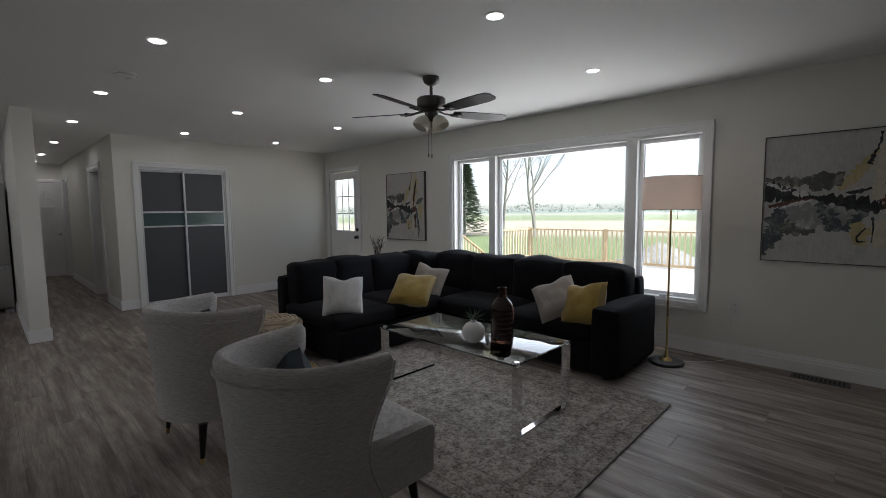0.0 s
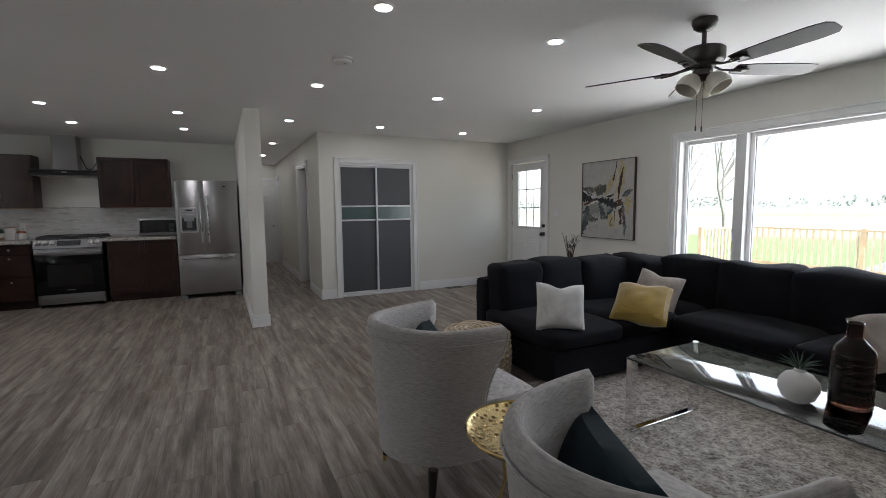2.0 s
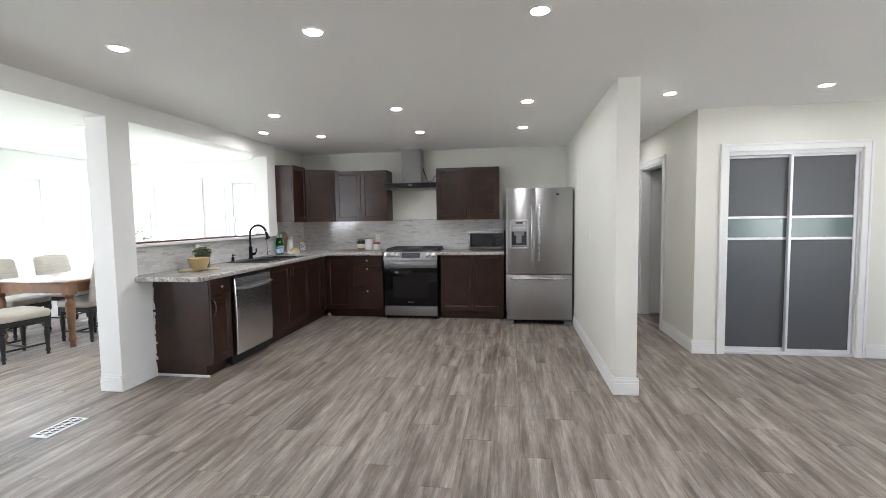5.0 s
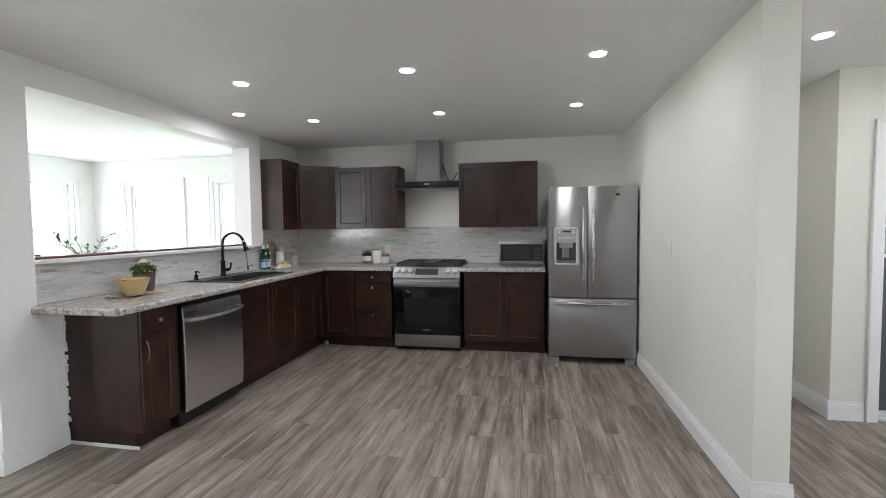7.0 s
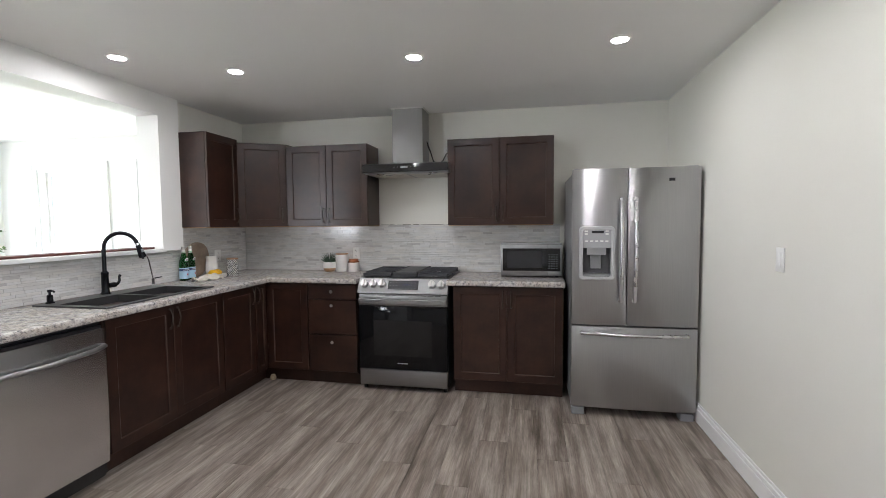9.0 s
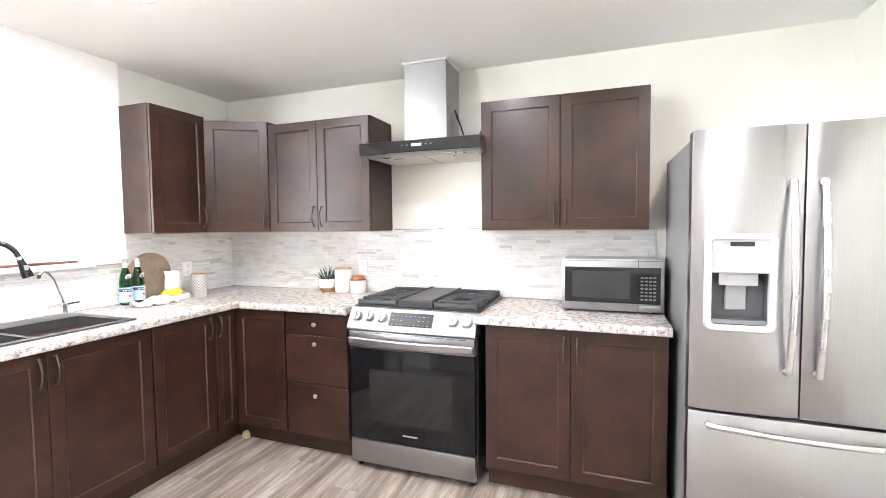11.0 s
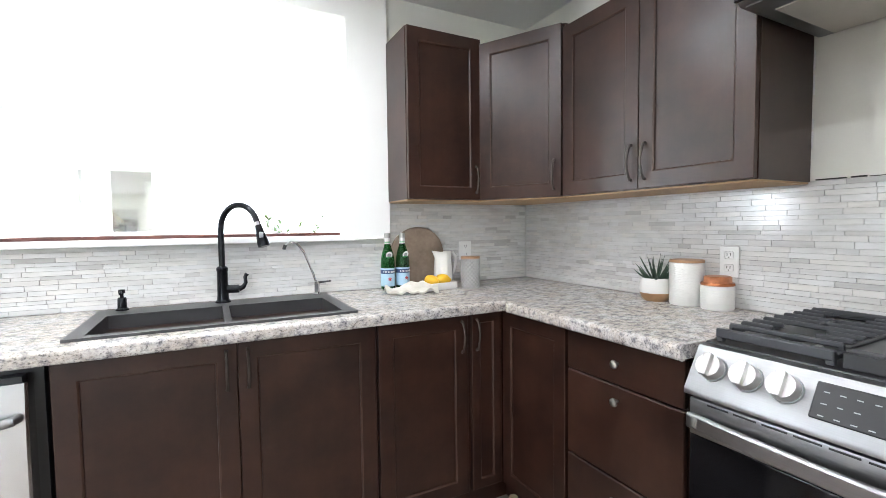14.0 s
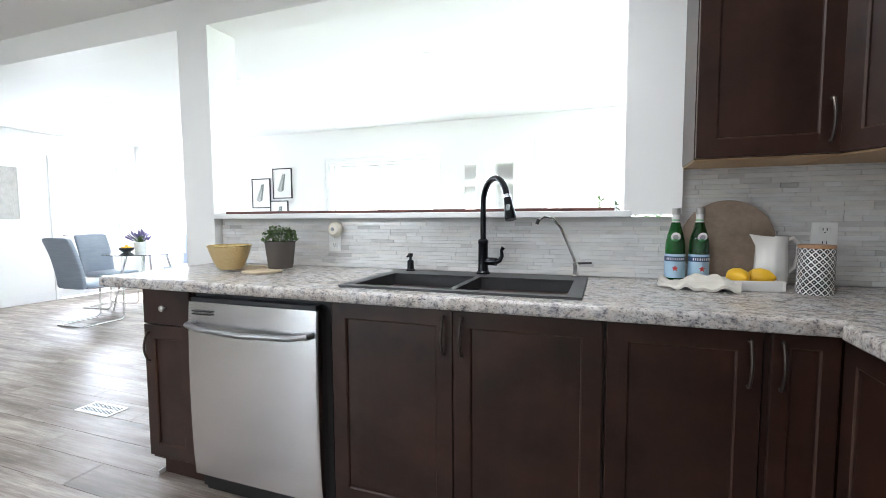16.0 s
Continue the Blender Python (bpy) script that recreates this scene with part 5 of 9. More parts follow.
HX0, HX1, HZ0, HZ1 = 0.068, 0.262, 1.024, 1.222
bm = nb()
cols = sorted({0.368 * k / 10 for k in range(11)} | {HX0, HX1})
zs = [0.672, 0.678, HZ0, HZ1, 1.769, 1.775]
grid = []
for z in zs:
    ins = 0.004 if z in (zs[0], zs[-1]) else 0.0
    front = [(x, ins - 0.01 * (1 - (2 * x / 0.368 - 1) ** 2) + (0.005 if x in (cols[0], cols[-1]) else 0)) for x in cols]
    grid.append([bm.verts.new((x, yy, z)) for x, yy in [(0.0, 0.07)] + front + [(0.368, 0.07)]])
for r in range(len(zs) - 1):
    for k in range(len(grid[0])):
        q = (k + 1) % len(grid[0])
        inside = r == 2 and 1 <= k < len(grid[0]) - 2 and HX0 - 1e-6 <= cols[k - 1] and cols[min(k, len(cols) - 1)] <= HX1 + 1e-6
        if not inside:
            bm.faces.new((grid[r][k], grid[r][q], grid[r + 1][q], grid[r + 1][k]))
bm.faces.new(grid[0][::-1])
bm.faces.new(grid[-1])
ld = part("door", bm, M_STEEL, fg, "stainless door with dispenser")
rd = part("door", bowed(nb(), 0.374, W, 0.672, 1.775, 0.0, 0.07, 0.01), M_STEEL, fg, "plain stainless door")
fz = part("freezer_drawer", bowed(nb(), 0.0, W, 0.07, 0.660, 0.0, 0.07, 0.012), M_STEEL, fg, "stainless freezer drawer")
part("handle", bar(nb(), (0.325, -0.004, 0.85), (0.325, -0.004, 1.56), 0.035), M_SATIN, ld, "bowed bright handle")
part("handle", bar(nb(), (0.418, -0.004, 0.85), (0.418, -0.004, 1.56), 0.035), M_SATIN, rd, "bowed bright handle")
part("handle", bar(nb(), (0.07, -0.006, 0.615), (W - 0.07, -0.006, 0.615), 0.035), M_SATIN, fz, "bowed bright handle")
x0, x1, z0, z1 = 0.045, 0.285, 0.995, 1.375
M_SILVERPL = surface("silver_plastic", (0.40, 0.405, 0.42), 0.42, 0.15, vary=0.03)
M_SILVERFR = surface("pale_silver_frame", (0.55, 0.555, 0.565), 0.35, 0.25, vary=0.03)


def rounded_ring(bm, a0, a1, c0, c1, w, y0, y1, r=0.03, n=6):
    """A frame with rounded outer corners and a soft lip, standing from y1 out to y0."""
    def line(d, rr):
        pts = []
        for cx, cz, st in ((a1 - d - rr, c1 - d - rr, 0), (a0 + d + rr, c1 - d - rr, 90), (a0 + d + rr, c0 + d + rr, 180), (a1 - d - rr, c0 + d + rr, 270)):
            pts += [(cx + rr * math.cos(radians(st + 90 * k / n)), cz + rr * math.sin(radians(st + 90 * k / n))) for k in range(n + 1)]
        return pts
    rows = [[bm.verts.new((x, y, z)) for x, z in line(d, rr)] for d, rr, y in ((0, r, y1), (0.001, r, y0 + 0.006), (0.006, r * 0.85, y0), (w - 0.005, r * 0.45, y0), (w, r * 0.4, y0 + 0.006), (w, r * 0.4, y1))]
    for a, b_ in zip(rows, rows[1:]):
        for k in range(len(a)):
            bm.faces.new((a[k], a[(k + 1) % len(a)], b_[(k + 1) % len(a)], b_[k]))
    return bm


disp = part("dispenser", rounded_ring(nb(), x0, x1, z0, z1, 0.025, -0.030, 0.0), M_SILVERFR, ld, "rounded pale silver dispenser frame")
part("control_panel", box(nb(), x0 + 0.02, x1 - 0.02, -0.0195, -0.004, 1.222, z1 - 0.018, 0.002, 1), M_SILVERPL, disp, "silver dispenser control panel")
bm = nb()
box(bm, x0 + 0.085, x1 - 0.075, -0.0205, -0.018, 1.325, 1.342)
part("display", bm, M_BLACK, disp, "dark display slot", smooth=0)
keys = [(0.04 + k * 0.034, 1.265, 0.020) for k in range(5)] + [(0.036 + k * 0.035, z, 0.022) for k in (0, 4) for z in (1.315, 1.335)]
for dx, z, w in keys:
    part("key", box(nb(), x0 + dx, x0 + dx + w, -0.0205, -0.018, z, z + 0.01), M_PLASTIC, disp, "pale key mark", smooth=0)
bm = nb()
for a, b_, c, e, lo, hi in ((HX0 - 0.004, HX1 + 0.004, 0.060, 0.064, HZ0 - 0.004, HZ1 + 0.004), (HX0 - 0.004, HX0, -0.008, 0.060, HZ0, HZ1), (HX1, HX1 + 0.004, -0.008, 0.060, HZ0, HZ1), (HX0, HX1, -0.008, 0.060, HZ1, HZ1 + 0.003), (HX0, HX1, -0.010, 0.060, HZ0 - 0.004, HZ0)):
    box(bm, a, b_, c, e, lo, hi)
part("recess", bm, surface("dispenser_recess", (0.11, 0.112, 0.118), 0.4, 0.2, vary=0.06, scale=(5, 5, 5)), disp, "grey dispenser recess", smooth=0)
bm = nb()
prism(bm, [(0.100, 0.004), (0.230, 0.004), (0.222, 0.045), (0.108, 0.045)], 1.172, 1.222)
part("spout", bm, M_SILVERPL, disp, "silver spout block")
part("paddle", box(nb(), 0.128, 0.202, 0.040, 0.050, 1.070, 1.172, 0.004, 1), M_GREYPL, disp, "grey push paddle")
bm = nb()
prism(bm, [(HX0 + 0.004, 0.0), (HX0 + 0.05, -0.014), (HX1 - 0.05, -0.014), (HX1 - 0.004, 0.0), (HX1 - 0.004, 0.055), (HX0 + 0.004, 0.055)], HZ0, HZ0 + 0.016)
part("drip_tray", bm, M_DSTEEL, disp, "curved grey drip tray")
part("badge", box(nb(), 0.63, 0.668, -0.0125, -0.004, 1.68, 1.70, 0.001, 1), M_BLACK, rd, "small dark badge")
for x in (0.05, W - 0.05):
    part("foot", box(nb(), x - 0.045, x + 0.045, 0.02, 0.10, 0.0, 0.055, 0.004, 1), M_GREYPL, fg)
    part("foot", box(nb(), x - 0.03, x + 0.03, 0.70, 0.76, 0.0, 0.055, 0.004, 1), M_GREYPL, fg)


# ---- small things on the worktop ----
def leaf_blade(bm, base, tip, width, up=Vector((0, 0, 1)), seg=3, fold=0.15):
    """A small folded leaf from base to tip."""
    base, tip = Vector(base), Vector(tip)
    d = tip - base
    side = d.cross(up)
    side = (side if side.length > 1e-6 else d.orthogonal()).normalized() * width
    nrm = side.cross(d).normalized() * width
    mids, ls, rs = [], [], []
    for k in range(seg + 1):
        s = k / seg
        w = math.sin(math.pi * (0.12 + 0.88 * s)) ** 0.8
        p = base + d * s
        mids.append(bm.verts.new(p - nrm * fold * w))
        ls.append(bm.verts.new(p + side * w * 0.5))
        rs.append(bm.verts.new(p - side * w * 0.5))
    for k in range(seg):
        bm.faces.new((mids[k], mids[k + 1], ls[k + 1], ls[k]))
        bm.faces.new((mids[k + 1], mids[k], rs[k], rs[k + 1]))
    return bm


M_LEAF = surface("green_leaf", (0.085, 0.15, 0.035), 0.5, vary=0.35, scale=(30, 30, 30), grain=(120, 120, 120))
M_LEAFD = surface("dark_succulent_leaf", (0.045, 0.085, 0.05), 0.45, vary=0.3, scale=(30, 30, 30))
M_BOTTLE = glass("green_bottle_glass", (0.14, 0.55, 0.20), 0.0, 1.5)
M_LABEL = surface("pale_blue_label", (0.42, 0.60, 0.74), 0.5, vary=0.05)
M_LABELW = surface("white_label", (0.80, 0.80, 0.78), 0.5, vary=0.03)
M_LABELB = surface("dark_blue_band", (0.04, 0.07, 0.16), 0.45, vary=0.05)
M_LABELR = surface("red_star", (0.55, 0.05, 0.05), 0.5, vary=0.05)


def bottle(x, y, turn):
    t = thing("water_bottle", pose(x, y, COUNTER, 0, 0, turn), "green glass water bottle with a pale blue label", "bottle", "green bottles by the board")
    pr = [(0, 0.004), (0.030, 0.0), (0.035, 0.006), (0.0355, 0.13), (0.034, 0.155), (0.028, 0.185), (0.020, 0.212), (0.0145, 0.235), (0.013, 0.262), (0.0145, 0.265)]
    part("glass", lathe(nb(), pr + [(0.0115, 0.265), (0.0115, 0.236), (0.018, 0.21), (0.026, 0.184), (0.032, 0.154), (0.0335, 0.13), (0.033, 0.01), (0, 0.008)], 28), M_BOTTLE, t)
    part("cap", lathe(nb(), [(0, 0.287), (0.0145, 0.286), (0.0155, 0.283), (0.0155, 0.262), (0.0145, 0.262)], 20), M_NICKEL, t, "silver cap")
    part("foil", lathe(nb(), [(0.0137, 0.262), (0.0142, 0.238), (0.0155, 0.232)], 20), M_LABELW, t, "silver neck foil")
    lb = part("label", lathe(nb(), [(0.0362, 0.018), (0.0366, 0.02), (0.0366, 0.108), (0.0362, 0.11)], 28), M_LABEL, t, "pale blue paper label")
    part("band", lathe(nb(), [(0.0368, 0.082), (0.037, 0.083), (0.037, 0.100), (0.0368, 0.101)], 28), M_LABELB, lb, "dark blue band")
    bm = nb()
    for k in range(9):
        a = radians(-90 - 48 + k * 12)
        c, s_ = 0.0371 * math.cos(a), 0.0371 * math.sin(a)
        cyl(bm, (c, s_, 0.087), (c, s_, 0.096), 0.0016, n=6)
    part("lettering", bm, M_LABELW, lb, "pale unreadable lettering")
    bm = nb()
    for k in range(5):
        a = 2 * math.pi * k / 5 + math.pi / 2
        leaf_blade(bm, (0, -0.0374, 0.055), (0.012 * math.cos(a), -0.0372, 0.055 + 0.012 * math.sin(a)), 0.006, Vector((0, 1, 0)), 2, 0)
    part("star", bm, M_LABELR, lb, "small red star")
    bm = nb()
    lathe(bm, [(0, 0.002), (0.016, 0.002), (0.018, 0.0)], 20, squash=(0.95, 1.05))
    bmesh.ops.transform(bm, matrix=pose(0, -0.0305, 0.176, 112), verts=bm.verts)
    nl = part("neck_label", bm, M_LABELW, t, "oval white neck label")
    bm = nb()
    lathe(bm, [(0, 0.0035), (0.009, 0.0035), (0.01, 0.002)], 16)
    bmesh.ops.transform(bm, matrix=pose(0, -0.0305, 0.176, 112), verts=bm.verts)
    part("emblem", bm, M_GREYPL, nl)


bottle(-8.083, -3.58, 175)
bottle(-8.166, -3.585, 190)

M_BOARD = stained_wood("weathered_board_wood", (0.17, 0.125, 0.09), (0.36, 0.285, 0.22), 0.7, (3, 3, 30), 0.0)
bm = nb()
cyl(bm, (0, 0, -0.010), (0, 0, 0.010), 0.158, n=56)
bmesh.ops.bevel(bm, geom=[e for e in bm.edges if e.calc_face_angle(0) > 0.8], offset=0.004, segments=2, affect="EDGES")
solid("cutting_board", bm, M_BOARD, "round weathered wooden board leaning on the backsplash", "cutting board", Matrix.Translation((-8.262, -3.617, COUNTER + 0.158)) @ Euler((radians(83), 0, radians(0))).to_matrix().to_4x4())

M_PORC = surface("white_porcelain", (0.82, 0.81, 0.78), 0.15, vary=0.02, bumps=0.02, coat=0.3)
jug = thing("pitcher", pose(-8.395, -3.565, COUNTER, 0, 0, 15), "white fluted porcelain pitcher", "pitcher")
bm = nb()
n, prof = 40, [(0.0, 0.004), (0.040, 0.0), (0.047, 0.01), (0.052, 0.05), (0.050, 0.10), (0.046, 0.145), (0.048, 0.175), (0.050, 0.182), (0.046, 0.18), (0.043, 0.145), (0.046, 0.09), (0.044, 0.015), (0.0, 0.012)]
rings = []
for j, (r, z) in enumerate(prof):
    ring = []
    for k in range(n):
        a = 2 * math.pi * k / n
        rr = r * (1 + (0.025 * math.cos(10 * a) if 0.02 < z < 0.16 and j < 8 else 0))
        lip = max(0.0, math.cos(a)) ** 8 * 0.028 * max(0.0, (z - 0.13) / 0.05)
        ring.append(bm.verts.new(((rr + lip) * math.cos(a), (rr + lip * 0.3) * math.sin(a), z + lip * 0.25)))
    rings.append(ring)
for a, b_ in zip(rings, rings[1:]):
    for k in range(n):
        bm.faces.new((a[k], a[(k + 1) % n], b_[(k + 1) % n], b_[k]))
bmesh.ops.remove_doubles(bm, verts=bm.verts, dist=1e-4)
part("body", bm, M_PORC, jug)
part("handle", tube(nb(), [(-0.045, 0, 0.165), (-0.07, 0, 0.175), (-0.092, 0, 0.155), (-0.093, 0, 0.11), (-0.08, 0, 0.07), (-0.05, 0, 0.045)], [0.008, 0.008, 0.009, 0.009, 0.008, 0.009], 12), M_PORC, jug)

m, n_, l_, b = material("white_canister_with_black_lozenges")
tc = n_.new("ShaderNodeTexCoord")
mp = n_.new("ShaderNodeMapping")
mp.inputs["Rotation"].default_value = (0, 0, radians(45))
sep, at2, comb = n_.new("ShaderNodeSeparateXYZ"), n_.new("ShaderNodeMath"), n_.new("ShaderNodeCombineXYZ")
at2.operation = "ARCTAN2"
l_.new(tc.outputs["Object"], sep.inputs[0])
l_.new(sep.outputs["Y"], at2.inputs[0])
l_.new(sep.outputs["X"], at2.inputs[1])
sc = n_.new("ShaderNodeMath")
sc.operation, sc.inputs[1].default_value = "MULTIPLY", 16 / (2 * math.pi)
l_.new(at2.outputs[0], sc.inputs[0])
scz = n_.new("ShaderNodeMath")
scz.operation, scz.inputs[1].default_value = "MULTIPLY", 46.0
l_.new(sep.outputs["Z"], scz.inputs[0])
l_.new(sc.outputs[0], comb.inputs[0])
l_.new(scz.outputs[0], comb.inputs[1])


def tri(sock):
    """Distance from the nearest half, 0 to 1, repeating each unit."""
    p = n_.new("ShaderNodeMath")
    p.operation, p.inputs[1].default_value = "PINGPONG", 0.5
    l_.new(sock, p.inputs[0])
    return p.outputs[0]


s1 = n_.new("ShaderNodeSeparateXYZ")
l_.new(comb.outputs[0], s1.inputs[0])
sm = n_.new("ShaderNodeMath")
l_.new(tri(s1.outputs["X"]), sm.inputs[0])
l_.new(tri(s1.outputs["Y"]), sm.inputs[1])
band = ramp(n_, l_, sm.outputs[0], [(0.0, (0.82, 0.81, 0.79)), (0.10, (0.82, 0.81, 0.79)), (0.11, (0.012, 0.012, 0.014)), (0.38, (0.012, 0.012, 0.014)), (0.39, (0.82, 0.81, 0.79)), (0.60, (0.82, 0.81, 0.79)), (0.61, (0.012, 0.012, 0.014)), (0.89, (0.012, 0.012, 0.014)), (0.90, (0.82, 0.81, 0.79))])
l_.new(band, b.inputs["Base Color"])
b.inputs["Roughness"].default_value = 0.25
M_LOZ = m
M_LIDWOOD = stained_wood("pale_lid_wood", (0.36, 0.20, 0.10), (0.50, 0.31, 0.17), 0.5, (3, 3, 40), 0.0)


def canister(x, y, r, h, mat, label, lid=True, lid_mat=None, group=""):
    t = thing("canister", pose(x, y, COUNTER), label, "canister", group)
    part("jar", lathe(nb(), [(0, 0.003), (r * 0.94, 0.0), (r, 0.006), (r, h - 0.004), (r * 0.97, h), (0, h)], 36), mat, t)
    if lid:
        part("lid", lathe(nb(), [(0, h + 0.011), (r * 0.97, h + 0.011), (r * 1.0, h + 0.008), (r * 1.0, h + 0.001), (r * 0.9, h)], 36), lid_mat or M_LIDWOOD, t, "pale wooden lid")
    return t


canister(-8.472, -3.41, 0.050, 0.15, M_LOZ, "white canister with black lozenge pattern and wooden lid")
M_SPECK = surface("ribbed_white_ceramic", (0.80, 0.79, 0.76), 0.4, vary=0.03, grain=(50, 50, 220), bumps=0.5, dist=0.003)
canister(-8.943, -2.545, 0.062, 0.165, M_SPECK, "tall ribbed white canister with a wooden lid", group="white canisters by the range")
cs = canister(-8.945, -2.425, 0.056, 0.088, M_SPECK, "short speckled white jar with a copper lid", group="white canisters by the range", lid_mat=surface("copper_glaze", (0.48, 0.17, 0.06), 0.25, 0.5, vary=0.25, scale=(20, 20, 20)))
part("rim", lathe(nb(), [(0.030, 0.0985), (0.046, 0.0985), (0.046, 0.118), (0.042, 0.122), (0.0, 0.124)], 28), surface("terracotta_glaze", (0.42, 0.16, 0.07), 0.35, vary=0.3, scale=(25, 25, 25)), cs, "terracotta top")

sp_ = thing("succulent", pose(-8.92, -2.665, COUNTER), "spiky succulent in a white and bare clay pot", "potted plant")
part("pot", lathe(nb(), [(0, 0.002), (0.040, 0.0), (0.052, 0.012), (0.062, 0.045), (0.060, 0.08), (0.055, 0.095), (0.050, 0.094), (0.052, 0.08), (0, 0.075)], 30), M_SPECK, sp_)
part("pot_base", lathe(nb(), [(0, -0.0005), (0.041, -0.0005), (0.0535, 0.012), (0.0605, 0.033), (0.059, 0.034)], 30), M_LIDWOOD, sp_, "bare clay pot base")
bm = nb()
for k in range(34):
    a, tl = k * 2.4, 0.25 + 1.15 * (k % 17) / 17
    d = Vector((math.cos(a) * math.sin(tl), math.sin(a) * math.sin(tl), math.cos(tl)))
    base = Vector((0, 0, 0.078)) + Vector((d.x, d.y, 0)) * 0.012
    tube(bm, [base, base + d * 0.05 + Vector((0, 0, 0.006)), base + d * rng.uniform(0.075, 0.105) + Vector((0, 0, 0.02))], [0.008, 0.0065, 0.0008], 5, flat=0.45)
part("leaves", bm, M_LEAFD, sp_, "stiff dark green leaves")

# lemons in a dish with a towel
dsh = thing("lemon_dish", pose(-8.30, -3.455, COUNTER, 0, 0, 8), "small white rectangular dish", "dish")
bm = nb()
box(bm, -0.085, 0.085, -0.05, 0.05, 0.002, 0.010, 0.003)
for x0, x1, y0, y1 in ((-0.09, -0.08, -0.055, 0.055), (0.08, 0.09, -0.055, 0.055), (-0.08, 0.08, -0.055, -0.047), (-0.08, 0.08, 0.047, 0.055)):
    box(bm, x0, x1, y0, y1, 0.0, 0.036, 0.003)
part("body", bm, M_PORC, dsh)
M_LEMON = surface("lemon_skin", (0.85, 0.50, 0.02), 0.4, vary=0.1, grain=(300, 300, 300), bumps=0.4)
for x, y, a in ((-8.265, -3.45, 20), (-8.335, -3.465, 70)):
    bm = nb()
    lathe(bm, [(0, -0.048), (0.006, -0.045), (0.012, -0.04), (0.027, -0.024), (0.032, 0.0), (0.028, 0.022), (0.012, 0.037), (0.006, 0.043), (0, 0.045)], 22)
    solid("lemon", bm, M_LEMON, "ripe yellow lemon in a white dish", "lemon", Matrix.Translation((x, y, COUNTER + 0.042)) @ Euler((radians(90), 0, radians(a))).to_matrix().to_4x4(), "lemons")
bm = nb()
NX, NY = 26, 12
vs = [[None] * (NY + 1) for _ in range(NX + 1)]
for i in range(NX + 1):
    for j in range(NY + 1):
        u, v = i / NX, j / NY
        x, y = (u - 0.5) * 0.25, (v - 0.5) * (0.085 + 0.03 * math.sin(3 * u))
        z = 0.016 + 0.034 * abs(math.sin(3.2 * u + 0.4)) * (1 - abs(2 * v - 1) ** 2) + 0.010 * math.sin(9 * v + 5 * u) * (1 - abs(2 * v - 1)) + 0.018 * noise.noise((u * 7, v * 5, 1.7))
        vs[i][j] = bm.verts.new((x, y, max(0.003, z)))
for i in range(NX):
    for j in range(NY):
        bm.faces.new((vs[i][j], vs[i + 1][j], vs[i + 1][j + 1], vs[i][j + 1]))
r = bmesh.ops.extrude_face_region(bm, geom=bm.faces[:])
for v in r["geom"]:
    if isinstance(v, bmesh.types.BMVert):
        v.co.z = max(0.001, v.co.z - 0.010)
solid("tea_towel", bm, weave("cream_linen", (0.78, 0.74, 0.66), (0.66, 0.62, 0.54), 300), "crumpled cream tea towel beside the lemons", "towel", pose(-8.135, -3.40, COUNTER, 0, 0, -12))

# bowl and potted plant on a woven trivet
M_STRAW = weave("braided_straw", (0.66, 0.56, 0.40), (0.42, 0.33, 0.20), 160)
tv = thing("trivet", pose(-6.215, -3.365, COUNTER, 0, 0, 152), "two round braided straw trivets side by side", "trivet")
for cx in (-0.10, 0.09):
    bm = nb()
    pts = []
    for k in range(150):
        a = k * 0.32
        pts.append((cx + 0.0022 * k ** 0.78 * 0.85 * math.cos(a) * 1.0, 0.0022 * k ** 0.78 * 0.85 * math.sin(a), 0.006 + 0.001 * math.sin(k * 1.9)))
    tube(bm, pts, 0.0058, 6)
    part("coil", bm, M_STRAW, tv)
gb = thing("gold_bowl", pose(-6.12, -3.307, COUNTER + 0.012), "gold wire-texture bowl on a straw trivet", "bowl")
m, n_, l_, b = material("hammered_gold_wire")
v = coords(n_, l_, (1, 1, 1))
vo = n_.new("ShaderNodeTexVoronoi")
vo.feature = "DISTANCE_TO_EDGE"
vo.inputs["Scale"].default_value = 75
l_.new(coords(n_, l_, (1, 1, 2.6)), vo.inputs["Vector"])
l_.new(ramp(n_, l_, vo.outputs["Distance"], [(0.0, (0.90, 0.76, 0.46)), (0.2, (0.60, 0.44, 0.19))]), b.inputs["Base Color"])
b.inputs["Metallic"].default_value, b.inputs["Roughness"].default_value = 0.85, 0.35
bump(n_, l_, b, vo.outputs["Distance"], -0.7, 0.004)
M_GOLDWIRE = m
part("body", lathe(nb(), [(0, 0.0), (0.048, 0.0), (0.066, 0.02), (0.084, 0.065), (0.099, 0.112), (0.096, 0.113), (0.080, 0.066), (0.062, 0.025), (0.044, 0.006), (0, 0.005)], 40), M_GOLDWIRE, gb)
part("rim", tube(nb(), [(0.0975 * math.cos(2 * math.pi * k / 36), 0.0975 * math.sin(2 * math.pi * k / 36), 0.113) for k in range(36)], 0.0035, 8, closed=True), M_GOLD, gb)
pp = thing("potted_plant", pose(-6.325, -3.42, COUNTER + 0.012), "small green leafy plant in a grey-brown pot", "potted plant")
part("pot", lathe(nb(), [(0, 0.003), (0.055, 0.0), (0.058, 0.004), (0.072, 0.125), (0.074, 0.13), (0.070, 0.131), (0.067, 0.115), (0, 0.112)], 34), surface("taupe_clay", (0.12, 0.105, 0.095), 0.75, vary=0.12, grain=(150, 150, 150)), pp)
part("soil", lathe(nb(), [(0, 0.12), (0.068, 0.118)], 20), M_SUB, pp)
bm = nb()
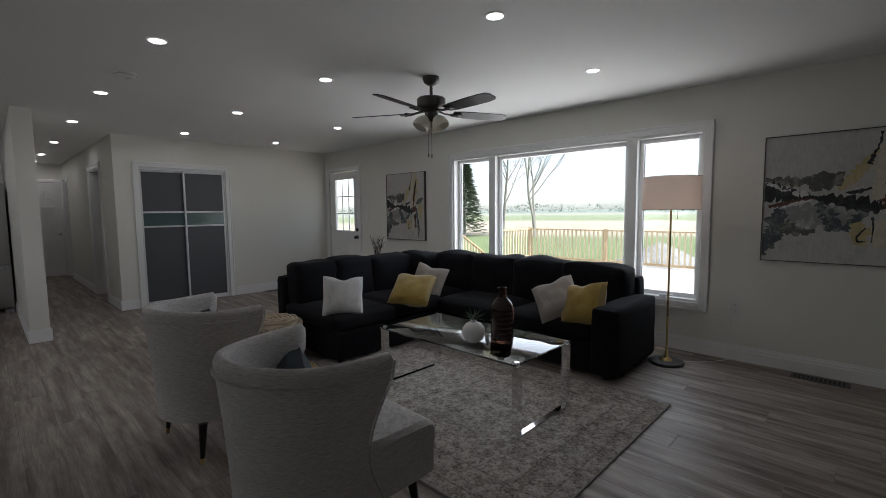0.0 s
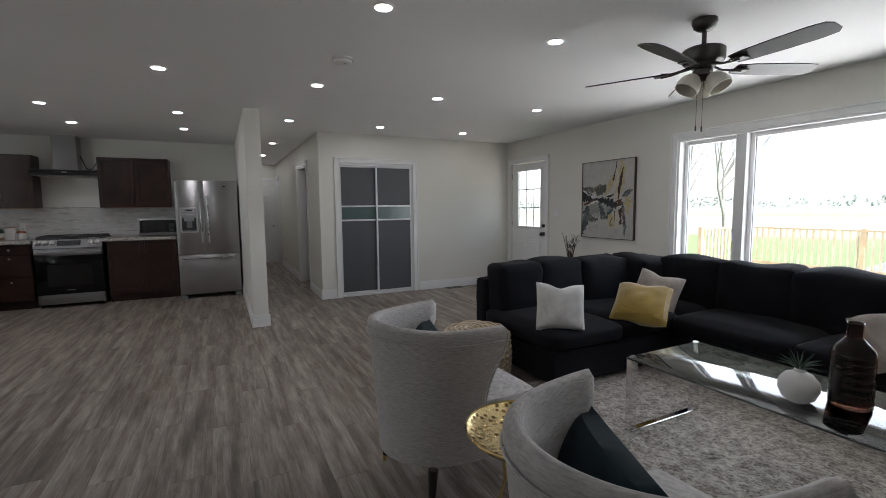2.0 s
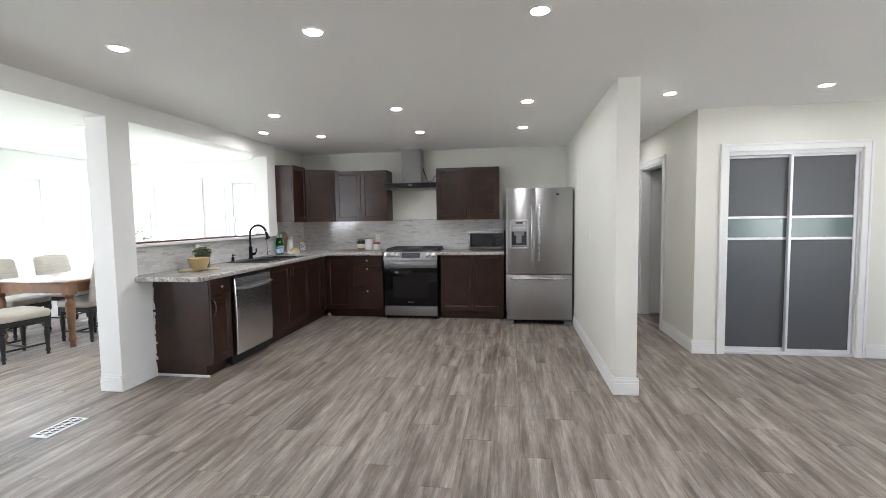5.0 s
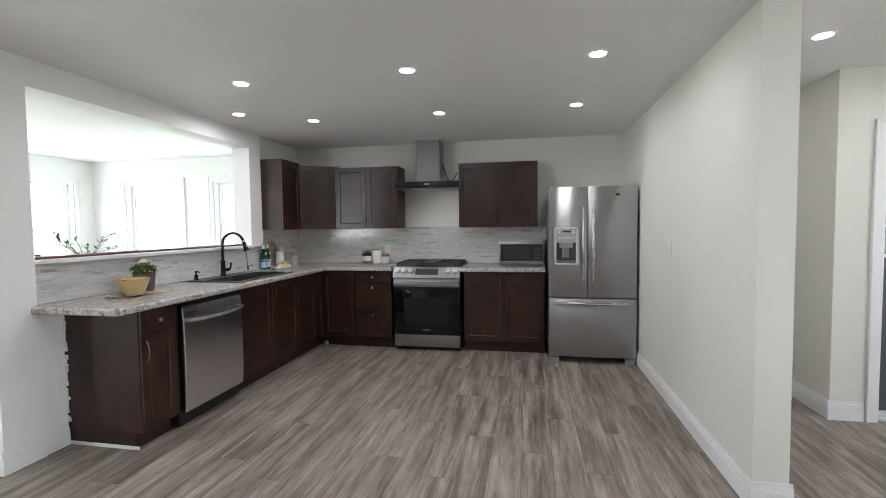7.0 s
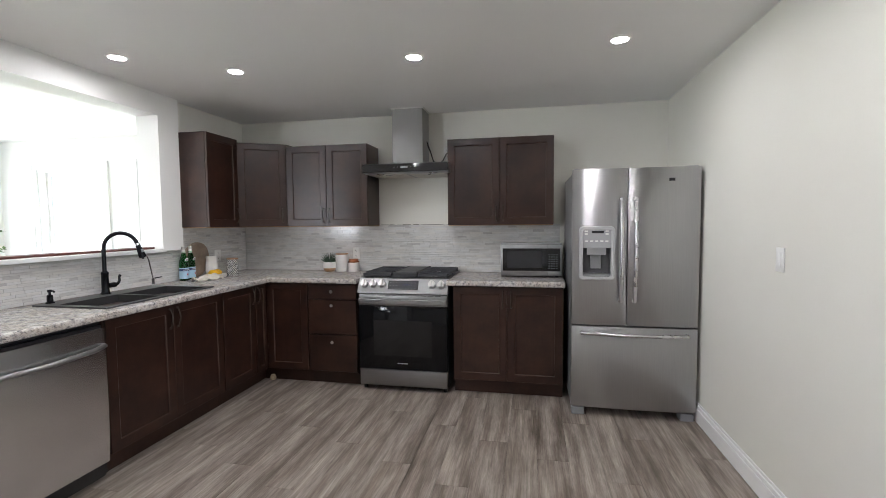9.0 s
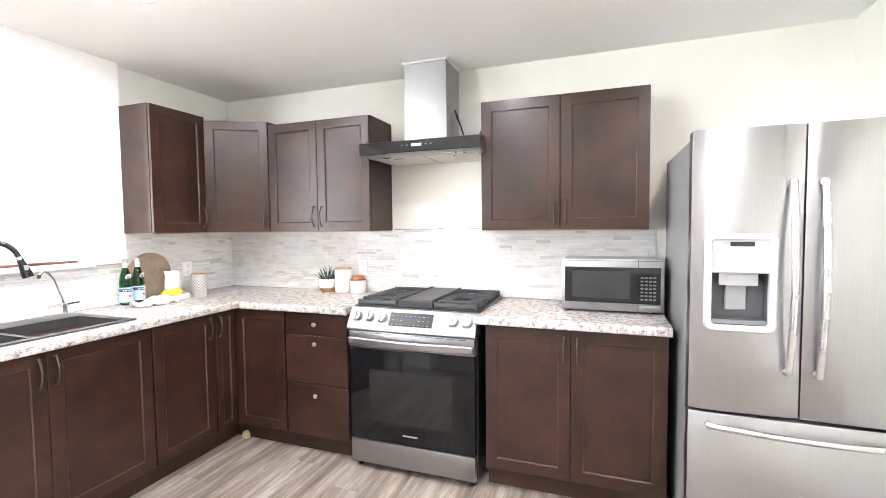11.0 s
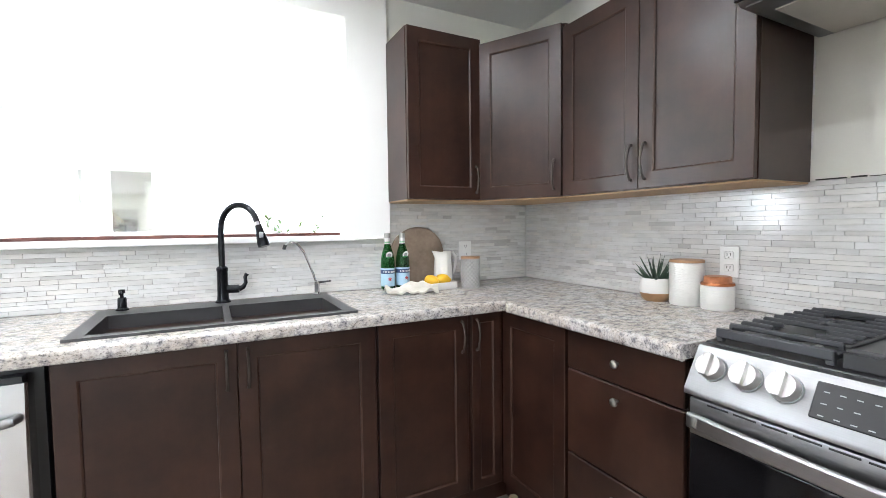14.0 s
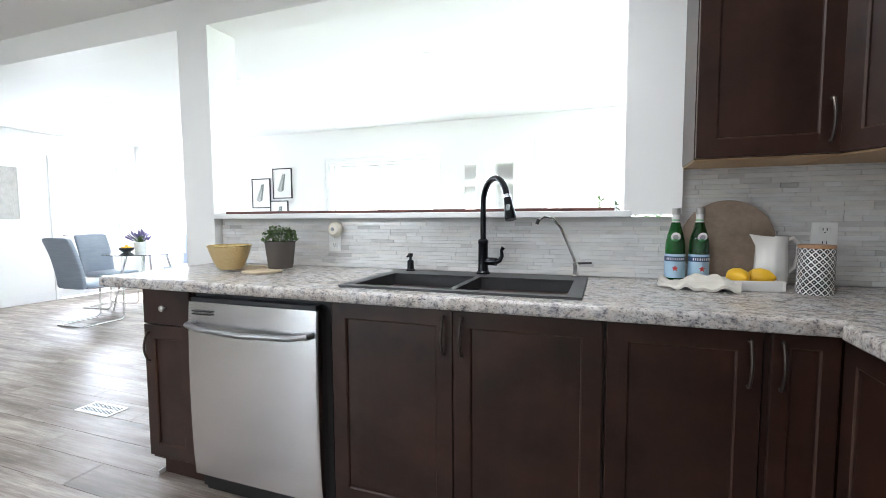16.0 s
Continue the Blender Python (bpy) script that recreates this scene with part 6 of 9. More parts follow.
for k in range(420):
    a, e_ = rng.uniform(0, 2 * math.pi), math.asin(rng.uniform(-0.1, 1.0))
    r = rng.uniform(0.05, 0.088)
    p = Vector((math.cos(a) * math.cos(e_) * r, math.sin(a) * math.cos(e_) * r, 0.135 + math.sin(e_) * r * 0.85))
    q = Vector((rng.uniform(-1, 1), rng.uniform(-1, 1), rng.uniform(-0.2, 1))).normalized() * rng.uniform(0.012, 0.022)
    leaf_blade(bm, p, p + q, 0.013, seg=2)
for k in range(30):
    a = rng.uniform(0, 6.28)
    tube(bm, [(0.02 * math.cos(a), 0.02 * math.sin(a), 0.12), (0.04 * math.cos(a), 0.04 * math.sin(a), 0.16), (0.06 * math.cos(a), 0.06 * math.sin(a), 0.185)], 0.0012, 4)
part("foliage", bm, M_LEAF, pp, "small round green leaves")


# ---- living room ----
def cushion(bm, w, d, h, puff=0.25, nx=14, ny=14, seed=0, rumple=0.006):
    """A stuffed block, w by d by h, its middle at the origin, edges drawn in to a seam."""
    def pt(u, v, s):
        ex, ey = 1 - abs(u) ** 6, 1 - abs(v) ** 6
        e = max(0.0, ex * ey) ** 0.45
        z = s * h / 2 * (0.62 * e + 0.38 * e * (1 - 0.5 * (u * u + v * v)) * (1 + puff))
        k = noise.noise((u * 2.3 + seed, v * 2.3, s * 3.1 + seed)) * rumple
        return (u * w / 2 * (1 - 0.02 * (1 - abs(v))), v * d / 2 * (1 - 0.02 * (1 - abs(u))), z + k * e)
    grids = []
    for s in (1, -1):
        grids.append([[bm.verts.new(pt(2 * i / nx - 1, 2 * j / ny - 1, s)) for j in range(ny + 1)] for i in range(nx + 1)])
    for g, s in zip(grids, (1, -1)):
        for i in range(nx):
            for j in range(ny):
                q = (g[i][j], g[i + 1][j], g[i + 1][j + 1], g[i][j + 1])
                bm.faces.new(q if s > 0 else q[::-1])
    bmesh.ops.remove_doubles(bm, verts=bm.verts, dist=1e-4)
    return bm


def stuffed(bm, x0, x1, y0, y1, z0, z1, r=0.05, seed=0.0, swell=0.02):
    """An upholstered block with round edges, swollen faces and slight rumples."""
    n = 10
    c = Vector(((x0 + x1) / 2, (y0 + y1) / 2, (z0 + z1) / 2))
    hs = Vector(((x1 - x0) / 2, (y1 - y0) / 2, (z1 - z0) / 2))
    before = set(bm.verts)
    made = bmesh.ops.create_cube(bm, size=2)
    es = list({e for v in made["verts"] for e in v.link_edges})
    bmesh.ops.subdivide_edges(bm, edges=es, cuts=n, use_grid_fill=True)
    vs = [v for v in bm.verts if v not in before]
    for v in vs:
        p = v.co.copy()
        q = Vector((math.copysign(abs(p.x) ** 0.75, p.x), math.copysign(abs(p.y) ** 0.75, p.y), math.copysign(abs(p.z) ** 0.75, p.z)))
        w = Vector((q.x * hs.x, q.y * hs.y, q.z * hs.z))
        inner = Vector((max(-hs.x + r, min(hs.x - r, w.x)), max(-hs.y + r, min(hs.y - r, w.y)), max(-hs.z + r, min(hs.z - r, w.z))))
        d = w - inner
        w = inner + (d.normalized() * r if d.length > 1e-6 else d)
        for ax in range(3):
            o1, o2 = (ax + 1) % 3, (ax + 2) % 3
            if abs(p[ax]) > 0.99:
                w[ax] += math.copysign(swell * (1 - p[o1] ** 2) * (1 - p[o2] ** 2), p[ax])
        w += Vector((1, 1, 1)) * noise.noise(w * 7 + Vector((seed, seed * 2, 0))) * 0.004
        v.co = c + w
    return bm


M_SOFA = weave("charcoal_sofa_cloth", (0.0055, 0.0055, 0.008), (0.0035, 0.0035, 0.0053), 320, 0.2, 0.95, 0.02)
sofa = thing("sectional_sofa", pose(-2.5, 3.4, 0), "large charcoal fabric L-shaped sectional sofa", "sofa")
OX, OY = 2.5, -3.4


def S(bm, x0, x1, y0, y1, z0, z1, **k):
    return stuffed(bm, x0 + OX, x1 + OX, y0 + OY, y1 + OY, z0, z1, **k)


part("base", S(nb(), -3.98, -2.90, 2.24, 4.30, 0.035, 0.30, r=0.03, swell=0.004), M_SOFA, sofa)
part("base", S(nb(), -2.91, -1.14, 3.47, 4.30, 0.035, 0.30, r=0.03, swell=0.004), M_SOFA, sofa)
part("back_frame", S(nb(), -4.02, -3.84, 2.24, 4.36, 0.08, 0.70, r=0.04, swell=0.006), M_SOFA, sofa)
part("back_frame", S(nb(), -4.0, -1.08, 4.20, 4.38, 0.08, 0.74, r=0.04, swell=0.006), M_SOFA, sofa)
part("armrest", S(nb(), -1.165, -0.955, 3.44, 4.32, 0.035, 0.575, r=0.035, swell=0.008), M_SOFA, sofa)
for k, (x0, x1, y0, y1) in enumerate([(-3.84, -2.885, 2.22, 2.92), (-3.84, -2.90, 2.925, 3.60), (-3.84, -2.90, 3.605, 4.2), (-2.895, -2.02, 3.45, 4.2), (-2.015, -1.17, 3.45, 4.2)]):
    part("seat_cushion", S(nb(), x0, x1, y0, y1, 0.285, 0.435, r=0.055, seed=k * 3.1, swell=0.022), M_SOFA, sofa)
for k, (x0, x1, y0, y1, tip) in enumerate([(-3.87, -3.60, 2.30, 2.74, "x"), (-3.87, -3.58, 2.72, 3.20, "x"), (-3.87, -3.56, 3.19, 3.82, "x"), (-3.45, -2.84, 3.96, 4.24, "y"), (-2.86, -2.29, 3.96, 4.24, "y"), (-2.30, -1.72, 3.96, 4.24, "y"), (-1.73, -1.13, 3.96, 4.24, "y"), (-3.87, -3.42, 3.78, 4.24, "c")]):
    bm = nb()
    S(bm, x0, x1, y0, y1, 0.40, 0.825 if tip != "c" else 0.81, r=0.032, seed=k * 1.7, swell=0.030)
    for v in bm.verts:
        s = max(0.0, (v.co.z - 0.40) / 0.46)
        if tip == "x":
            v.co.x += -0.015 - 0.05 * s
        elif tip == "y":
            v.co.y += 0.01 + 0.045 * s
        v.co.z += 0.040 * noise.noise((v.co.x * 3.5, v.co.y * 3.5, k * 2.3)) * s
        v.co.x += 0.014 * noise.noise((v.co.y * 6, v.co.z * 6, k))
        v.co.y += 0.014 * noise.noise((v.co.x * 6, v.co.z * 6, k + 5))
    part("back_cushion", bm, M_SOFA, sofa)
for x, y in ((-3.94, 2.30), (-2.96, 2.30), (-3.94, 4.25), (-1.06, 4.25), (-1.06, 3.52)):
    part("foot", cyl(nb(), (x + OX, y + OY, 0), (x + OX, y + OY, 0.05), 0.022, n=12), M_BLACK, sofa)


def throw_pillow(x, y, z, yaw, lean, roll, mat, label, size=0.365):
    bm = nb()
    cushion(bm, size, size, 0.17, 0.45, 16, 16, seed=x * 3 + y, rumple=0.012)
    for v in bm.verts:
        a = abs(v.co.x) / (size / 2) * abs(v.co.y) / (size / 2)
        v.co.x *= 1 + 0.02 * a
        v.co.y *= 1 + 0.03 * a
        if v.co.y > 0:
            v.co.y -= 0.032 * math.exp(-(v.co.x / 0.07) ** 2) * (v.co.y / (size / 2))
    m = Matrix.Translation((x, y, z)) @ Euler((0, 0, radians(yaw))).to_matrix().to_4x4() @ Euler((radians(90 - lean), 0, 0)).to_matrix().to_4x4() @ Euler((0, 0, radians(roll))).to_matrix().to_4x4()
    t = thing("throw_pillow", m, label, "pillow", "throw pillows on the sofa")
    part("cover", bm, mat, t)
    return t


M_PWHITE = weave("white_pillow_linen", (0.72, 0.71, 0.69), (0.55, 0.54, 0.52), 240)
M_PGOLD = weave("mustard_velvet", (0.42, 0.29, 0.055), (0.28, 0.18, 0.03), 500, 0.3, 0.8, 0.6)
M_PBEIGE = weave("beige_pillow_cloth", (0.42, 0.37, 0.33), (0.29, 0.25, 0.22), 240)
M_PTEAL = weave("dark_teal_velvet", (0.005, 0.026, 0.036), (0.002, 0.011, 0.016), 400, 0.4, 0.75, 0.03)
throw_pillow(-3.05, 2.41, 0.58, 62, 22, -4, M_PWHITE, "off-white linen throw pillow on the sofa", 0.355)
throw_pillow(-3.13, 3.58, 0.57, 32, 30, -14, M_PBEIGE, "beige throw pillow leaning in the sofa corner")
throw_pillow(-2.95, 3.17, 0.545, 34, 56, -4, M_PGOLD, "mustard yellow velvet throw pillow", 0.41)
throw_pillow(-1.285, 3.58, 0.565, -6, 32, 12, M_PGOLD, "mustard yellow velvet throw pillow by the armrest")
throw_pillow(-1.535, 3.58, 0.575, 10, 40, 30, M_PBEIGE, "beige throw pillow on the sofa")


# tub chairs
M_CHAIR = weave("oatmeal_chair_linen", (0.66, 0.635, 0.61), (0.34, 0.325, 0.315), 330, 0.14, 0.95, 0.15, (34, 330))
M_LEG = stained_wood("black_tapered_leg", (0.010, 0.007, 0.006), (0.022, 0.015, 0.012), 0.3)


def tub_chair(x, y, turn):
    """A wing-edged tub chair; its back is to -y, its seat opens to +y."""
    c = thing("tub_chair", pose(x, y, 0, 0, 0, turn), "oatmeal linen tub chair with tufted wings and black legs", "armchair", "two tub chairs by the rug")
    N, MZ = 44, 14

    def plan(s, k):
        """The shell's outer line, s from -1 to 1 round the back; k grows it towards the top."""
        a = s * math.pi / 2 * 1.12
        w, d = 0.288 + 0.036 * k, 0.33 + 0.045 * k
        px, py = w * math.sin(a), -d * math.cos(a) - 0.02
        f = max(0.0, abs(s) - 0.55) / 0.45
        px += math.copysign(f * f * 0.022 * (0.3 + k), s)
        py += f * f * (0.03 + 0.02 * k)
        return px, py

    def tuck(bm_, half):
        """Rounds the rear of the seat so that it stays within the shell."""
        for v in bm_.verts:
            if v.co.y < 0.05:
                q = math.hypot(v.co.x / 0.262, (v.co.y - 0.05) / 0.345)
                if q > 0.97:
                    v.co.x, v.co.y = v.co.x * 0.97 / q, 0.05 + (v.co.y - 0.05) * 0.97 / q
            else:
                v.co.x = max(-half, min(half, v.co.x))

    def top(s):
        return 0.80 + 0.012 * math.cos(s * math.pi) + 0.025 * max(0.0, abs(s) - 0.6)
    outer, inner = [], []
    for i in range(N + 1):
        s = 2 * i / N - 1
        ro, ri = [], []
        for j in range(MZ + 1):
            v = j / MZ
            z = 0.215 + (top(s) - 0.215) * v
            cut = max(0.0, abs(s) - 0.72) / 0.28
            drop = 1 - cut * (0.10 * math.sin(math.pi * min(1.0, v * 1.15)) - 0.10 * max(0.0, 0.35 - v))
            ss = s * drop
            k = v ** 1.4
            ox, oy = plan(ss, k)
            L_ = math.hypot(ox, oy + 0.02)
            th = 0.055 + 0.02 * math.sin(math.pi * min(1, v * 1.05))
            ro.append(Vector((ox, oy, z)))
            ri.append(Vector((ox - ox / L_ * th, oy - (oy + 0.02) / L_ * th, z - 0.006)))
        outer.append(ro)
        inner.append(ri)
    bm = nb()
    vo = [[bm.verts.new(p) for p in r] for r in outer]
    vi = [[bm.verts.new(p) for p in r] for r in inner]
    roll = [bm.verts.new((o[-1] + n_[-1]) / 2 + Vector((0, 0, 0.030))) for o, n_ in zip(outer, inner)]
    roll_o = [bm.verts.new(o[-1] * 0.85 + n_[-1] * 0.15 + Vector((0, 0, 0.020))) for o, n_ in zip(outer, inner)]
    roll_i = [bm.verts.new(o[-1] * 0.15 + n_[-1] * 0.85 + Vector((0, 0, 0.022))) for o, n_ in zip(outer, inner)]
    for i in range(N):
        for j in range(MZ):
            bm.faces.new((vo[i][j], vo[i + 1][j], vo[i + 1][j + 1], vo[i][j + 1]))
            bm.faces.new((vi[i + 1][j], vi[i][j], vi[i][j + 1], vi[i + 1][j + 1]))
        for a, b_ in (([r[-1] for r in vo], roll_o), (roll_o, roll), (roll, roll_i), (roll_i, [r[-1] for r in vi])):
            bm.faces.new((a[i], a[i + 1], b_[i + 1], b_[i]))
        bm.faces.new((vo[i + 1][0], vo[i][0], vi[i][0], vi[i + 1][0]))
    for i in (0, N):
        mids = [bm.verts.new((o + n_) / 2 + Vector((0, 0.022, 0))) for o, n_ in zip(outer[i], inner[i])]
        for j in range(MZ):
            bm.faces.new((vo[i][j], vo[i][j + 1], mids[j + 1], mids[j]))
            bm.faces.new((mids[j], mids[j + 1], vi[i][j + 1], vi[i][j]))
        bm.faces.new((vo[i][-1], roll_o[i], roll[i], mids[-1]))
        bm.faces.new((mids[-1], roll[i], roll_i[i], vi[i][-1]))
    part("backrest", bm, M_CHAIR, c, smooth=60)
    # welt along the outside of the roll
    part("piping", tube(nb(), [o[-1] + Vector((o[-1].x, o[-1].y, 0)).normalized() * 0.003 + Vector((0, 0, -0.035)) for o in outer], 0.0045, 6), M_CHAIR, c)
    for i in (0, N):
        part("piping", tube(nb(), [o + Vector((math.copysign(0.003, o.x), 0.006, 0)) for o in outer[i]], 0.0045, 6), M_CHAIR, c)
    bm = nb()
    stuffed(bm, -0.30, 0.30, -0.30, 0.395, 0.30, 0.455, r=0.06, seed=x, swell=0.025)
    tuck(bm, 0.276)
    part("seat", bm, M_CHAIR, c)
    bm = nb()
    stuffed(bm, -0.285, 0.285, -0.30, 0.386, 0.205, 0.405, r=0.03, swell=0.004)
    tuck(bm, 0.270)
    part("seat_frame", bm, M_CHAIR, c)
    for s in (-0.62, -0.2, 0.2, 0.62):
        i = round((s + 1) / 2 * N)
        p = inner[i][10]
        d = Vector((-p.x, -p.y, 0)).normalized()
        bm = nb()
        tube(bm, [p - d * 0.012, p + d * 0.002, p + d * 0.006], [0.017, 0.016, 0.006], 12)
        part("button", bm, M_CHAIR, c, "covered tufting button")
    for lx, ly in ((-0.25, -0.22), (0.25, -0.22), (-0.23, 0.28), (0.23, 0.28)):
        ox, oy = lx * 1.06, ly * 1.08
        lg = part("leg", cyl(nb(), (ox, oy, 0.03), (lx, ly, 0.215), 0.012, 0.023, 16), M_LEG, c, "tapered black leg")
        part("ferrule", cyl(nb(), (ox + (ox - lx) * 0.16, oy + (oy - ly) * 0.16, 0.0), (ox, oy, 0.034), 0.0105, 0.0125, 16), M_GOLD, lg, "brass ferrule")
    return c


tub_chair(-2.40, 1.12, 3)
tub_chair(-1.19, 1.08, 0)
for x, y, t_ in ((-2.47, 1.02, 20), (-1.28, 0.98, 12)):
    bm = nb()
    cushion(bm, 0.44, 0.30, 0.14, 0.4, 14, 12, seed=x)
    solid("lumbar_pillow", bm, M_PTEAL, "dark teal velvet pillow in the tub chair", "pillow", Matrix.Translation((x, y, 0.60)) @ Euler((0, 0, radians(t_))).to_matrix().to_4x4() @ Euler((radians(64), 0, radians(-36))).to_matrix().to_4x4(), "teal pillows")

# brass side table with a pierced tray
st = thing("side_table", pose(-1.75, 1.12, 0), "round hammered brass side table between the chairs", "side table")
m, n_, l_, b = material("dimpled_brass")
vo = n_.new("ShaderNodeTexVoronoi")
vo.inputs["Scale"].default_value = 38
l_.new(coords(n_, l_, (1, 1, 1)), vo.inputs["Vector"])
l_.new(ramp(n_, l_, vo.outputs["Distance"], [(0.25, (0.20, 0.13, 0.05)), (0.42, (0.70, 0.55, 0.28))]), b.inputs["Base Color"])
b.inputs["Metallic"].default_value, b.inputs["Roughness"].default_value = 1.0, 0.25
bump(n_, l_, b, vo.outputs["Distance"], 0.8, 0.006)
part("tray", lathe(nb(), [(0, 0.488), (0.10, 0.489), (0.18, 0.496), (0.22, 0.515), (0.232, 0.53), (0.228, 0.533), (0.215, 0.519), (0.176, 0.502), (0.10, 0.495), (0, 0.494)], 48), m, st, "dimpled brass tray")
part("rim", tube(nb(), [(0.230 * math.cos(2 * math.pi * k / 40), 0.230 * math.sin(2 * math.pi * k / 40), 0.532) for k in range(40)], 0.004, 8, closed=True), M_GOLD, st)
for k in range(3):
    a = radians(200 + 120 * k)
    part("leg", tube(nb(), [(0.19 * math.cos(a), 0.19 * math.sin(a), 0.0), (0.10 * math.cos(a), 0.10 * math.sin(a), 0.30), (0.13 * math.cos(a), 0.13 * math.sin(a), 0.492)], 0.007, 10), M_GOLD, st, "thin brass leg")
bk = thing("small_box", pose(-1.66, 1.10, 0.494, 0, 0, 25), "small cream cardboard box on the brass tray", "box")
part("body", box(nb(), -0.05, 0.05, -0.07, 0.07, 0.0, 0.05, 0.002, 1), surface("cream_card", (0.66, 0.60, 0.50), 0.7, vary=0.05), bk)
part("lid", box(nb(), -0.052, 0.052, -0.072, 0.072, 0.05, 0.07, 0.002, 1), surface("white_card", (0.76, 0.74, 0.70), 0.7, vary=0.04), bk)

# coffee table
M_TABLEGLASS = glass("clear_table_glass", (0.84, 0.95, 0.92), 0.0, 1.6)
gl_ = M_TABLEGLASS.node_tree.nodes["Principled BSDF"]
gl_.inputs["Coat Weight"].default_value, gl_.inputs["Coat IOR"].default_value, gl_.inputs["Coat Roughness"].default_value = 0.6, 1.7, 0.0
ct = thing("coffee_table", pose(-1.65, 2.55, 0), "glass coffee table on chrome loop legs", "coffee table")
X, Y = 0.625, 0.325
g = part("tabletop", box(nb(), -X, X, -Y, Y, 0.448, 0.460, 0.003, 2), M_TABLEGLASS, ct, "clear glass top")
g.visible_shadow = False
for sx in (-1, 1):
    bm = nb()
    x0, x1 = sx * (X - 0.035), sx * (X + 0.005)
    for y in (-Y + 0.012, Y - 0.062):
        box(bm, x0, x1, y, y + 0.05, 0.022, 0.444, 0.002, 1)
    box(bm, x0, x1, -Y + 0.012, Y - 0.012, 0.010, 0.022, 0.002, 1)
    part("leg", bm, M_CHROME, ct, "chrome loop leg")
    for y in (-Y + 0.037, Y - 0.037):
        part("clamp", cyl(nb(), (sx * (X - 0.015), y, 0.444), (sx * (X - 0.015), y, 0.466), 0.016, n=18), M_CHROME, ct, "chrome glass clamp")
rv = thing("round_vase", pose(-1.50, 2.42, 0.460), "round white vase with an air plant", "vase")
part("body", lathe(nb(), [(0, 0.002), (0.035, 0.0), (0.062, 0.02), (0.078, 0.06), (0.074, 0.095), (0.052, 0.125), (0.022, 0.137), (0.020, 0.150), (0.016, 0.150), (0.016, 0.135), (0, 0.13)], 36), surface("matt_white_ceramic", (0.80, 0.78, 0.76), 0.6, vary=0.04, grain=(120, 120, 120), bumps=0.3), rv)
bm = nb()
for k in range(22):
    a, e_ = k * 2.4, 0.3 + 0.9 * (k % 9) / 9
    d = Vector((math.cos(a) * math.cos(e_), math.sin(a) * math.cos(e_), math.sin(e_)))
    tube(bm, [(0, 0, 0.145), Vector((0, 0, 0.15)) + d * 0.045, Vector((0, 0, 0.15)) + d * 0.10 + Vector((0, 0, -0.02 * math.cos(e_)))], [0.004, 0.0035, 0.0006], 5, flat=0.5)
part("air_plant", bm, M_LEAFD, rv, "spiky green air plant")
bv = thing("bottle_vase", pose(-1.37, 2.565, 0.460), "dark amber glass bottle vase", "vase")
M_AMBER = glass("dark_amber_glass", (0.07, 0.028, 0.018), 0.03, 1.5)
prof = [(0, 0.004), (0.068, 0.0), (0.077, 0.01)] + [(0.077 + 0.0022 * math.sin(k * 2.2), 0.02 + k * 0.0115) for k in range(20)] + [(0.068, 0.262), (0.046, 0.285), (0.030, 0.305), (0.027, 0.36), (0.031, 0.368), (0.026, 0.37), (0.022, 0.36), (0.024, 0.306), (0.045, 0.278), (0.062, 0.255), (0.071, 0.235), (0.071, 0.02), (0, 0.012)]
part("body", lathe(nb(), prof, 40), M_AMBER, bv)

# rug
m, n_, l_, b = material("faded_vintage_rug")
v = coords(n_, l_, (1, 1, 1))
n1, n2 = noise_node(n_, l_, v, 24, 8, 0.78), noise_node(n_, l_, v, 58, 6, 0.78)
vo = n_.new("ShaderNodeTexVoronoi")
vo.inputs["Scale"].default_value = 24
wob = n_.new("ShaderNodeVectorMath")
nz = n_.new("ShaderNodeTexNoise")
nz.inputs["Scale"].default_value = 14
l_.new(v, nz.inputs["Vector"])
sc_ = n_.new("ShaderNodeVectorMath")
sc_.operation = "SCALE"
sc_.inputs["Scale"].default_value = 0.12
l_.new(nz.outputs["Color"], sc_.inputs[0])
l_.new(v, wob.inputs[0])
l_.new(sc_.outputs[0], wob.inputs[1])
l_.new(wob.outputs[0], vo.inputs["Vector"])
c1 = ramp(n_, l_, n1, [(0.35, (0.30, 0.28, 0.26)), (0.5, (0.58, 0.54, 0.49)), (0.65, (0.76, 0.71, 0.65))])
c2 = ramp(n_, l_, vo.outputs["Distance"], [(0.05, (0.35, 0.31, 0.28)), (0.2, (0.62, 0.58, 0.53)), (0.33, (0.26, 0.25, 0.24)), (0.5, (0.58, 0.54, 0.48))])
c = mixed(n_, l_, 0.5, c1, c2, "OVERLAY")
c = mixed(n_, l_, 0.85, c, ramp(n_, l_, n2, [(0.41, (0.15, 0.145, 0.14)), (0.50, (1.0, 1.0, 1.0))]), "MULTIPLY")


def rug_math(op, a, b_=0.0, c_=0.0):
    k = n_.new("ShaderNodeMath")
    k.operation = op
    for sock, v_ in zip(k.inputs, (a, b_, c_)):
        if isinstance(v_, (int, float)):
            sock.default_value = v_
        else:
            l_.new(v_, sock)
    return k.outputs[0]


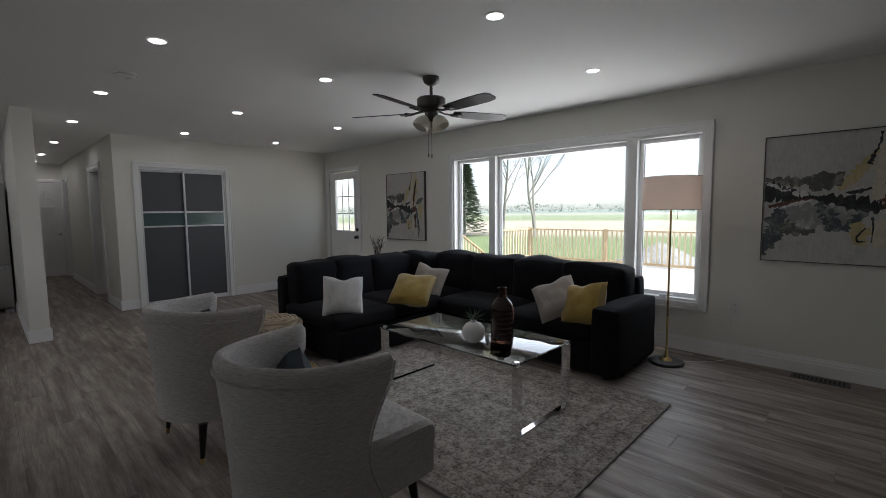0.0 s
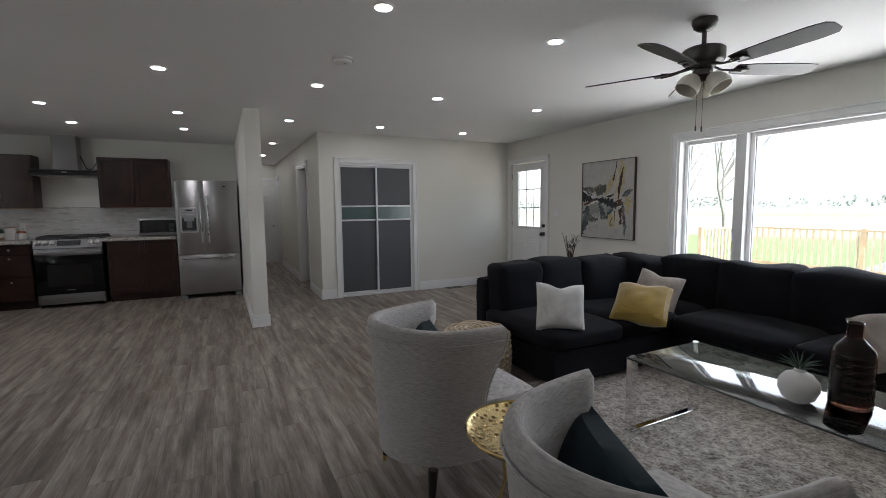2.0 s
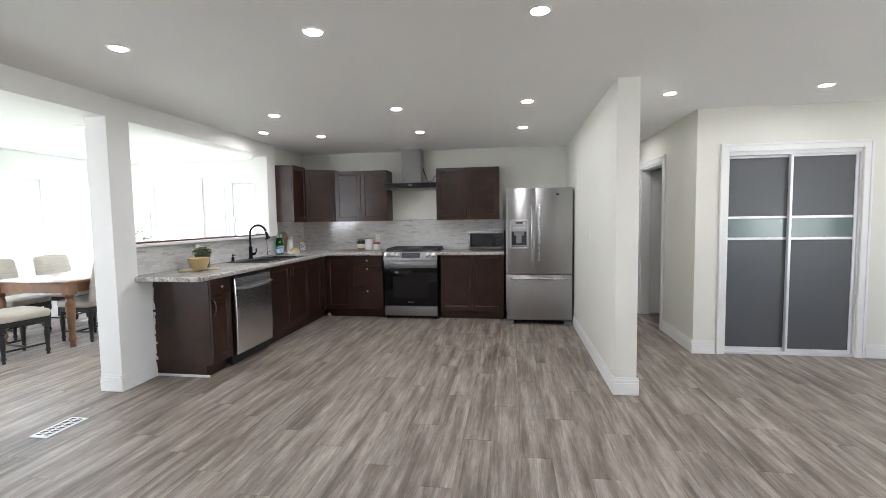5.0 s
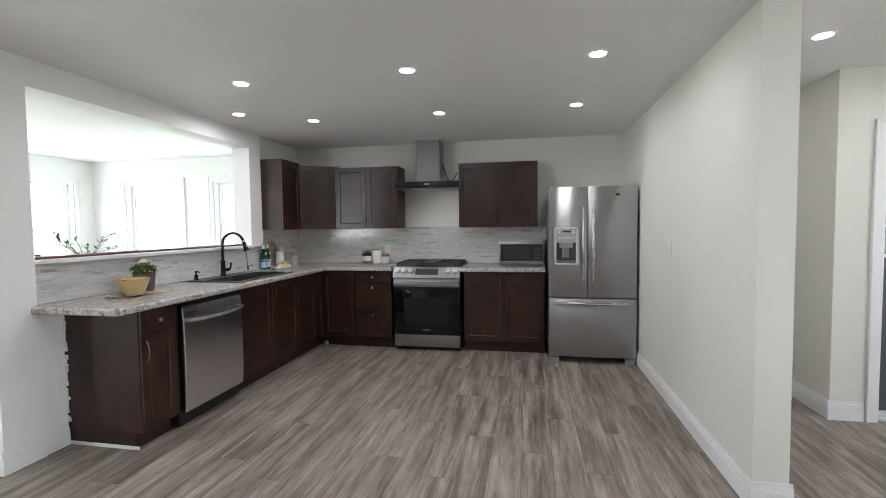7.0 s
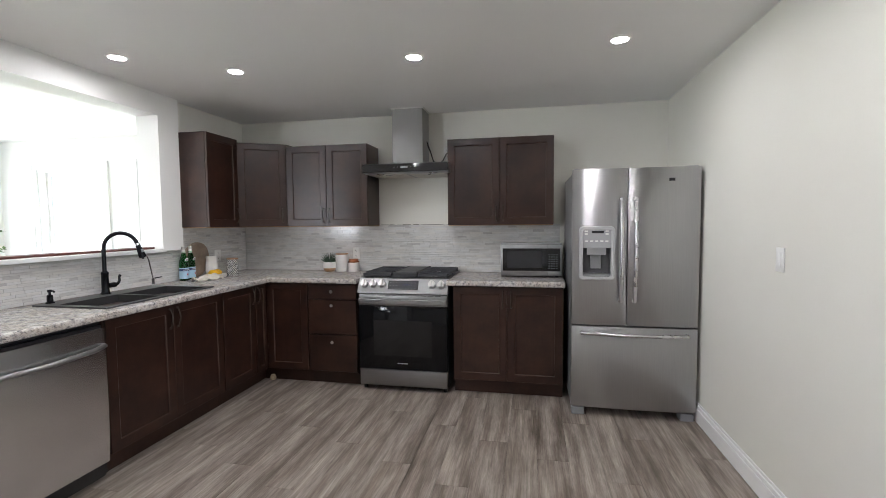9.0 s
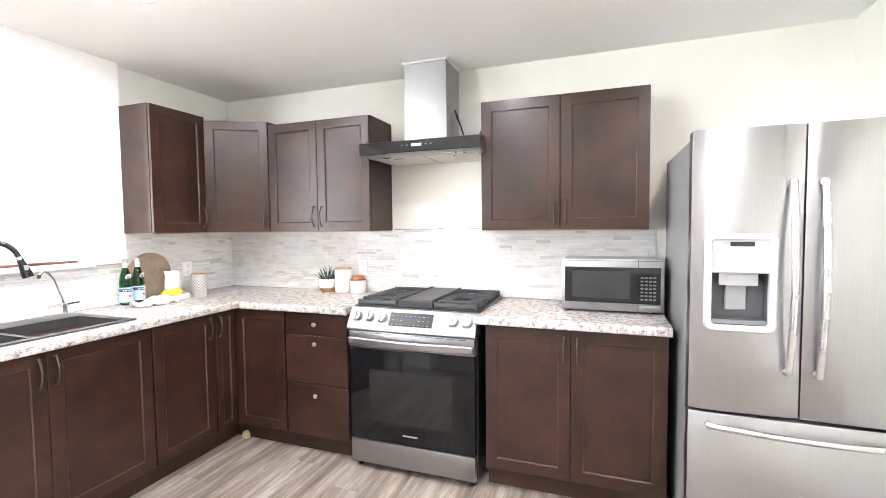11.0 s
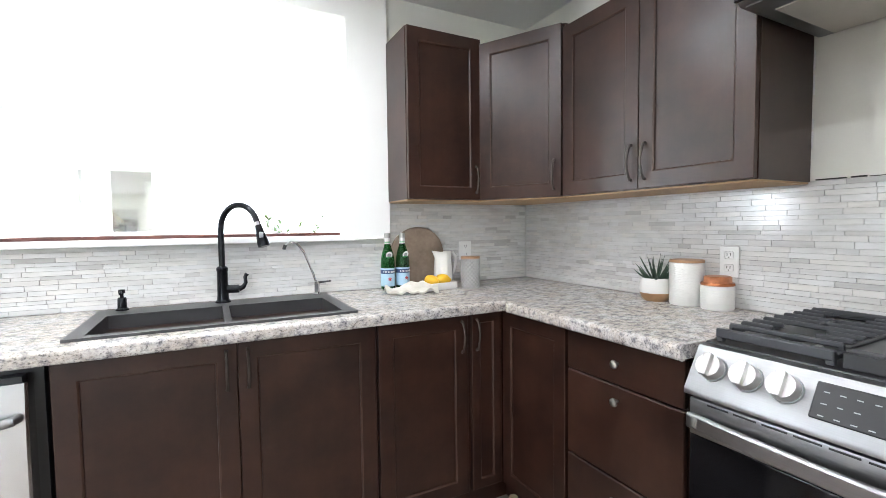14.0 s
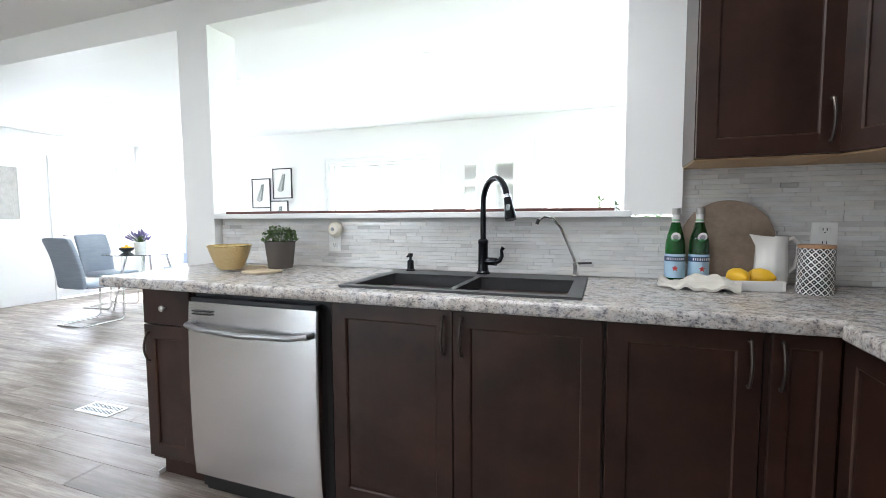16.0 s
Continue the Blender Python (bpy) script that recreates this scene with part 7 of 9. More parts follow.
# woven border: two dark guard lines and a band of rosettes
sep_ = n_.new("ShaderNodeSeparateXYZ")
l_.new(v, sep_.inputs[0])
inset = rug_math("MINIMUM", rug_math("SUBTRACT", 1.30, rug_math("ABSOLUTE", sep_.outputs["X"])), rug_math("SUBTRACT", 0.88, rug_math("ABSOLUTE", sep_.outputs["Y"])))
inset = rug_math("ADD", inset, rug_math("MULTIPLY", rug_math("SUBTRACT", n2, 0.5), 0.02))
lines = ramp(n_, l_, inset, [(0.0, (0.75, 0.73, 0.70)), (0.085, (0.80, 0.78, 0.75)), (0.090, (0.40, 0.38, 0.36)), (0.098, (0.85, 0.83, 0.80)), (0.262, (0.85, 0.83, 0.80)), (0.268, (0.42, 0.40, 0.38)), (0.276, (0.95, 0.93, 0.91)), (1.0, (0.95, 0.94, 0.93))])
c = mixed(n_, l_, 1.0, c, lines, "MULTIPLY")
ros = n_.new("ShaderNodeTexVoronoi")
ros.inputs["Scale"].default_value, ros.inputs["Randomness"].default_value = 6.5, 0.35
l_.new(wob.outputs[0], ros.inputs["Vector"])
petal = ramp(n_, l_, rug_math("ADD", ros.outputs["Distance"], rug_math("MULTIPLY", rug_math("SUBTRACT", n1, 0.5), 0.55)), [(0.10, (0.30, 0.28, 0.26)), (0.17, (0.95, 0.92, 0.88)), (0.26, (0.42, 0.40, 0.37)), (0.33, (1, 1, 1)), (0.44, (0.62, 0.59, 0.55)), (0.50, (1, 1, 1))])
c = mixed(n_, l_, 1.0, mixed(n_, l_, 0.95, c, petal, "MULTIPLY"), (0.80, 0.82, 0.86), "MULTIPLY")
l_.new(c, b.inputs["Base Color"])
b.inputs["Roughness"].default_value, b.inputs["Sheen Weight"].default_value = 0.95, 0.2
bump(n_, l_, b, n2, 0.5, 0.004)
M_RUG = m
rug = thing("area_rug", pose(-1.83, 2.47, 0), "faded grey and beige vintage area rug", "rug")
bm = nb()
nx, ny = 60, 40
vs = [[bm.verts.new((-1.30 + 2.60 * i / nx, -0.88 + 1.76 * j / ny, 0.009 + 0.0015 * noise.noise((i * 0.31, j * 0.31, 0)))) for j in range(ny + 1)] for i in range(nx + 1)]
for i in range(nx):
    for j in range(ny):
        bm.faces.new((vs[i][j], vs[i + 1][j], vs[i + 1][j + 1], vs[i][j + 1]))
edge = [e for e in bm.edges if e.is_boundary]
r = bmesh.ops.extrude_edge_only(bm, edges=edge)
for q in r["geom"]:
    if isinstance(q, bmesh.types.BMVert):
        q.co.z = 0.0
part("carpet", bm, M_RUG, rug)
M_RUGEDGE = weave("rug_border", (0.36, 0.33, 0.30), (0.24, 0.22, 0.20), 300)
for a, b_ in (((-1.3, -0.88), (1.3, -0.88)), ((1.3, -0.88), (1.3, 0.88)), ((1.3, 0.88), (-1.3, 0.88)), ((-1.3, 0.88), (-1.3, -0.88))):
    part("binding", tube(nb(), [(*a, 0.0065), ((a[0] + b_[0]) / 2, (a[1] + b_[1]) / 2, 0.0065), (*b_, 0.0065)], 0.006, 8), M_RUGEDGE, rug)

# floor lamp
fl = thing("floor_lamp", pose(-0.835, 4.235, 0), "brass floor lamp with a blush drum shade", "floor lamp")
part("base", lathe(nb(), [(0, 0.0), (0.138, 0.0), (0.142, 0.004), (0.142, 0.018), (0.136, 0.024), (0.03, 0.03), (0, 0.03)], 48), M_BLACK, fl, "black marble base")
bm = lathe(nb(), [(0.055, 0.03), (0.05, 0.036), (0.02, 0.055), (0.011, 0.09), (0.0085, 0.12), (0.0085, 1.36), (0, 1.36)], 24)
part("pole", bm, M_GOLD, fl, "slim brass pole")
m, n_, l_, b = material("blush_linen_shade")
nz = noise_node(n_, l_, coords(n_, l_, (200, 200, 30)), 1.0, 3)
l_.new(ramp(n_, l_, nz, [(0.3, (0.70, 0.62, 0.58)), (0.7, (0.76, 0.69, 0.64))]), b.inputs["Base Color"])
b.inputs["Roughness"].default_value = 0.9
tr, mx = n_.new("ShaderNodeBsdfTranslucent"), n_.new("ShaderNodeMixShader")
tr.inputs[0].default_value = (0.90, 0.80, 0.73, 1)
mx.inputs[0].default_value = 0.72
l_.new(b.outputs[0], mx.inputs[1])
l_.new(tr.outputs[0], mx.inputs[2])
l_.new(mx.outputs[0], n_["Material Output"].inputs["Surface"])
shade_ob = part("shade", lathe(nb(), [(0.226, 1.335), (0.228, 1.335), (0.222, 1.61), (0.220, 1.61), (0.226, 1.335)], 56), m, fl, "blush linen drum shade")
for z, r in ((1.336, 0.2275), (1.609, 0.2215)):
    part("hem", tube(nb(), [(r * math.cos(2 * math.pi * k / 48), r * math.sin(2 * math.pi * k / 48), z) for k in range(48)], 0.003, 6, closed=True), M_PBEIGE, shade_ob)
bm = nb()
for k in range(3):
    a = 2 * math.pi * k / 3
    tube(bm, [(0, 0, 1.575), (0.11 * math.cos(a), 0.11 * math.sin(a), 1.59), (0.219 * math.cos(a), 0.219 * math.sin(a), 1.6)], 0.002, 6)
tube(bm, [(0, 0, 1.36), (0, 0, 1.60), (0, 0, 1.63)], [0.004, 0.004, 0.006], 8)
part("spider", bm, M_NICKEL, fl)
part("bulb", lathe(nb(), [(0, 1.36), (0.014, 1.365), (0.018, 1.40), (0.03, 1.44), (0.028, 1.47), (0.014, 1.492), (0, 1.495)], 20, at=(0.0, 0.0, 0)), M_PLASTIC, fl)
part("pull_chain", tube(nb(), [(0.06, -0.03, 1.45), (0.062, -0.03, 1.30), (0.062, -0.03, 1.255)], [0.0015, 0.0015, 0.004], 6), M_GOLD, fl)
part("cord", tube(nb(), [(0.06, 0.10, 0.008), (0.20, 0.18, 0.008), (0.30, 0.30, 0.006), (0.38, 0.44, 0.006), (0.395, 0.46, 0.12), (0.40, 0.455, 0.30), (0.405, 0.46, 0.455)], 0.003, 6), M_PLASTIC, fl, "pale lamp cord")
outlet("outlet", pose(-0.43, NORTH - 0.001, 0.47, 0, 0, 0), "white wall socket under the painting")
outlet("light_switch", pose(-5.78, NORTH - 0.001, 1.25, 0, 0, 0), "white double light switch beside the entrance door", "switch", (0.115, 0.115))

# ceiling fan
M_BLADE = stained_wood("dark_walnut_blade", (0.016, 0.013, 0.012), (0.040, 0.033, 0.03), 0.4, (3, 3, 30), 0.1)
M_PEWTER = surface("antique_pewter", (0.10, 0.095, 0.09), 0.38, 0.9, vary=0.1)
M_FROST = surface("frosted_lamp_glass", (0.72, 0.69, 0.60), 0.35, vary=0.08, scale=(12, 12, 12), bumps=0.1)
fan = thing("ceiling_fan", pose(-2.265, 2.80, H), "dark five-blade ceiling fan with frosted lamp shades", "ceiling fan")
part("canopy", lathe(nb(), [(0, -0.001), (0.068, -0.001), (0.07, -0.018), (0.058, -0.048), (0.032, -0.066), (0, -0.067)], 32), M_PEWTER, fan)
part("downrod", cyl(nb(), (0, 0, -0.06), (0, 0, -0.17), 0.013), M_PEWTER, fan)
part("motor", lathe(nb(), [(0.02, -0.15), (0.05, -0.163), (0.108, -0.17), (0.118, -0.18), (0.118, -0.235), (0.11, -0.25), (0.075, -0.262), (0.06, -0.285), (0, -0.285)], 40), M_PEWTER, fan)
part("light_kit", lathe(nb(), [(0.045, -0.283), (0.055, -0.295), (0.055, -0.325), (0.04, -0.345), (0.018, -0.355), (0, -0.356)], 28), M_PEWTER, fan)
for k in range(5):
    a = -6 + 72 * k
    bm = nb()
    outl = [(0.19, -0.045), (0.27, -0.058), (0.45, -0.066), (0.60, -0.066), (0.672, -0.056), (0.695, -0.03), (0.695, 0.03), (0.672, 0.056), (0.60, 0.066), (0.45, 0.066), (0.27, 0.058), (0.19, 0.045)]
    prism(bm, outl, -0.003, 0.003)
    bmesh.ops.transform(bm, matrix=pose(0, 0, -0.285, 0, 0, a) @ pose(0, 0, 0, -13), verts=bm.verts)
    bl = part("blade", bm, M_BLADE, fan)
    bm = nb()
    tube(bm, [(0.06, 0, -0.268), (0.12, 0.012, -0.285), (0.17, 0, -0.292), (0.23, -0.0, -0.291)], [0.014, 0.010, 0.012, 0.02], 8, flat=0.5)
    box(bm, 0.185, 0.27, -0.03, 0.03, -0.297, -0.289, 0.002, 1)
    bmesh.ops.transform(bm, matrix=pose(0, 0, 0, 0, 0, a), verts=bm.verts)
    part("blade_iron", bm, M_PEWTER, bl)
for k in range(3):
    a = radians(250 + 120 * k)
    bm = nb()
    lathe(bm, [(0.020, 0.0), (0.038, -0.012), (0.060, -0.045), (0.068, -0.08), (0.066, -0.105), (0.063, -0.105), (0.064, -0.08), (0.056, -0.047), (0.035, -0.016), (0.016, -0.006)], 28)
    bmesh.ops.transform(bm, matrix=Matrix.Translation((0.05 * math.cos(a), 0.05 * math.sin(a), -0.325)) @ Euler((0, radians(-32), a)).to_matrix().to_4x4(), verts=bm.verts)
    part("lamp_shade", bm, M_FROST, fan, "frosted glass shade")
for dx, zz in ((-0.018, -0.62), (0.02, -0.63)):
    bm = tube(nb(), [(dx, -0.02, -0.35), (dx, -0.02, zz)], 0.0014, 6)
    cyl(bm, (dx, -0.02, zz - 0.03), (dx, -0.02, zz), 0.005, n=10)
    part("pull_chain", bm, M_PEWTER, fan)


# paintings: one loose abstract composition, laid in brush strokes on a greige ground
def pigment(name, color, second, rough=0.5):
    """Dragged paint: two tones broken up by bristle streaks."""
    m, n, l, b = material(name)
    a = noise_node(n, l, coords(n, l, (9, 9, 9)), 1.0, 9, 0.75)
    g = noise_node(n, l, coords(n, l, (60, 60, 14)), 1.0, 4, 0.7)
    c = ramp(n, l, a, [(0.38, color), (0.50, shade(color, 1.15)), (0.60, second)])
    l.new(mixed(n, l, 0.6, c, ramp(n, l, g, [(0.3, (0.72, 0.72, 0.72)), (0.6, (1, 1, 1))]), "MULTIPLY"), b.inputs["Base Color"])
    b.inputs["Roughness"].default_value = rough
    bump(n, l, b, g, 0.3, 0.001)
    return m


M_GROUND = pigment("greige_canvas_ground", (0.46, 0.45, 0.425), (0.53, 0.52, 0.495), 0.6)
P_BLACK = pigment("ivory_black_paint", (0.008, 0.009, 0.010), (0.06, 0.065, 0.065))
P_SLATE = pigment("slate_blue_paint", (0.055, 0.070, 0.076), (0.24, 0.25, 0.24))
P_WASH = pigment("pale_grey_wash", (0.24, 0.25, 0.235), (0.42, 0.41, 0.385))
P_OLIVE = pigment("olive_grey_paint", (0.085, 0.088, 0.07), (0.30, 0.28, 0.23))
P_OCHRE = pigment("ochre_paint", (0.47, 0.39, 0.19), (0.53, 0.47, 0.34))
P_CREAM = pigment("cream_paint", (0.56, 0.51, 0.42), (0.52, 0.45, 0.33))
P_RUST = pigment("rust_brown_paint", (0.10, 0.035, 0.02), (0.02, 0.012, 0.01))
P_WHITE = pigment("dragged_white_paint", (0.62, 0.62, 0.61), (0.50, 0.50, 0.48))
STROKES = [
    (P_WASH, [(0.10, 0.40, 0.10), (0.25, 0.38, 0.17), (0.42, 0.36, 0.19), (0.58, 0.37, 0.14)]),
    (P_OLIVE, [(0.01, 0.66, 0.03), (0.14, 0.64, 0.07), (0.28, 0.63, 0.06), (0.38, 0.66, 0.07), (0.49, 0.69, 0.02)]),
    (P_OLIVE, [(0.26, 0.66, 0.03), (0.36, 0.61, 0.10), (0.44, 0.62, 0.10), (0.48, 0.68, 0.03)]),
    (P_BLACK, [(0.00, 0.56, 0.13), (0.08, 0.55, 0.15), (0.17, 0.53, 0.11), (0.26, 0.52, 0.05), (0.34, 0.51, 0.02)]),
    (P_BLACK, [(0.32, 0.505, 0.02), (0.42, 0.49, 0.07), (0.54, 0.46, 0.11), (0.66, 0.43, 0.10), (0.72, 0.42, 0.04)]),
    (P_SLATE, [(0.34, 0.46, 0.08), (0.41, 0.38, 0.10), (0.43, 0.30, 0.08), (0.41, 0.25, 0.03)]),
    (P_SLATE, [(0.40, 0.28, 0.05), (0.50, 0.27, 0.06), (0.57, 0.33, 0.05), (0.60, 0.40, 0.06)]),
    (P_RUST, [(0.04, 0.44, 0.02), (0.12, 0.46, 0.035), (0.22, 0.48, 0.03), (0.33, 0.505, 0.01)]),
    (P_WHITE, [(0.10, 0.42, 0.01), (0.20, 0.46, 0.022), (0.31, 0.49, 0.012)]),
    (P_SLATE, [(0.13, 0.42, 0.05), (0.10, 0.32, 0.13), (0.07, 0.22, 0.15), (0.03, 0.12, 0.09), (0.00, 0.05, 0.05)]),
    (P_OLIVE, [(0.14, 0.29, 0.10), (0.24, 0.24, 0.07), (0.34, 0.25, 0.03)]),
    (P_WHITE, [(0.02, 0.62, 0.012), (0.08, 0.61, 0.02), (0.12, 0.57, 0.015), (0.18, 0.57, 0.02)]),
    (P_WHITE, [(0.19, 0.54, 0.03), (0.24, 0.545, 0.06), (0.29, 0.53, 0.02)]),
    (P_OCHRE, [(0.47, 0.56, 0.03), (0.54, 0.65, 0.07), (0.60, 0.74, 0.07), (0.66, 0.84, 0.02)]),
    (P_CREAM, [(0.69, 0.48, 0.09), (0.69, 0.62, 0.09), (0.70, 0.78, 0.08), (0.72, 0.94, 0.05)]),
    (P_OCHRE, [(0.77, 0.60, 0.03), (0.78, 0.74, 0.07), (0.77, 0.88, 0.10), (0.77, 0.985, 0.09)]),
    (P_RUST, [(0.72, 0.50, 0.02), (0.735, 0.62, 0.05), (0.755, 0.74, 0.045), (0.79, 0.88, 0.02)]),
    (P_BLACK, [(0.74, 0.60, 0.008), (0.765, 0.73, 0.018), (0.80, 0.90, 0.006)]),
    (P_BLACK, [(0.62, 0.74, 0.03), (0.645, 0.82, 0.02), (0.67, 0.90, 0.014), (0.675, 0.97, 0.018)]),
    (P_BLACK, [(0.50, 0.54, 0.01), (0.57, 0.545, 0.03), (0.64, 0.57, 0.012)]),
    (P_WHITE, [(0.55, 0.56, 0.012), (0.62, 0.60, 0.02), (0.66, 0.62, 0.01)]),
    (P_RUST, [(0.74, 0.50, 0.09), (0.755, 0.40, 0.07), (0.77, 0.30, 0.05), (0.77, 0.19, 0.04)]),
    (P_SLATE, [(0.80, 0.47, 0.03), (0.815, 0.34, 0.05), (0.84, 0.20, 0.05), (0.845, 0.04, 0.02)]),
    (P_SLATE, [(0.79, 0.54, 0.03), (0.86, 0.57, 0.07), (0.92, 0.60, 0.05), (0.97, 0.61, 0.02)]),
    (P_OCHRE, [(0.88, 0.53, 0.07), (0.89, 0.44, 0.10), (0.87, 0.34, 0.05)]),
    (P_OCHRE, [(0.57, 0.32, 0.06), (0.60, 0.24, 0.12), (0.585, 0.15, 0.06)]),
    (P_CREAM, [(0.68, 0.33, 0.07), (0.69, 0.24, 0.08), (0.70, 0.14, 0.06)]),
    (P_BLACK, [(0.62, 0.28, 0.008), (0.575, 0.21, 0.012), (0.58, 0.175, 0.014), (0.625, 0.18, 0.008)]),
    (P_BLACK, [(0.655, 0.36, 0.02), (0.66, 0.27, 0.008), (0.655, 0.17, 0.006)]),
    (P_WHITE, [(0.69, 0.40, 0.02), (0.735, 0.40, 0.04), (0.78, 0.41, 0.015)]),
]


def brush_stroke(w, h, pts, depth, seed):
    """A ragged ribbon of paint along (across, up, width) stations given in fractions of the canvas."""
    bm, rows, n = nb(), [], 9 * (len(pts) - 1)
    for i in range(n + 1):
        q = min(len(pts) - 2, i * (len(pts) - 1) // n)
        f = i * (len(pts) - 1) / n - q
        f_ = f * f * (3 - 2 * f)
        u, v_, t_ = (pts[q][k] * (1 - (f if k < 2 else f_)) + pts[q + 1][k] * (f if k < 2 else f_) for k in range(3))
        d = Vector((pts[q + 1][0] - pts[q][0], pts[q + 1][1] - pts[q][1])).normalized()
        e0 = 0.5 + 0.55 * noise.noise((i * 0.55, seed, 0.0)) + 0.2 * noise.noise((i * 1.7, seed, 4.0))
        e1 = 0.5 + 0.55 * noise.noise((i * 0.55, seed, 9.0)) + 0.2 * noise.noise((i * 1.7, seed, 7.0))
        rows.append([bm.verts.new((min(0.985, max(0.012, u - d.y * t_ * e)) * w, -depth, min(0.985, max(0.012, v_ + d.x * t_ * e)) * h)) for e in (e0, 0.0, -e1)])
    for a, b_ in zip(rows, rows[1:]):
        for k in (0, 1):
            bm.faces.new((a[k], a[k + 1], b_[k + 1], b_[k]))
    return bm


def painting(name, m, w, h, label, frame_mat, strokes):
    p = thing(name, m, label, "painting")
    cv = part("canvas", box(nb(), 0.006, w - 0.006, -0.03, -0.002, 0.006, h - 0.006, 0.002, 1), M_GROUND, p)
    for k, (mat, pts) in enumerate(strokes):
        part("brush_stroke", brush_stroke(w, h, pts, 0.0305 + 0.00012 * k, k * 3.7), mat, cv, smooth=0)
    bm = nb()
    for x0, x1, z0, z1 in ((0, 0.006, 0, h), (w - 0.006, w, 0, h), (0.006, w - 0.006, 0, 0.006), (0.006, w - 0.006, h - 0.006, h)):
        box(bm, x0, x1, -0.038, -0.001, z0, z1)
    part("frame", bm, frame_mat, p, "thin dark frame", smooth=0)
    return p


M_FRAME = surface("dark_bronze_frame", (0.10, 0.09, 0.075), 0.4, 0.5, vary=0.1)
painting("painting", pose(-0.265, NORTH - 0.001, 0.905), 1.02, 1.01, "large abstract painting in greys, black and ochre", M_FRAME, STROKES)
painting("painting", pose(-5.215, NORTH - 0.001, 0.905), 0.88, 1.02, "abstract painting in greys and ochre near the entrance", M_FRAME, STROKES)


def floor_vent(x, y, along, label, metal, w=0.30, d=0.14):
    t = thing("floor_vent", pose(x, y, 0, 0, 0, 0 if along == "x" else 90), label, "floor vent", kind="")
    part("frame", box(nb(), -w / 2, w / 2, -d / 2, d / 2, 0.0, 0.005, 0.002, 1), metal, t)
    bm = nb()
    n = 12
    for k in range(n):
        for s in (-1, 1):
            x0 = -w / 2 + 0.02 + (w - 0.04) * k / n
            box(bm, x0, x0 + (w - 0.04) / n * 0.6, s * d * 0.2 - d * 0.14, s * d * 0.2 + d * 0.14, 0.005, 0.0058)
    part("slots", bm, M_SUB, t, "dark louvre slots", smooth=0)


floor_vent(-4.86, -3.47, "x", "white metal floor vent near the pillar", M_PLASTIC)
floor_vent(-7.0, 3.60, "y", "dark floor vent by the closet wall", M_PEWTER)
floor_vent(0.17, 4.60, "x", "dark floor vent under the painting", M_PEWTER, 0.36, 0.12)
mat_ = thing("doormat", pose(-6.42, 4.36, 0), "dark grey ribbed doormat by the entrance", "doormat")
bm = nb()
box(bm, -0.58, 0.58, -0.35, 0.31, 0.0, 0.008, 0.002, 1)
part("backing", bm, M_BLACK, mat_)
bm = nb()
for k in range(46):
    x = -0.545 + k * 0.0237
    box(bm, x, x + 0.014, -0.315, 0.275, 0.008, 0.013)
part("pile", bm, surface("grey_mat_pile", (0.085, 0.082, 0.075), 0.95, vary=0.2, grain=(160, 160, 160), bumps=0.6), mat_)

# woven pouf
pf = thing("pouf", pose(-3.44, 1.90, 0), "round braided natural jute pouf beside the sofa", "pouf")
M_JUTE = weave("braided_jute", (0.60, 0.51, 0.38), (0.40, 0.31, 0.20), 120, 0.2)
bm = nb()
lathe(bm, [(0, 0.005), (0.20, 0.005), (0.25, 0.04), (0.265, 0.12), (0.26, 0.30), (0.245, 0.36), (0.18, 0.385), (0, 0.39)], 40)
part("core", bm, M_JUTE, pf)
for j in range(8):
    z = 0.03 + j * 0.045
    r = 0.262 - 0.012 * abs(j - 3.5) / 3.5
    part("braid", tube(nb(), [((r + 0.008 * math.sin(k * 1.9)) * math.cos(2 * math.pi * k / 90), (r + 0.008 * math.sin(k * 1.9)) * math.sin(2 * math.pi * k / 90), z + 0.010 * math.sin(k * 1.9 + 1.5)) for k in range(90)], 0.020, 6, closed=True), M_JUTE, pf)
bm = nb()
tube(bm, [((0.018 + 0.0019 * k) * math.cos(k * 0.30), (0.018 + 0.0019 * k) * math.sin(k * 0.30), 0.392 + 0.006 * math.sin(k * 1.9) - (0.03 * max(0, k - 105) / 20)) for k in range(125)], 0.011, 6)
part("top_braid", bm, M_JUTE, pf)

# floor vase with bare branches
fv = thing("floor_vase", pose(-5.15, 4.42, 0), "dark floor vase with bare twigs behind the sofa", "vase")
part("body", lathe(nb(), [(0, 0.003), (0.08, 0.0), (0.11, 0.08), (0.12, 0.22), (0.09, 0.40), (0.055, 0.50), (0.06, 0.53), (0.05, 0.53), (0.045, 0.50), (0, 0.48)], 32), surface("dark_glazed_vase", (0.03, 0.028, 0.027), 0.35, vary=0.2), fv)
bm = nb()
for k in range(11):
    a, r = rng.uniform(0, 6.28), rng.uniform(0.05, 0.20)
    p1 = Vector((0.4 * r * math.cos(a), 0.4 * r * math.sin(a) * 0.8, 0.68))
    p2 = Vector((r * math.cos(a + 0.3), r * math.sin(a + 0.3) * 0.8, rng.uniform(0.80, 0.98)))
    tube(bm, [(0, 0, 0.49), p1, p2], [0.006, 0.005, 0.002], 6)
    for q in range(3):
        s = rng.uniform(0.3, 0.9)
        p = p1.lerp(p2, s)
        tube(bm, [p, p + Vector((rng.uniform(-0.07, 0.07), rng.uniform(-0.05, 0.05), rng.uniform(0.03, 0.10)))], [0.0035, 0.0015], 5)
part("twigs", bm, surface("bare_twig_bark", (0.07, 0.05, 0.04), 0.8, vary=0.3), fv, "bare brown twigs")
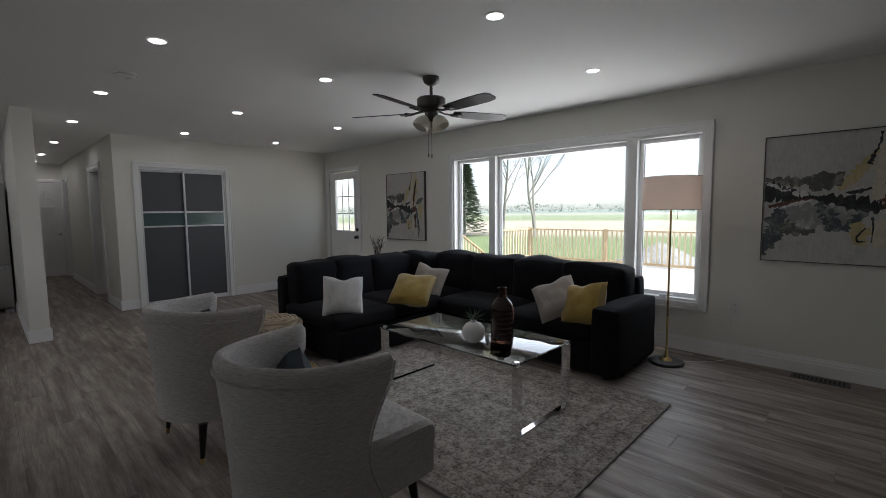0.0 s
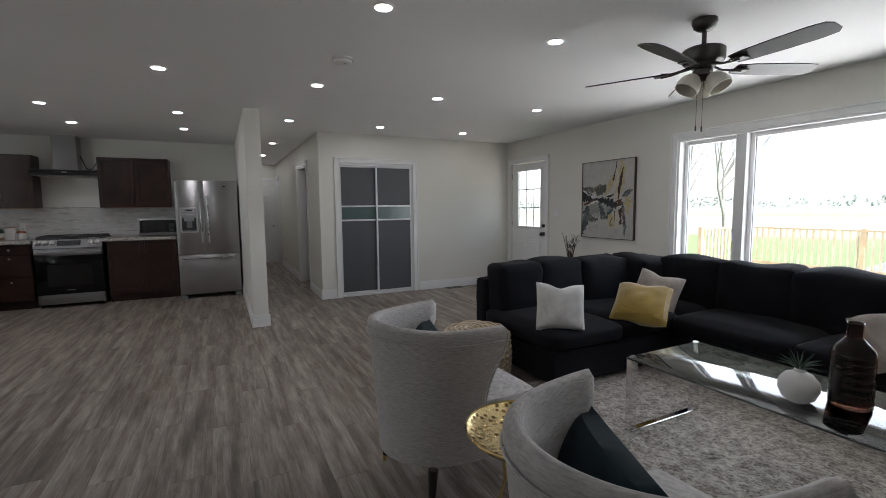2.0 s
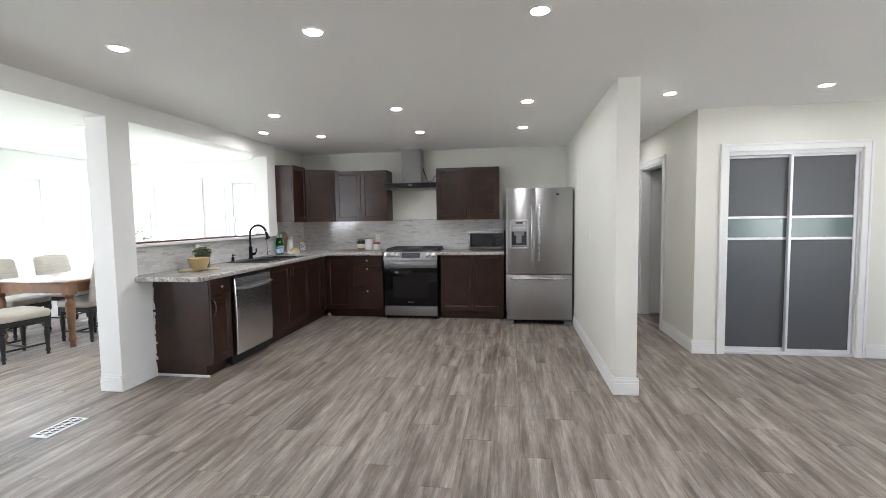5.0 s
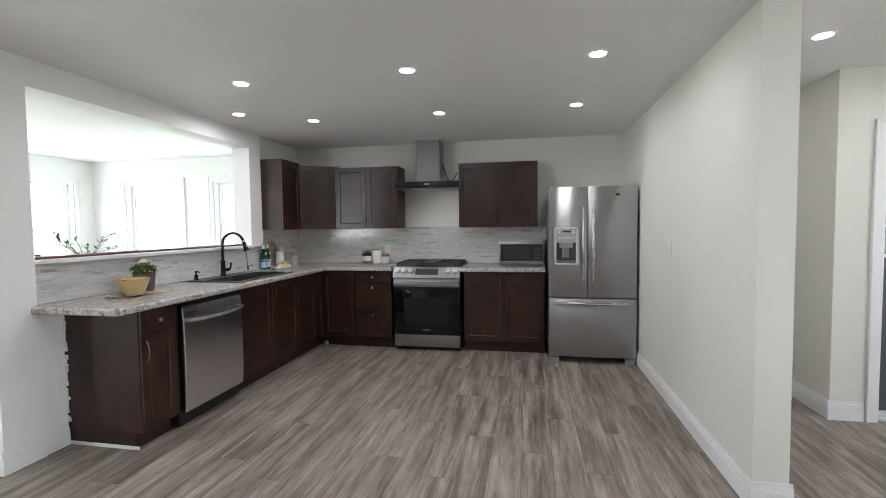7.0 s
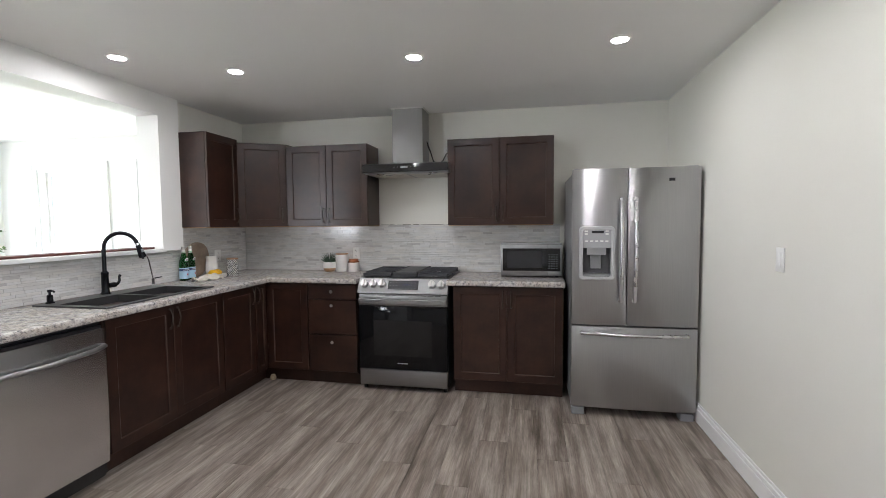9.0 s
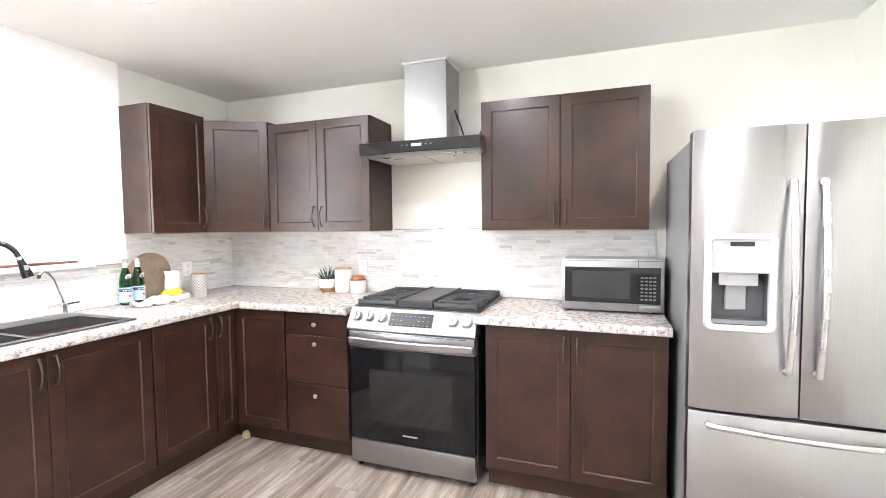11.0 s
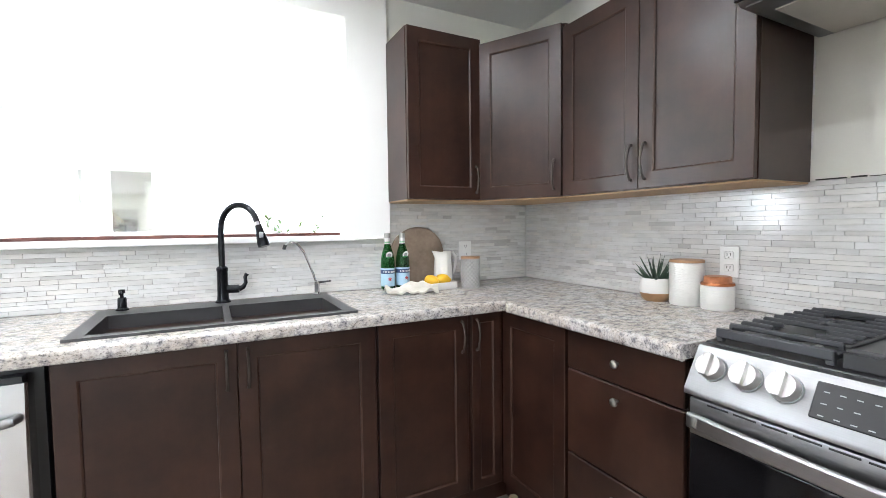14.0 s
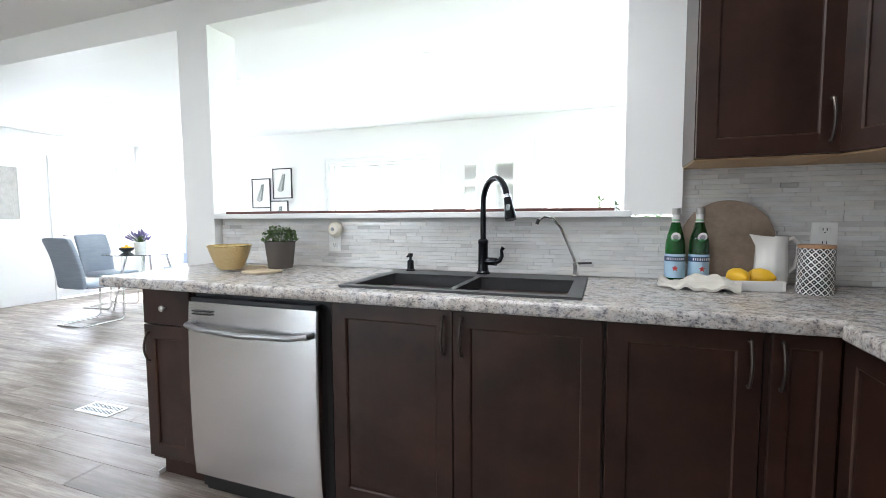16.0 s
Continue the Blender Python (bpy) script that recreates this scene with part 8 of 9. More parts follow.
bm = box(nb(), -0.02, 0.02, -0.012, 0.0, -0.035, 0.035, 0.004)
solid("door_sensor", bm, M_PLASTIC, "small white alarm sensor on the wall by the door", "sensor", pose(-7.04, NORTH - 0.0005, 2.16))


# ---- sunroom ----
M_GREYCH = weave("blue_grey_leatherette", (0.30, 0.34, 0.39), (0.24, 0.28, 0.33), 200, 0.08, 0.6, 0.1)


def cantilever_chair(m):
    c = thing("dining_chair", m, "blue-grey padded dining chair on a chrome cantilever frame", "chair", "grey chairs round the glass table")
    bm = nb()
    stuffed(bm, -0.21, 0.21, -0.20, 0.24, 0.42, 0.49, r=0.03, swell=0.01)
    part("seat", bm, M_GREYCH, c)
    bm = nb()
    stuffed(bm, -0.21, 0.21, -0.03, 0.03, 0.0, 0.56, r=0.025, swell=0.008)
    for v in bm.verts:
        s = max(0.0, v.co.z / 0.56)
        v.co.y += -0.22 - 0.13 * s ** 1.8
        v.co.z += 0.43
    part("backrest", bm, M_GREYCH, c)
    for s in (-1, 1):
        part("leg", tube(nb(), [(s * 0.19, -0.18, 0.43), (s * 0.19, 0.16, 0.43), (s * 0.195, 0.21, 0.40), (s * 0.20, 0.20, 0.05), (s * 0.20, 0.16, 0.014), (s * 0.20, -0.26, 0.014)], 0.011, 10), M_CHROME, c, "chrome tube leg")
    part("crossbar", tube(nb(), [(-0.20, -0.26, 0.014), (0, -0.262, 0.014), (0.20, -0.26, 0.014)], 0.011, 10), M_CHROME, c)
    return c


ch = cantilever_chair(pose(-2.27, -5.06, 0, 0, 0, 182))
copy_thing(ch, pose(-1.50, -5.78, 0, 0, 0, 96))
copy_thing(ch, pose(-2.64, -6.12, 0, 0, 0, -82))
copy_thing(ch, pose(-1.75, -6.72, 0, 0, 0, 15))
gt = thing("glass_dining_table", pose(-2.08, -5.86, 0), "round glass dining table on chrome legs", "table")
part("tabletop", lathe(nb(), [(0, 0.738), (0.48, 0.738), (0.486, 0.743), (0.48, 0.748), (0, 0.748)], 56), M_TABLEGLASS, gt, "clear glass top").visible_shadow = False
for k in range(4):
    a = radians(45 + 90 * k)
    part("leg", tube(nb(), [(0.40 * math.cos(a), 0.40 * math.sin(a), 0.0), (0.22 * math.cos(a), 0.22 * math.sin(a), 0.737)], 0.014, 10), M_CHROME, gt, "slanted chrome leg")
part("ring", tube(nb(), [(0.31 * math.cos(2 * math.pi * k / 32), 0.31 * math.sin(2 * math.pi * k / 32), 0.36) for k in range(32)], 0.008, 8, closed=True), M_CHROME, gt)
lv = thing("potted_flowers", pose(-1.80, -5.98, 0.748), "purple flowers in a white pot on the glass table", "potted plant")
part("pot", lathe(nb(), [(0, 0.002), (0.06, 0.0), (0.078, 0.12), (0.074, 0.13), (0.068, 0.12), (0, 0.11)], 28), M_PORC, lv)
bm, bm2 = nb(), nb()
for k in range(46):
    a, e_ = rng.uniform(0, 6.28), rng.uniform(0.4, 1.4)
    d = Vector((math.cos(a) * math.cos(e_), math.sin(a) * math.cos(e_), math.sin(e_)))
    p, q = Vector((0, 0, 0.11)), Vector((0, 0, 0.11)) + d * rng.uniform(0.12, 0.2)
    leaf_blade(bm, p, q, 0.012, seg=3)
    tube(bm2, [p.lerp(q, 0.7), p.lerp(q, 0.95), p.lerp(q, 1.1)], [0.005, 0.009, 0.002], 6)
part("leaves", bm, M_LEAF, lv)
part("blossoms", bm2, surface("lavender_bloom", (0.16, 0.13, 0.26), 0.8, vary=0.3, scale=(40, 40, 40)), lv, "purple blossoms")
bw = thing("black_bowl", pose(-1.76, -5.82, 0.748), "black bowl heaped with yellow fruit", "bowl")
part("body", lathe(nb(), [(0, 0.0), (0.045, 0.0), (0.085, 0.035), (0.09, 0.06), (0.086, 0.06), (0.08, 0.037), (0.04, 0.006), (0, 0.005)], 28), M_BLACK, bw)
bm = nb()
for k in range(7):
    lathe(bm, [(0, -0.026), (0.018, -0.018), (0.025, 0), (0.018, 0.018), (0, 0.026)], 12, at=(0.04 * math.cos(k) * (k > 0), 0.04 * math.sin(k) * (k > 0), 0.055 + 0.02 * (k == 0)))
part("fruit", bm, M_LEMON, bw, "yellow fruit")

M_TABLEWOOD = stained_wood("honey_brown_table_wood", (0.16, 0.075, 0.035), (0.27, 0.14, 0.07), 0.3, (3, 3, 20), 0.25)
M_DARKLEG = stained_wood("black_turned_wood", (0.012, 0.012, 0.014), (0.028, 0.026, 0.028), 0.35)
M_CREAM = weave("cream_dining_linen", (0.60, 0.55, 0.48), (0.48, 0.44, 0.38), 220)


def turned_leg(bm, x, y, h, r, n=14):
    lathe(bm, [(0, 0.0), (r * 0.55, 0.0), (r * 0.62, 0.03 * h), (r * 0.5, 0.07 * h), (r * 0.85, 0.12 * h), (r * 0.75, 0.15 * h), (r * 0.6, 0.2 * h), (r * 0.8, 0.45 * h), (r * 0.98, 0.68 * h), (r * 0.7, 0.76 * h), (r * 1.0, 0.8 * h), (r * 0.7, 0.83 * h)], n, at=(x, y, 0))
    box(bm, x - r, x + r, y - r, y + r, 0.83 * h, h, 0.004, 1)
    return bm


wt = thing("dining_table", pose(-7.45, -5.82, 0), "honey-brown wooden dining table with turned legs", "table")
part("tabletop", box(nb(), -0.92, 0.92, -0.55, 0.55, 0.735, 0.765, 0.008, 2), M_TABLEWOOD, wt)
bm = nb()
box(bm, -0.83, 0.83, -0.49, -0.465, 0.625, 0.735)
box(bm, -0.83, 0.83, 0.465, 0.49, 0.625, 0.735)
box(bm, -0.85, -0.825, -0.465, 0.465, 0.625, 0.735)
box(bm, 0.825, 0.85, -0.465, 0.465, 0.625, 0.735)
box(bm, -0.80, 0.80, 0.49, 0.495, 0.645, 0.715, 0.002, 1)
part("apron", bm, M_TABLEWOOD, wt)
for sx in (-1, 1):
    for sy in (-1, 1):
        part("leg", turned_leg(nb(), sx * 0.82, sy * 0.47, 0.735, 0.05, 18), M_TABLEWOOD, wt, "turned table leg")


def dining_chair(m):
    c = thing("upholstered_chair", m, "cream linen dining chair with black turned legs", "chair", "cream chairs round the wooden table")
    bm = nb()
    stuffed(bm, -0.24, 0.24, -0.20, 0.24, 0.41, 0.50, r=0.03, swell=0.018)
    part("seat", bm, M_CREAM, c)
    bm = nb()
    stuffed(bm, -0.235, 0.235, -0.035, 0.035, 0.0, 0.50, r=0.03, swell=0.015)
    for v in bm.verts:
        v.co.y += -0.225 - 0.10 * v.co.z / 0.5
        v.co.z += 0.47
    part("backrest", bm, M_CREAM, c)
    bm = nb()
    for s in (-1, 1):
        for k in range(11):
            z = 0.52 + k * 0.04
            cyl(bm, (s * 0.236, -0.225 - 0.10 * (z - 0.47) / 0.5, z), (s * 0.243, -0.225 - 0.10 * (z - 0.47) / 0.5, z), 0.007, 0.003, 8)
    part("nailheads", bm, M_PEWTER, c)
    part("seat_rail", box(nb(), -0.23, 0.23, -0.21, 0.23, 0.36, 0.415, 0.004, 1), M_DARKLEG, c)
    for x, y in ((-0.205, 0.20), (0.205, 0.20), (-0.205, -0.19), (0.205, -0.19)):
        part("leg", turned_leg(nb(), x, y, 0.37, 0.028), M_DARKLEG, c, "turned black leg")
    bm = nb()
    for x in (-0.205, 0.205):
        cyl(bm, (x, -0.19, 0.12), (x, 0.20, 0.12), 0.011, n=10)
    cyl(bm, (-0.205, 0.02, 0.12), (0.205, 0.02, 0.12), 0.011, n=10)
    part("stretcher", bm, M_DARKLEG, c)
    return c


dc = dining_chair(pose(-6.22, -5.62, 0, 0, 0, 80))
copy_thing(dc, pose(-7.05, -5.52, 0, 0, 0, 180))
copy_thing(dc, pose(-7.85, -5.50, 0, 0, 0, 180))
copy_thing(dc, pose(-7.00, -6.55, 0, 0, 0, 0))
copy_thing(dc, pose(-7.72, -6.55, 0, 0, 0, 0))
cs_ = thing("candlestick", pose(-7.35, -5.75, 0.765), "tall black turned candlestick on the dining table", "candlestick")
part("stem", lathe(nb(), [(0, 0.0), (0.055, 0.0), (0.05, 0.012), (0.02, 0.03), (0.012, 0.06), (0.018, 0.10), (0.011, 0.14), (0.010, 0.24), (0.017, 0.26), (0.011, 0.28), (0.012, 0.36), (0.028, 0.38), (0.03, 0.385), (0, 0.385)], 20), M_BLACK, cs_)
br = thing("leafy_branch_vase", pose(-8.05, -5.95, 0.765), "clear vase with leafy green branches on the dining table", "vase")
part("vase", lathe(nb(), [(0, 0.004), (0.05, 0.0), (0.065, 0.06), (0.05, 0.16), (0.03, 0.21), (0.036, 0.24), (0.032, 0.24), (0.026, 0.21), (0.045, 0.16), (0.06, 0.06), (0.046, 0.008), (0, 0.01)], 26), M_PORC, br)
bm, bm2 = nb(), nb()
for k in range(9):
    a = rng.uniform(0, 6.28)
    q = Vector((0.30 * math.cos(a), 0.30 * math.sin(a), rng.uniform(0.40, 0.62)))
    p = Vector((0, 0, 0.22))
    tube(bm2, [p, p.lerp(q, 0.5) + Vector((0, 0, 0.05)), q], [0.004, 0.003, 0.0015], 5)
    for j in range(14):
        s = rng.uniform(0.25, 1.05)
        b0 = p.lerp(q, s) + Vector((0, 0, 0.05 * math.sin(math.pi * min(1, s))))
        leaf_blade(bm, b0, b0 + Vector((rng.uniform(-1, 1), rng.uniform(-1, 1), rng.uniform(-0.4, 0.8))).normalized() * rng.uniform(0.04, 0.07), 0.03, seg=2)
part("leaves", bm, M_LEAF, br)
part("branches", bm2, surface("branch_bark", (0.12, 0.08, 0.05), 0.8), br)

# mirrors and prints on the far wall
M_MIRROR = surface("silvered_mirror", (0.88, 0.90, 0.89), 0.015, 1.0, vary=0.005, bumps=0)
for x0, x1 in ((-6.75, -6.39), (-6.28, -6.12)):
    mi = thing("wall_mirror", pose(x1, FAR_SOUTH + 0.001, 0.60, 0, 0, 180), "frameless upright wall mirror in the sunroom", "mirror", "sunroom mirrors")
    w = x1 - x0
    part("glass", box(nb(), 0, w, -0.012, -0.002, 0, 1.28, 0.002, 1), M_MIRROR, mi)
    part("backing", box(nb(), 0.004, w - 0.004, -0.002, 0.0005, 0.004, 1.276), M_BLACK, mi)
M_PAPER = surface("print_paper", (0.80, 0.80, 0.77), 0.7, vary=0.02)
M_FERN = surface("printed_fern_grey", (0.20, 0.22, 0.20), 0.8, vary=0.2)
for x1, z0, w, h in ((-2.68, 1.35, 0.35, 0.45), (-3.08, 1.49, 0.35, 0.45), (-3.02, 1.01, 0.33, 0.45)):
    fp = thing("framed_print", pose(x1, FAR_SOUTH + 0.001, z0, 0, 0, 180), "botanical fern print in a thin black frame", "picture", "three fern prints")
    part("paper", box(nb(), 0.01, w - 0.01, -0.012, -0.003, 0.01, h - 0.01), M_PAPER, fp, smooth=0)
    bm = nb()
    for a, b_, lo, hi in ((0, 0.014, 0, h), (w - 0.014, w, 0, h), (0.014, w - 0.014, 0, 0.014), (0.014, w - 0.014, h - 0.014, h)):
        box(bm, a, b_, -0.02, 0.0, lo, hi, 0.001, 1)
    part("frame", bm, M_BLACK, fp)
    bm = nb()
    for k in range(12):
        s = k / 12
        bx_, bz = w * (0.40 + 0.22 * s), h * (0.22 + 0.56 * s)
        for sg in (-1, 1):
            leaf_blade(bm, (bx_, -0.0135, bz), (bx_ + sg * 0.075 * (1 - s * 0.7), -0.0135, bz + 0.05), 0.018, Vector((0, 1, 0)), 2, 0)
    part("fern", bm, M_FERN, fp, "grey printed fern")
painting("painting", pose(EAST - 0.001, -4.55, 1.20, 0, 0, -90), 0.92, 0.72, "black and white abstract painting in the sunroom", M_PAPER, [(mat, [(0.15 + 0.8 * v_, 0.12 + 0.85 * u, 1.5 * t_) for u, v_, t_ in pts]) for mat, pts in STROKES[:12] if mat in (P_BLACK, P_SLATE, P_OLIVE, P_WASH)])


# ---- outdoors ----
def ground_material():
    """Lawn near the house, pale stubble and green fields farther out, with haze painted into the far tones."""
    m, n, l, b = material("lawn_and_fields")
    geo = n.new("ShaderNodeNewGeometry")
    ln = n.new("ShaderNodeVectorMath")
    ln.operation = "LENGTH"
    nz = n.new("ShaderNodeTexNoise")
    nz.inputs["Scale"].default_value, nz.inputs["Detail"].default_value = 0.06, 5
    l.new(geo.outputs["Position"], nz.inputs["Vector"])
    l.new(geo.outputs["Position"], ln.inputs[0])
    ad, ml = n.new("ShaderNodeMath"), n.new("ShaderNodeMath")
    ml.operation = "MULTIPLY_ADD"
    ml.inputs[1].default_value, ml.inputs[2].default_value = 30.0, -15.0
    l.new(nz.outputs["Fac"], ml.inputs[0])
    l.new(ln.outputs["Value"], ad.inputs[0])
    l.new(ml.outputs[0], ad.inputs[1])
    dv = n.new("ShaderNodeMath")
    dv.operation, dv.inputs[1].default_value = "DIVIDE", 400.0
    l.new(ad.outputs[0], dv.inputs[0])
    # field colours by distance; the far stops turn greyer to carry the haze
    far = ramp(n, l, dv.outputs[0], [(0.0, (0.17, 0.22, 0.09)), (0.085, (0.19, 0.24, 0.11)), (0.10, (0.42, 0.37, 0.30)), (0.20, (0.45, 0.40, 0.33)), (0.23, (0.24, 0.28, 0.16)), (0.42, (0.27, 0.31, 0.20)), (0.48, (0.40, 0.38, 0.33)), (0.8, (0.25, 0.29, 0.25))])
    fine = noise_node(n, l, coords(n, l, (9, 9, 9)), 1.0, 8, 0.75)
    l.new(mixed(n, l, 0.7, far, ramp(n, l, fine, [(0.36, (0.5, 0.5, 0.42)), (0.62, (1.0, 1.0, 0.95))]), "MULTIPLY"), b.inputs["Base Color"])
    b.inputs["Roughness"].default_value = 0.95
    bump(n, l, b, fine, 0.6, 0.05)
    return m


GZ = -0.75
bm = nb()
rings = [0, 6, 12, 20, 32, 50, 90, 160, 300, 700, 1600, 4000]
lathe(bm, [(r, 0.25 * noise.noise((r * 0.1, 1.0, 0)) * (r > 20) * (r < 200) if r else 0.0) for r in rings], 64, at=(-3, 0, GZ))
solid("ground", bm, ground_material(), "green lawn running out into farm fields paled with painted haze", "ground", kind="structure")
bm = nb()
box(bm, -12.6, 2.74, -3.78, 4.86, GZ - 0.2, -0.31)
box(bm, WEST - 0.14, EAST + 0.10, FAR_SOUTH - 0.14, -3.78, GZ - 0.2, -0.31)
structure("foundation", bm, surface("grey_concrete", (0.32, 0.31, 0.30), 0.9, vary=0.1), "grey concrete foundation under the house", "foundation")

M_CEDAR = stained_wood("fresh_cedar", (0.46, 0.34, 0.20), (0.64, 0.50, 0.33), 0.7, (3, 3, 26), 0.0)
M_BALUST = stained_wood("pale_cedar_baluster", (0.58, 0.48, 0.32), (0.74, 0.66, 0.48), 0.7, (3, 3, 26), 0.0)
M_DECKW = stained_wood("pale_deck_board", (0.52, 0.47, 0.40), (0.66, 0.60, 0.52), 0.75, (26, 3, 3), 0.0)
deck = thing("deck", pose(0, 0, -0.12), "wide pale wooden deck outside the window", "deck")
DX0, DX1, DY0, DY1 = -7.1, 6.0, 4.90, 11.68
part("joists", box(nb(), DX0 + 0.05, DX1 - 0.05, DY0, DY1 - 0.05, GZ + 0.12, -0.04), M_DECKW, deck, "skirted joist frame")
nbrd = int((DY1 - DY0) / 0.145)
bm = box(nb(), DX0, DX1, 0, 0.138, -0.038, 0.0, 0.004, 1)
me = to_mesh("board", bm, M_DECKW)
for k in range(nbrd):
    o = new("board", me)
    o.parent, o.location = deck, (0, DY0 + 0.145 * k, 0)


def baluster_run(p0, p1, z_top0, z_top1, parent, posts=()):
    """Top and bottom rail, balusters and posts between two points; heights of the top rail at the ends."""
    a, b_ = Vector(p0), Vector(p1)
    L = (b_ - a).length
    d = (b_ - a) / L
    ang = math.atan2(d.y, d.x)
    dz = (z_top1 - z_top0) / L
    for off, w, h in ((0.0, 0.07, 0.035), (-0.80, 0.04, 0.06)):
        bm = nb()
        vs = []
        for s, z in ((0, z_top0 + off), (L, z_top1 + off)):
            for yy, zz in ((-w, 0), (w, 0), (w, -h), (-w, -h)):
                vs.append(bm.verts.new((s, yy * 0.7, z + zz)))
        for q in ((0, 1, 2, 3), (7, 6, 5, 4), (0, 4, 5, 1), (1, 5, 6, 2), (2, 6, 7, 3), (3, 7, 4, 0)):
            bm.faces.new([vs[k] for k in q])
        bmesh.ops.transform(bm, matrix=pose(a.x, a.y, 0, 0, 0, math.degrees(ang)), verts=bm.verts)
        part("rail", bm, M_CEDAR, parent)
    me_ = to_mesh("baluster", box(nb(), -0.018, 0.018, -0.018, 0.018, -0.82, -0.03), M_BALUST, 0)
    n = int(L / 0.125)
    for k in range(1, n):
        s = L * k / n
        o = new("baluster", me_)
        o.parent = parent
        o.matrix_local = pose(a.x + d.x * s, a.y + d.y * s, z_top0 + dz * s, 0, 0, math.degrees(ang))
    for s in posts:
        z = z_top0 + dz * s
        o = part("post", box(nb(), -0.045, 0.045, -0.045, 0.045, z - 1.0, z + 0.03, 0.005, 1), M_CEDAR, parent)
        o.matrix_local = pose(a.x + d.x * s, a.y + d.y * s, 0)


rail = thing("deck_railing", pose(0, 0, 0), "fresh cedar deck railing with upright balusters", "railing")
baluster_run((-7.0, 11.58), (5.9, 11.58), 0.80, 0.80, rail, (0.0, 2.35, 4.7, 7.05, 9.4, 11.75))
baluster_run((-7.0, 11.50), (-7.0, 10.05), 0.80, 0.80, rail, (1.45,))
stair = thing("deck_stairs", pose(0, 0, 0), "cedar deck stairs with a sloping balustrade", "stairs")
baluster_run((-7.62, 8.85), (-7.62, 10.35), 0.90, 0.02, stair, (0.0, 1.5))
for k in range(4):
    part("step", box(nb(), -8.6, -7.15, 8.9 + 0.28 * k, 9.2 + 0.28 * k, -0.16 - 0.17 * k - 0.04, -0.16 - 0.17 * k, 0.004, 1), M_DECKW, stair)
part("stringer", prism(nb(), [(-7.18, 8.9), (-7.13, 8.9), (-7.13, 10.1), (-7.18, 10.1)], GZ, -0.18), M_DECKW, stair)
part("landing", box(nb(), -8.6, -7.12, 6.6, 8.9, -0.20, -0.12, 0.004, 1), M_DECKW, stair)
part("landing_post", box(nb(), -8.5, -8.4, 6.7, 6.8, GZ - 0.05, -0.2), M_DECKW, stair)

# gravel heap
bm = nb()
n = 36
vs = [bm.verts.new((0, 0, 0.95))]
rr = []
for j in range(1, 9):
    ring = []
    for k in range(n):
        a = 2 * math.pi * k / n
        r = 0.24 * j * (1 + 0.10 * noise.noise((math.cos(a) * 2, math.sin(a) * 2, 0.3)))
        z = 0.95 * (1 - j / 8) + 0.05 * noise.noise((math.cos(a) * j, math.sin(a) * j, 2))
        ring.append(bm.verts.new((r * math.cos(a), r * math.sin(a), z if j < 8 else -0.1)))
    rr.append(ring)
for k in range(n):
    bm.faces.new((vs[0], rr[0][k], rr[0][(k + 1) % n]))
    for a, b_ in zip(rr, rr[1:]):
        bm.faces.new((a[k], b_[k], b_[(k + 1) % n], a[(k + 1) % n]))
solid("gravel_heap", bm, surface("grey_gravel", (0.34, 0.33, 0.31), 0.95, vary=0.3, scale=(8, 8, 8), grain=(40, 40, 40), bumps=1.0, dist=0.03), "conical grey gravel heap on the lawn", "gravel heap", pose(-4.9, 16.5, GZ), kind="stuff")

M_BARK = surface("grey_bark", (0.30, 0.28, 0.25), 0.9, vary=0.25, scale=(4, 4, 1), grain=(30, 30, 8), bumps=0.6, dist=0.02)
M_SPRING = surface("young_leaf", (0.13, 0.17, 0.05), 0.6, vary=0.35, scale=(1.5, 1.5, 1.5))
M_SPRUCE = surface("spruce_needles", (0.075, 0.105, 0.055), 0.7, vary=0.35, scale=(2, 2, 2))


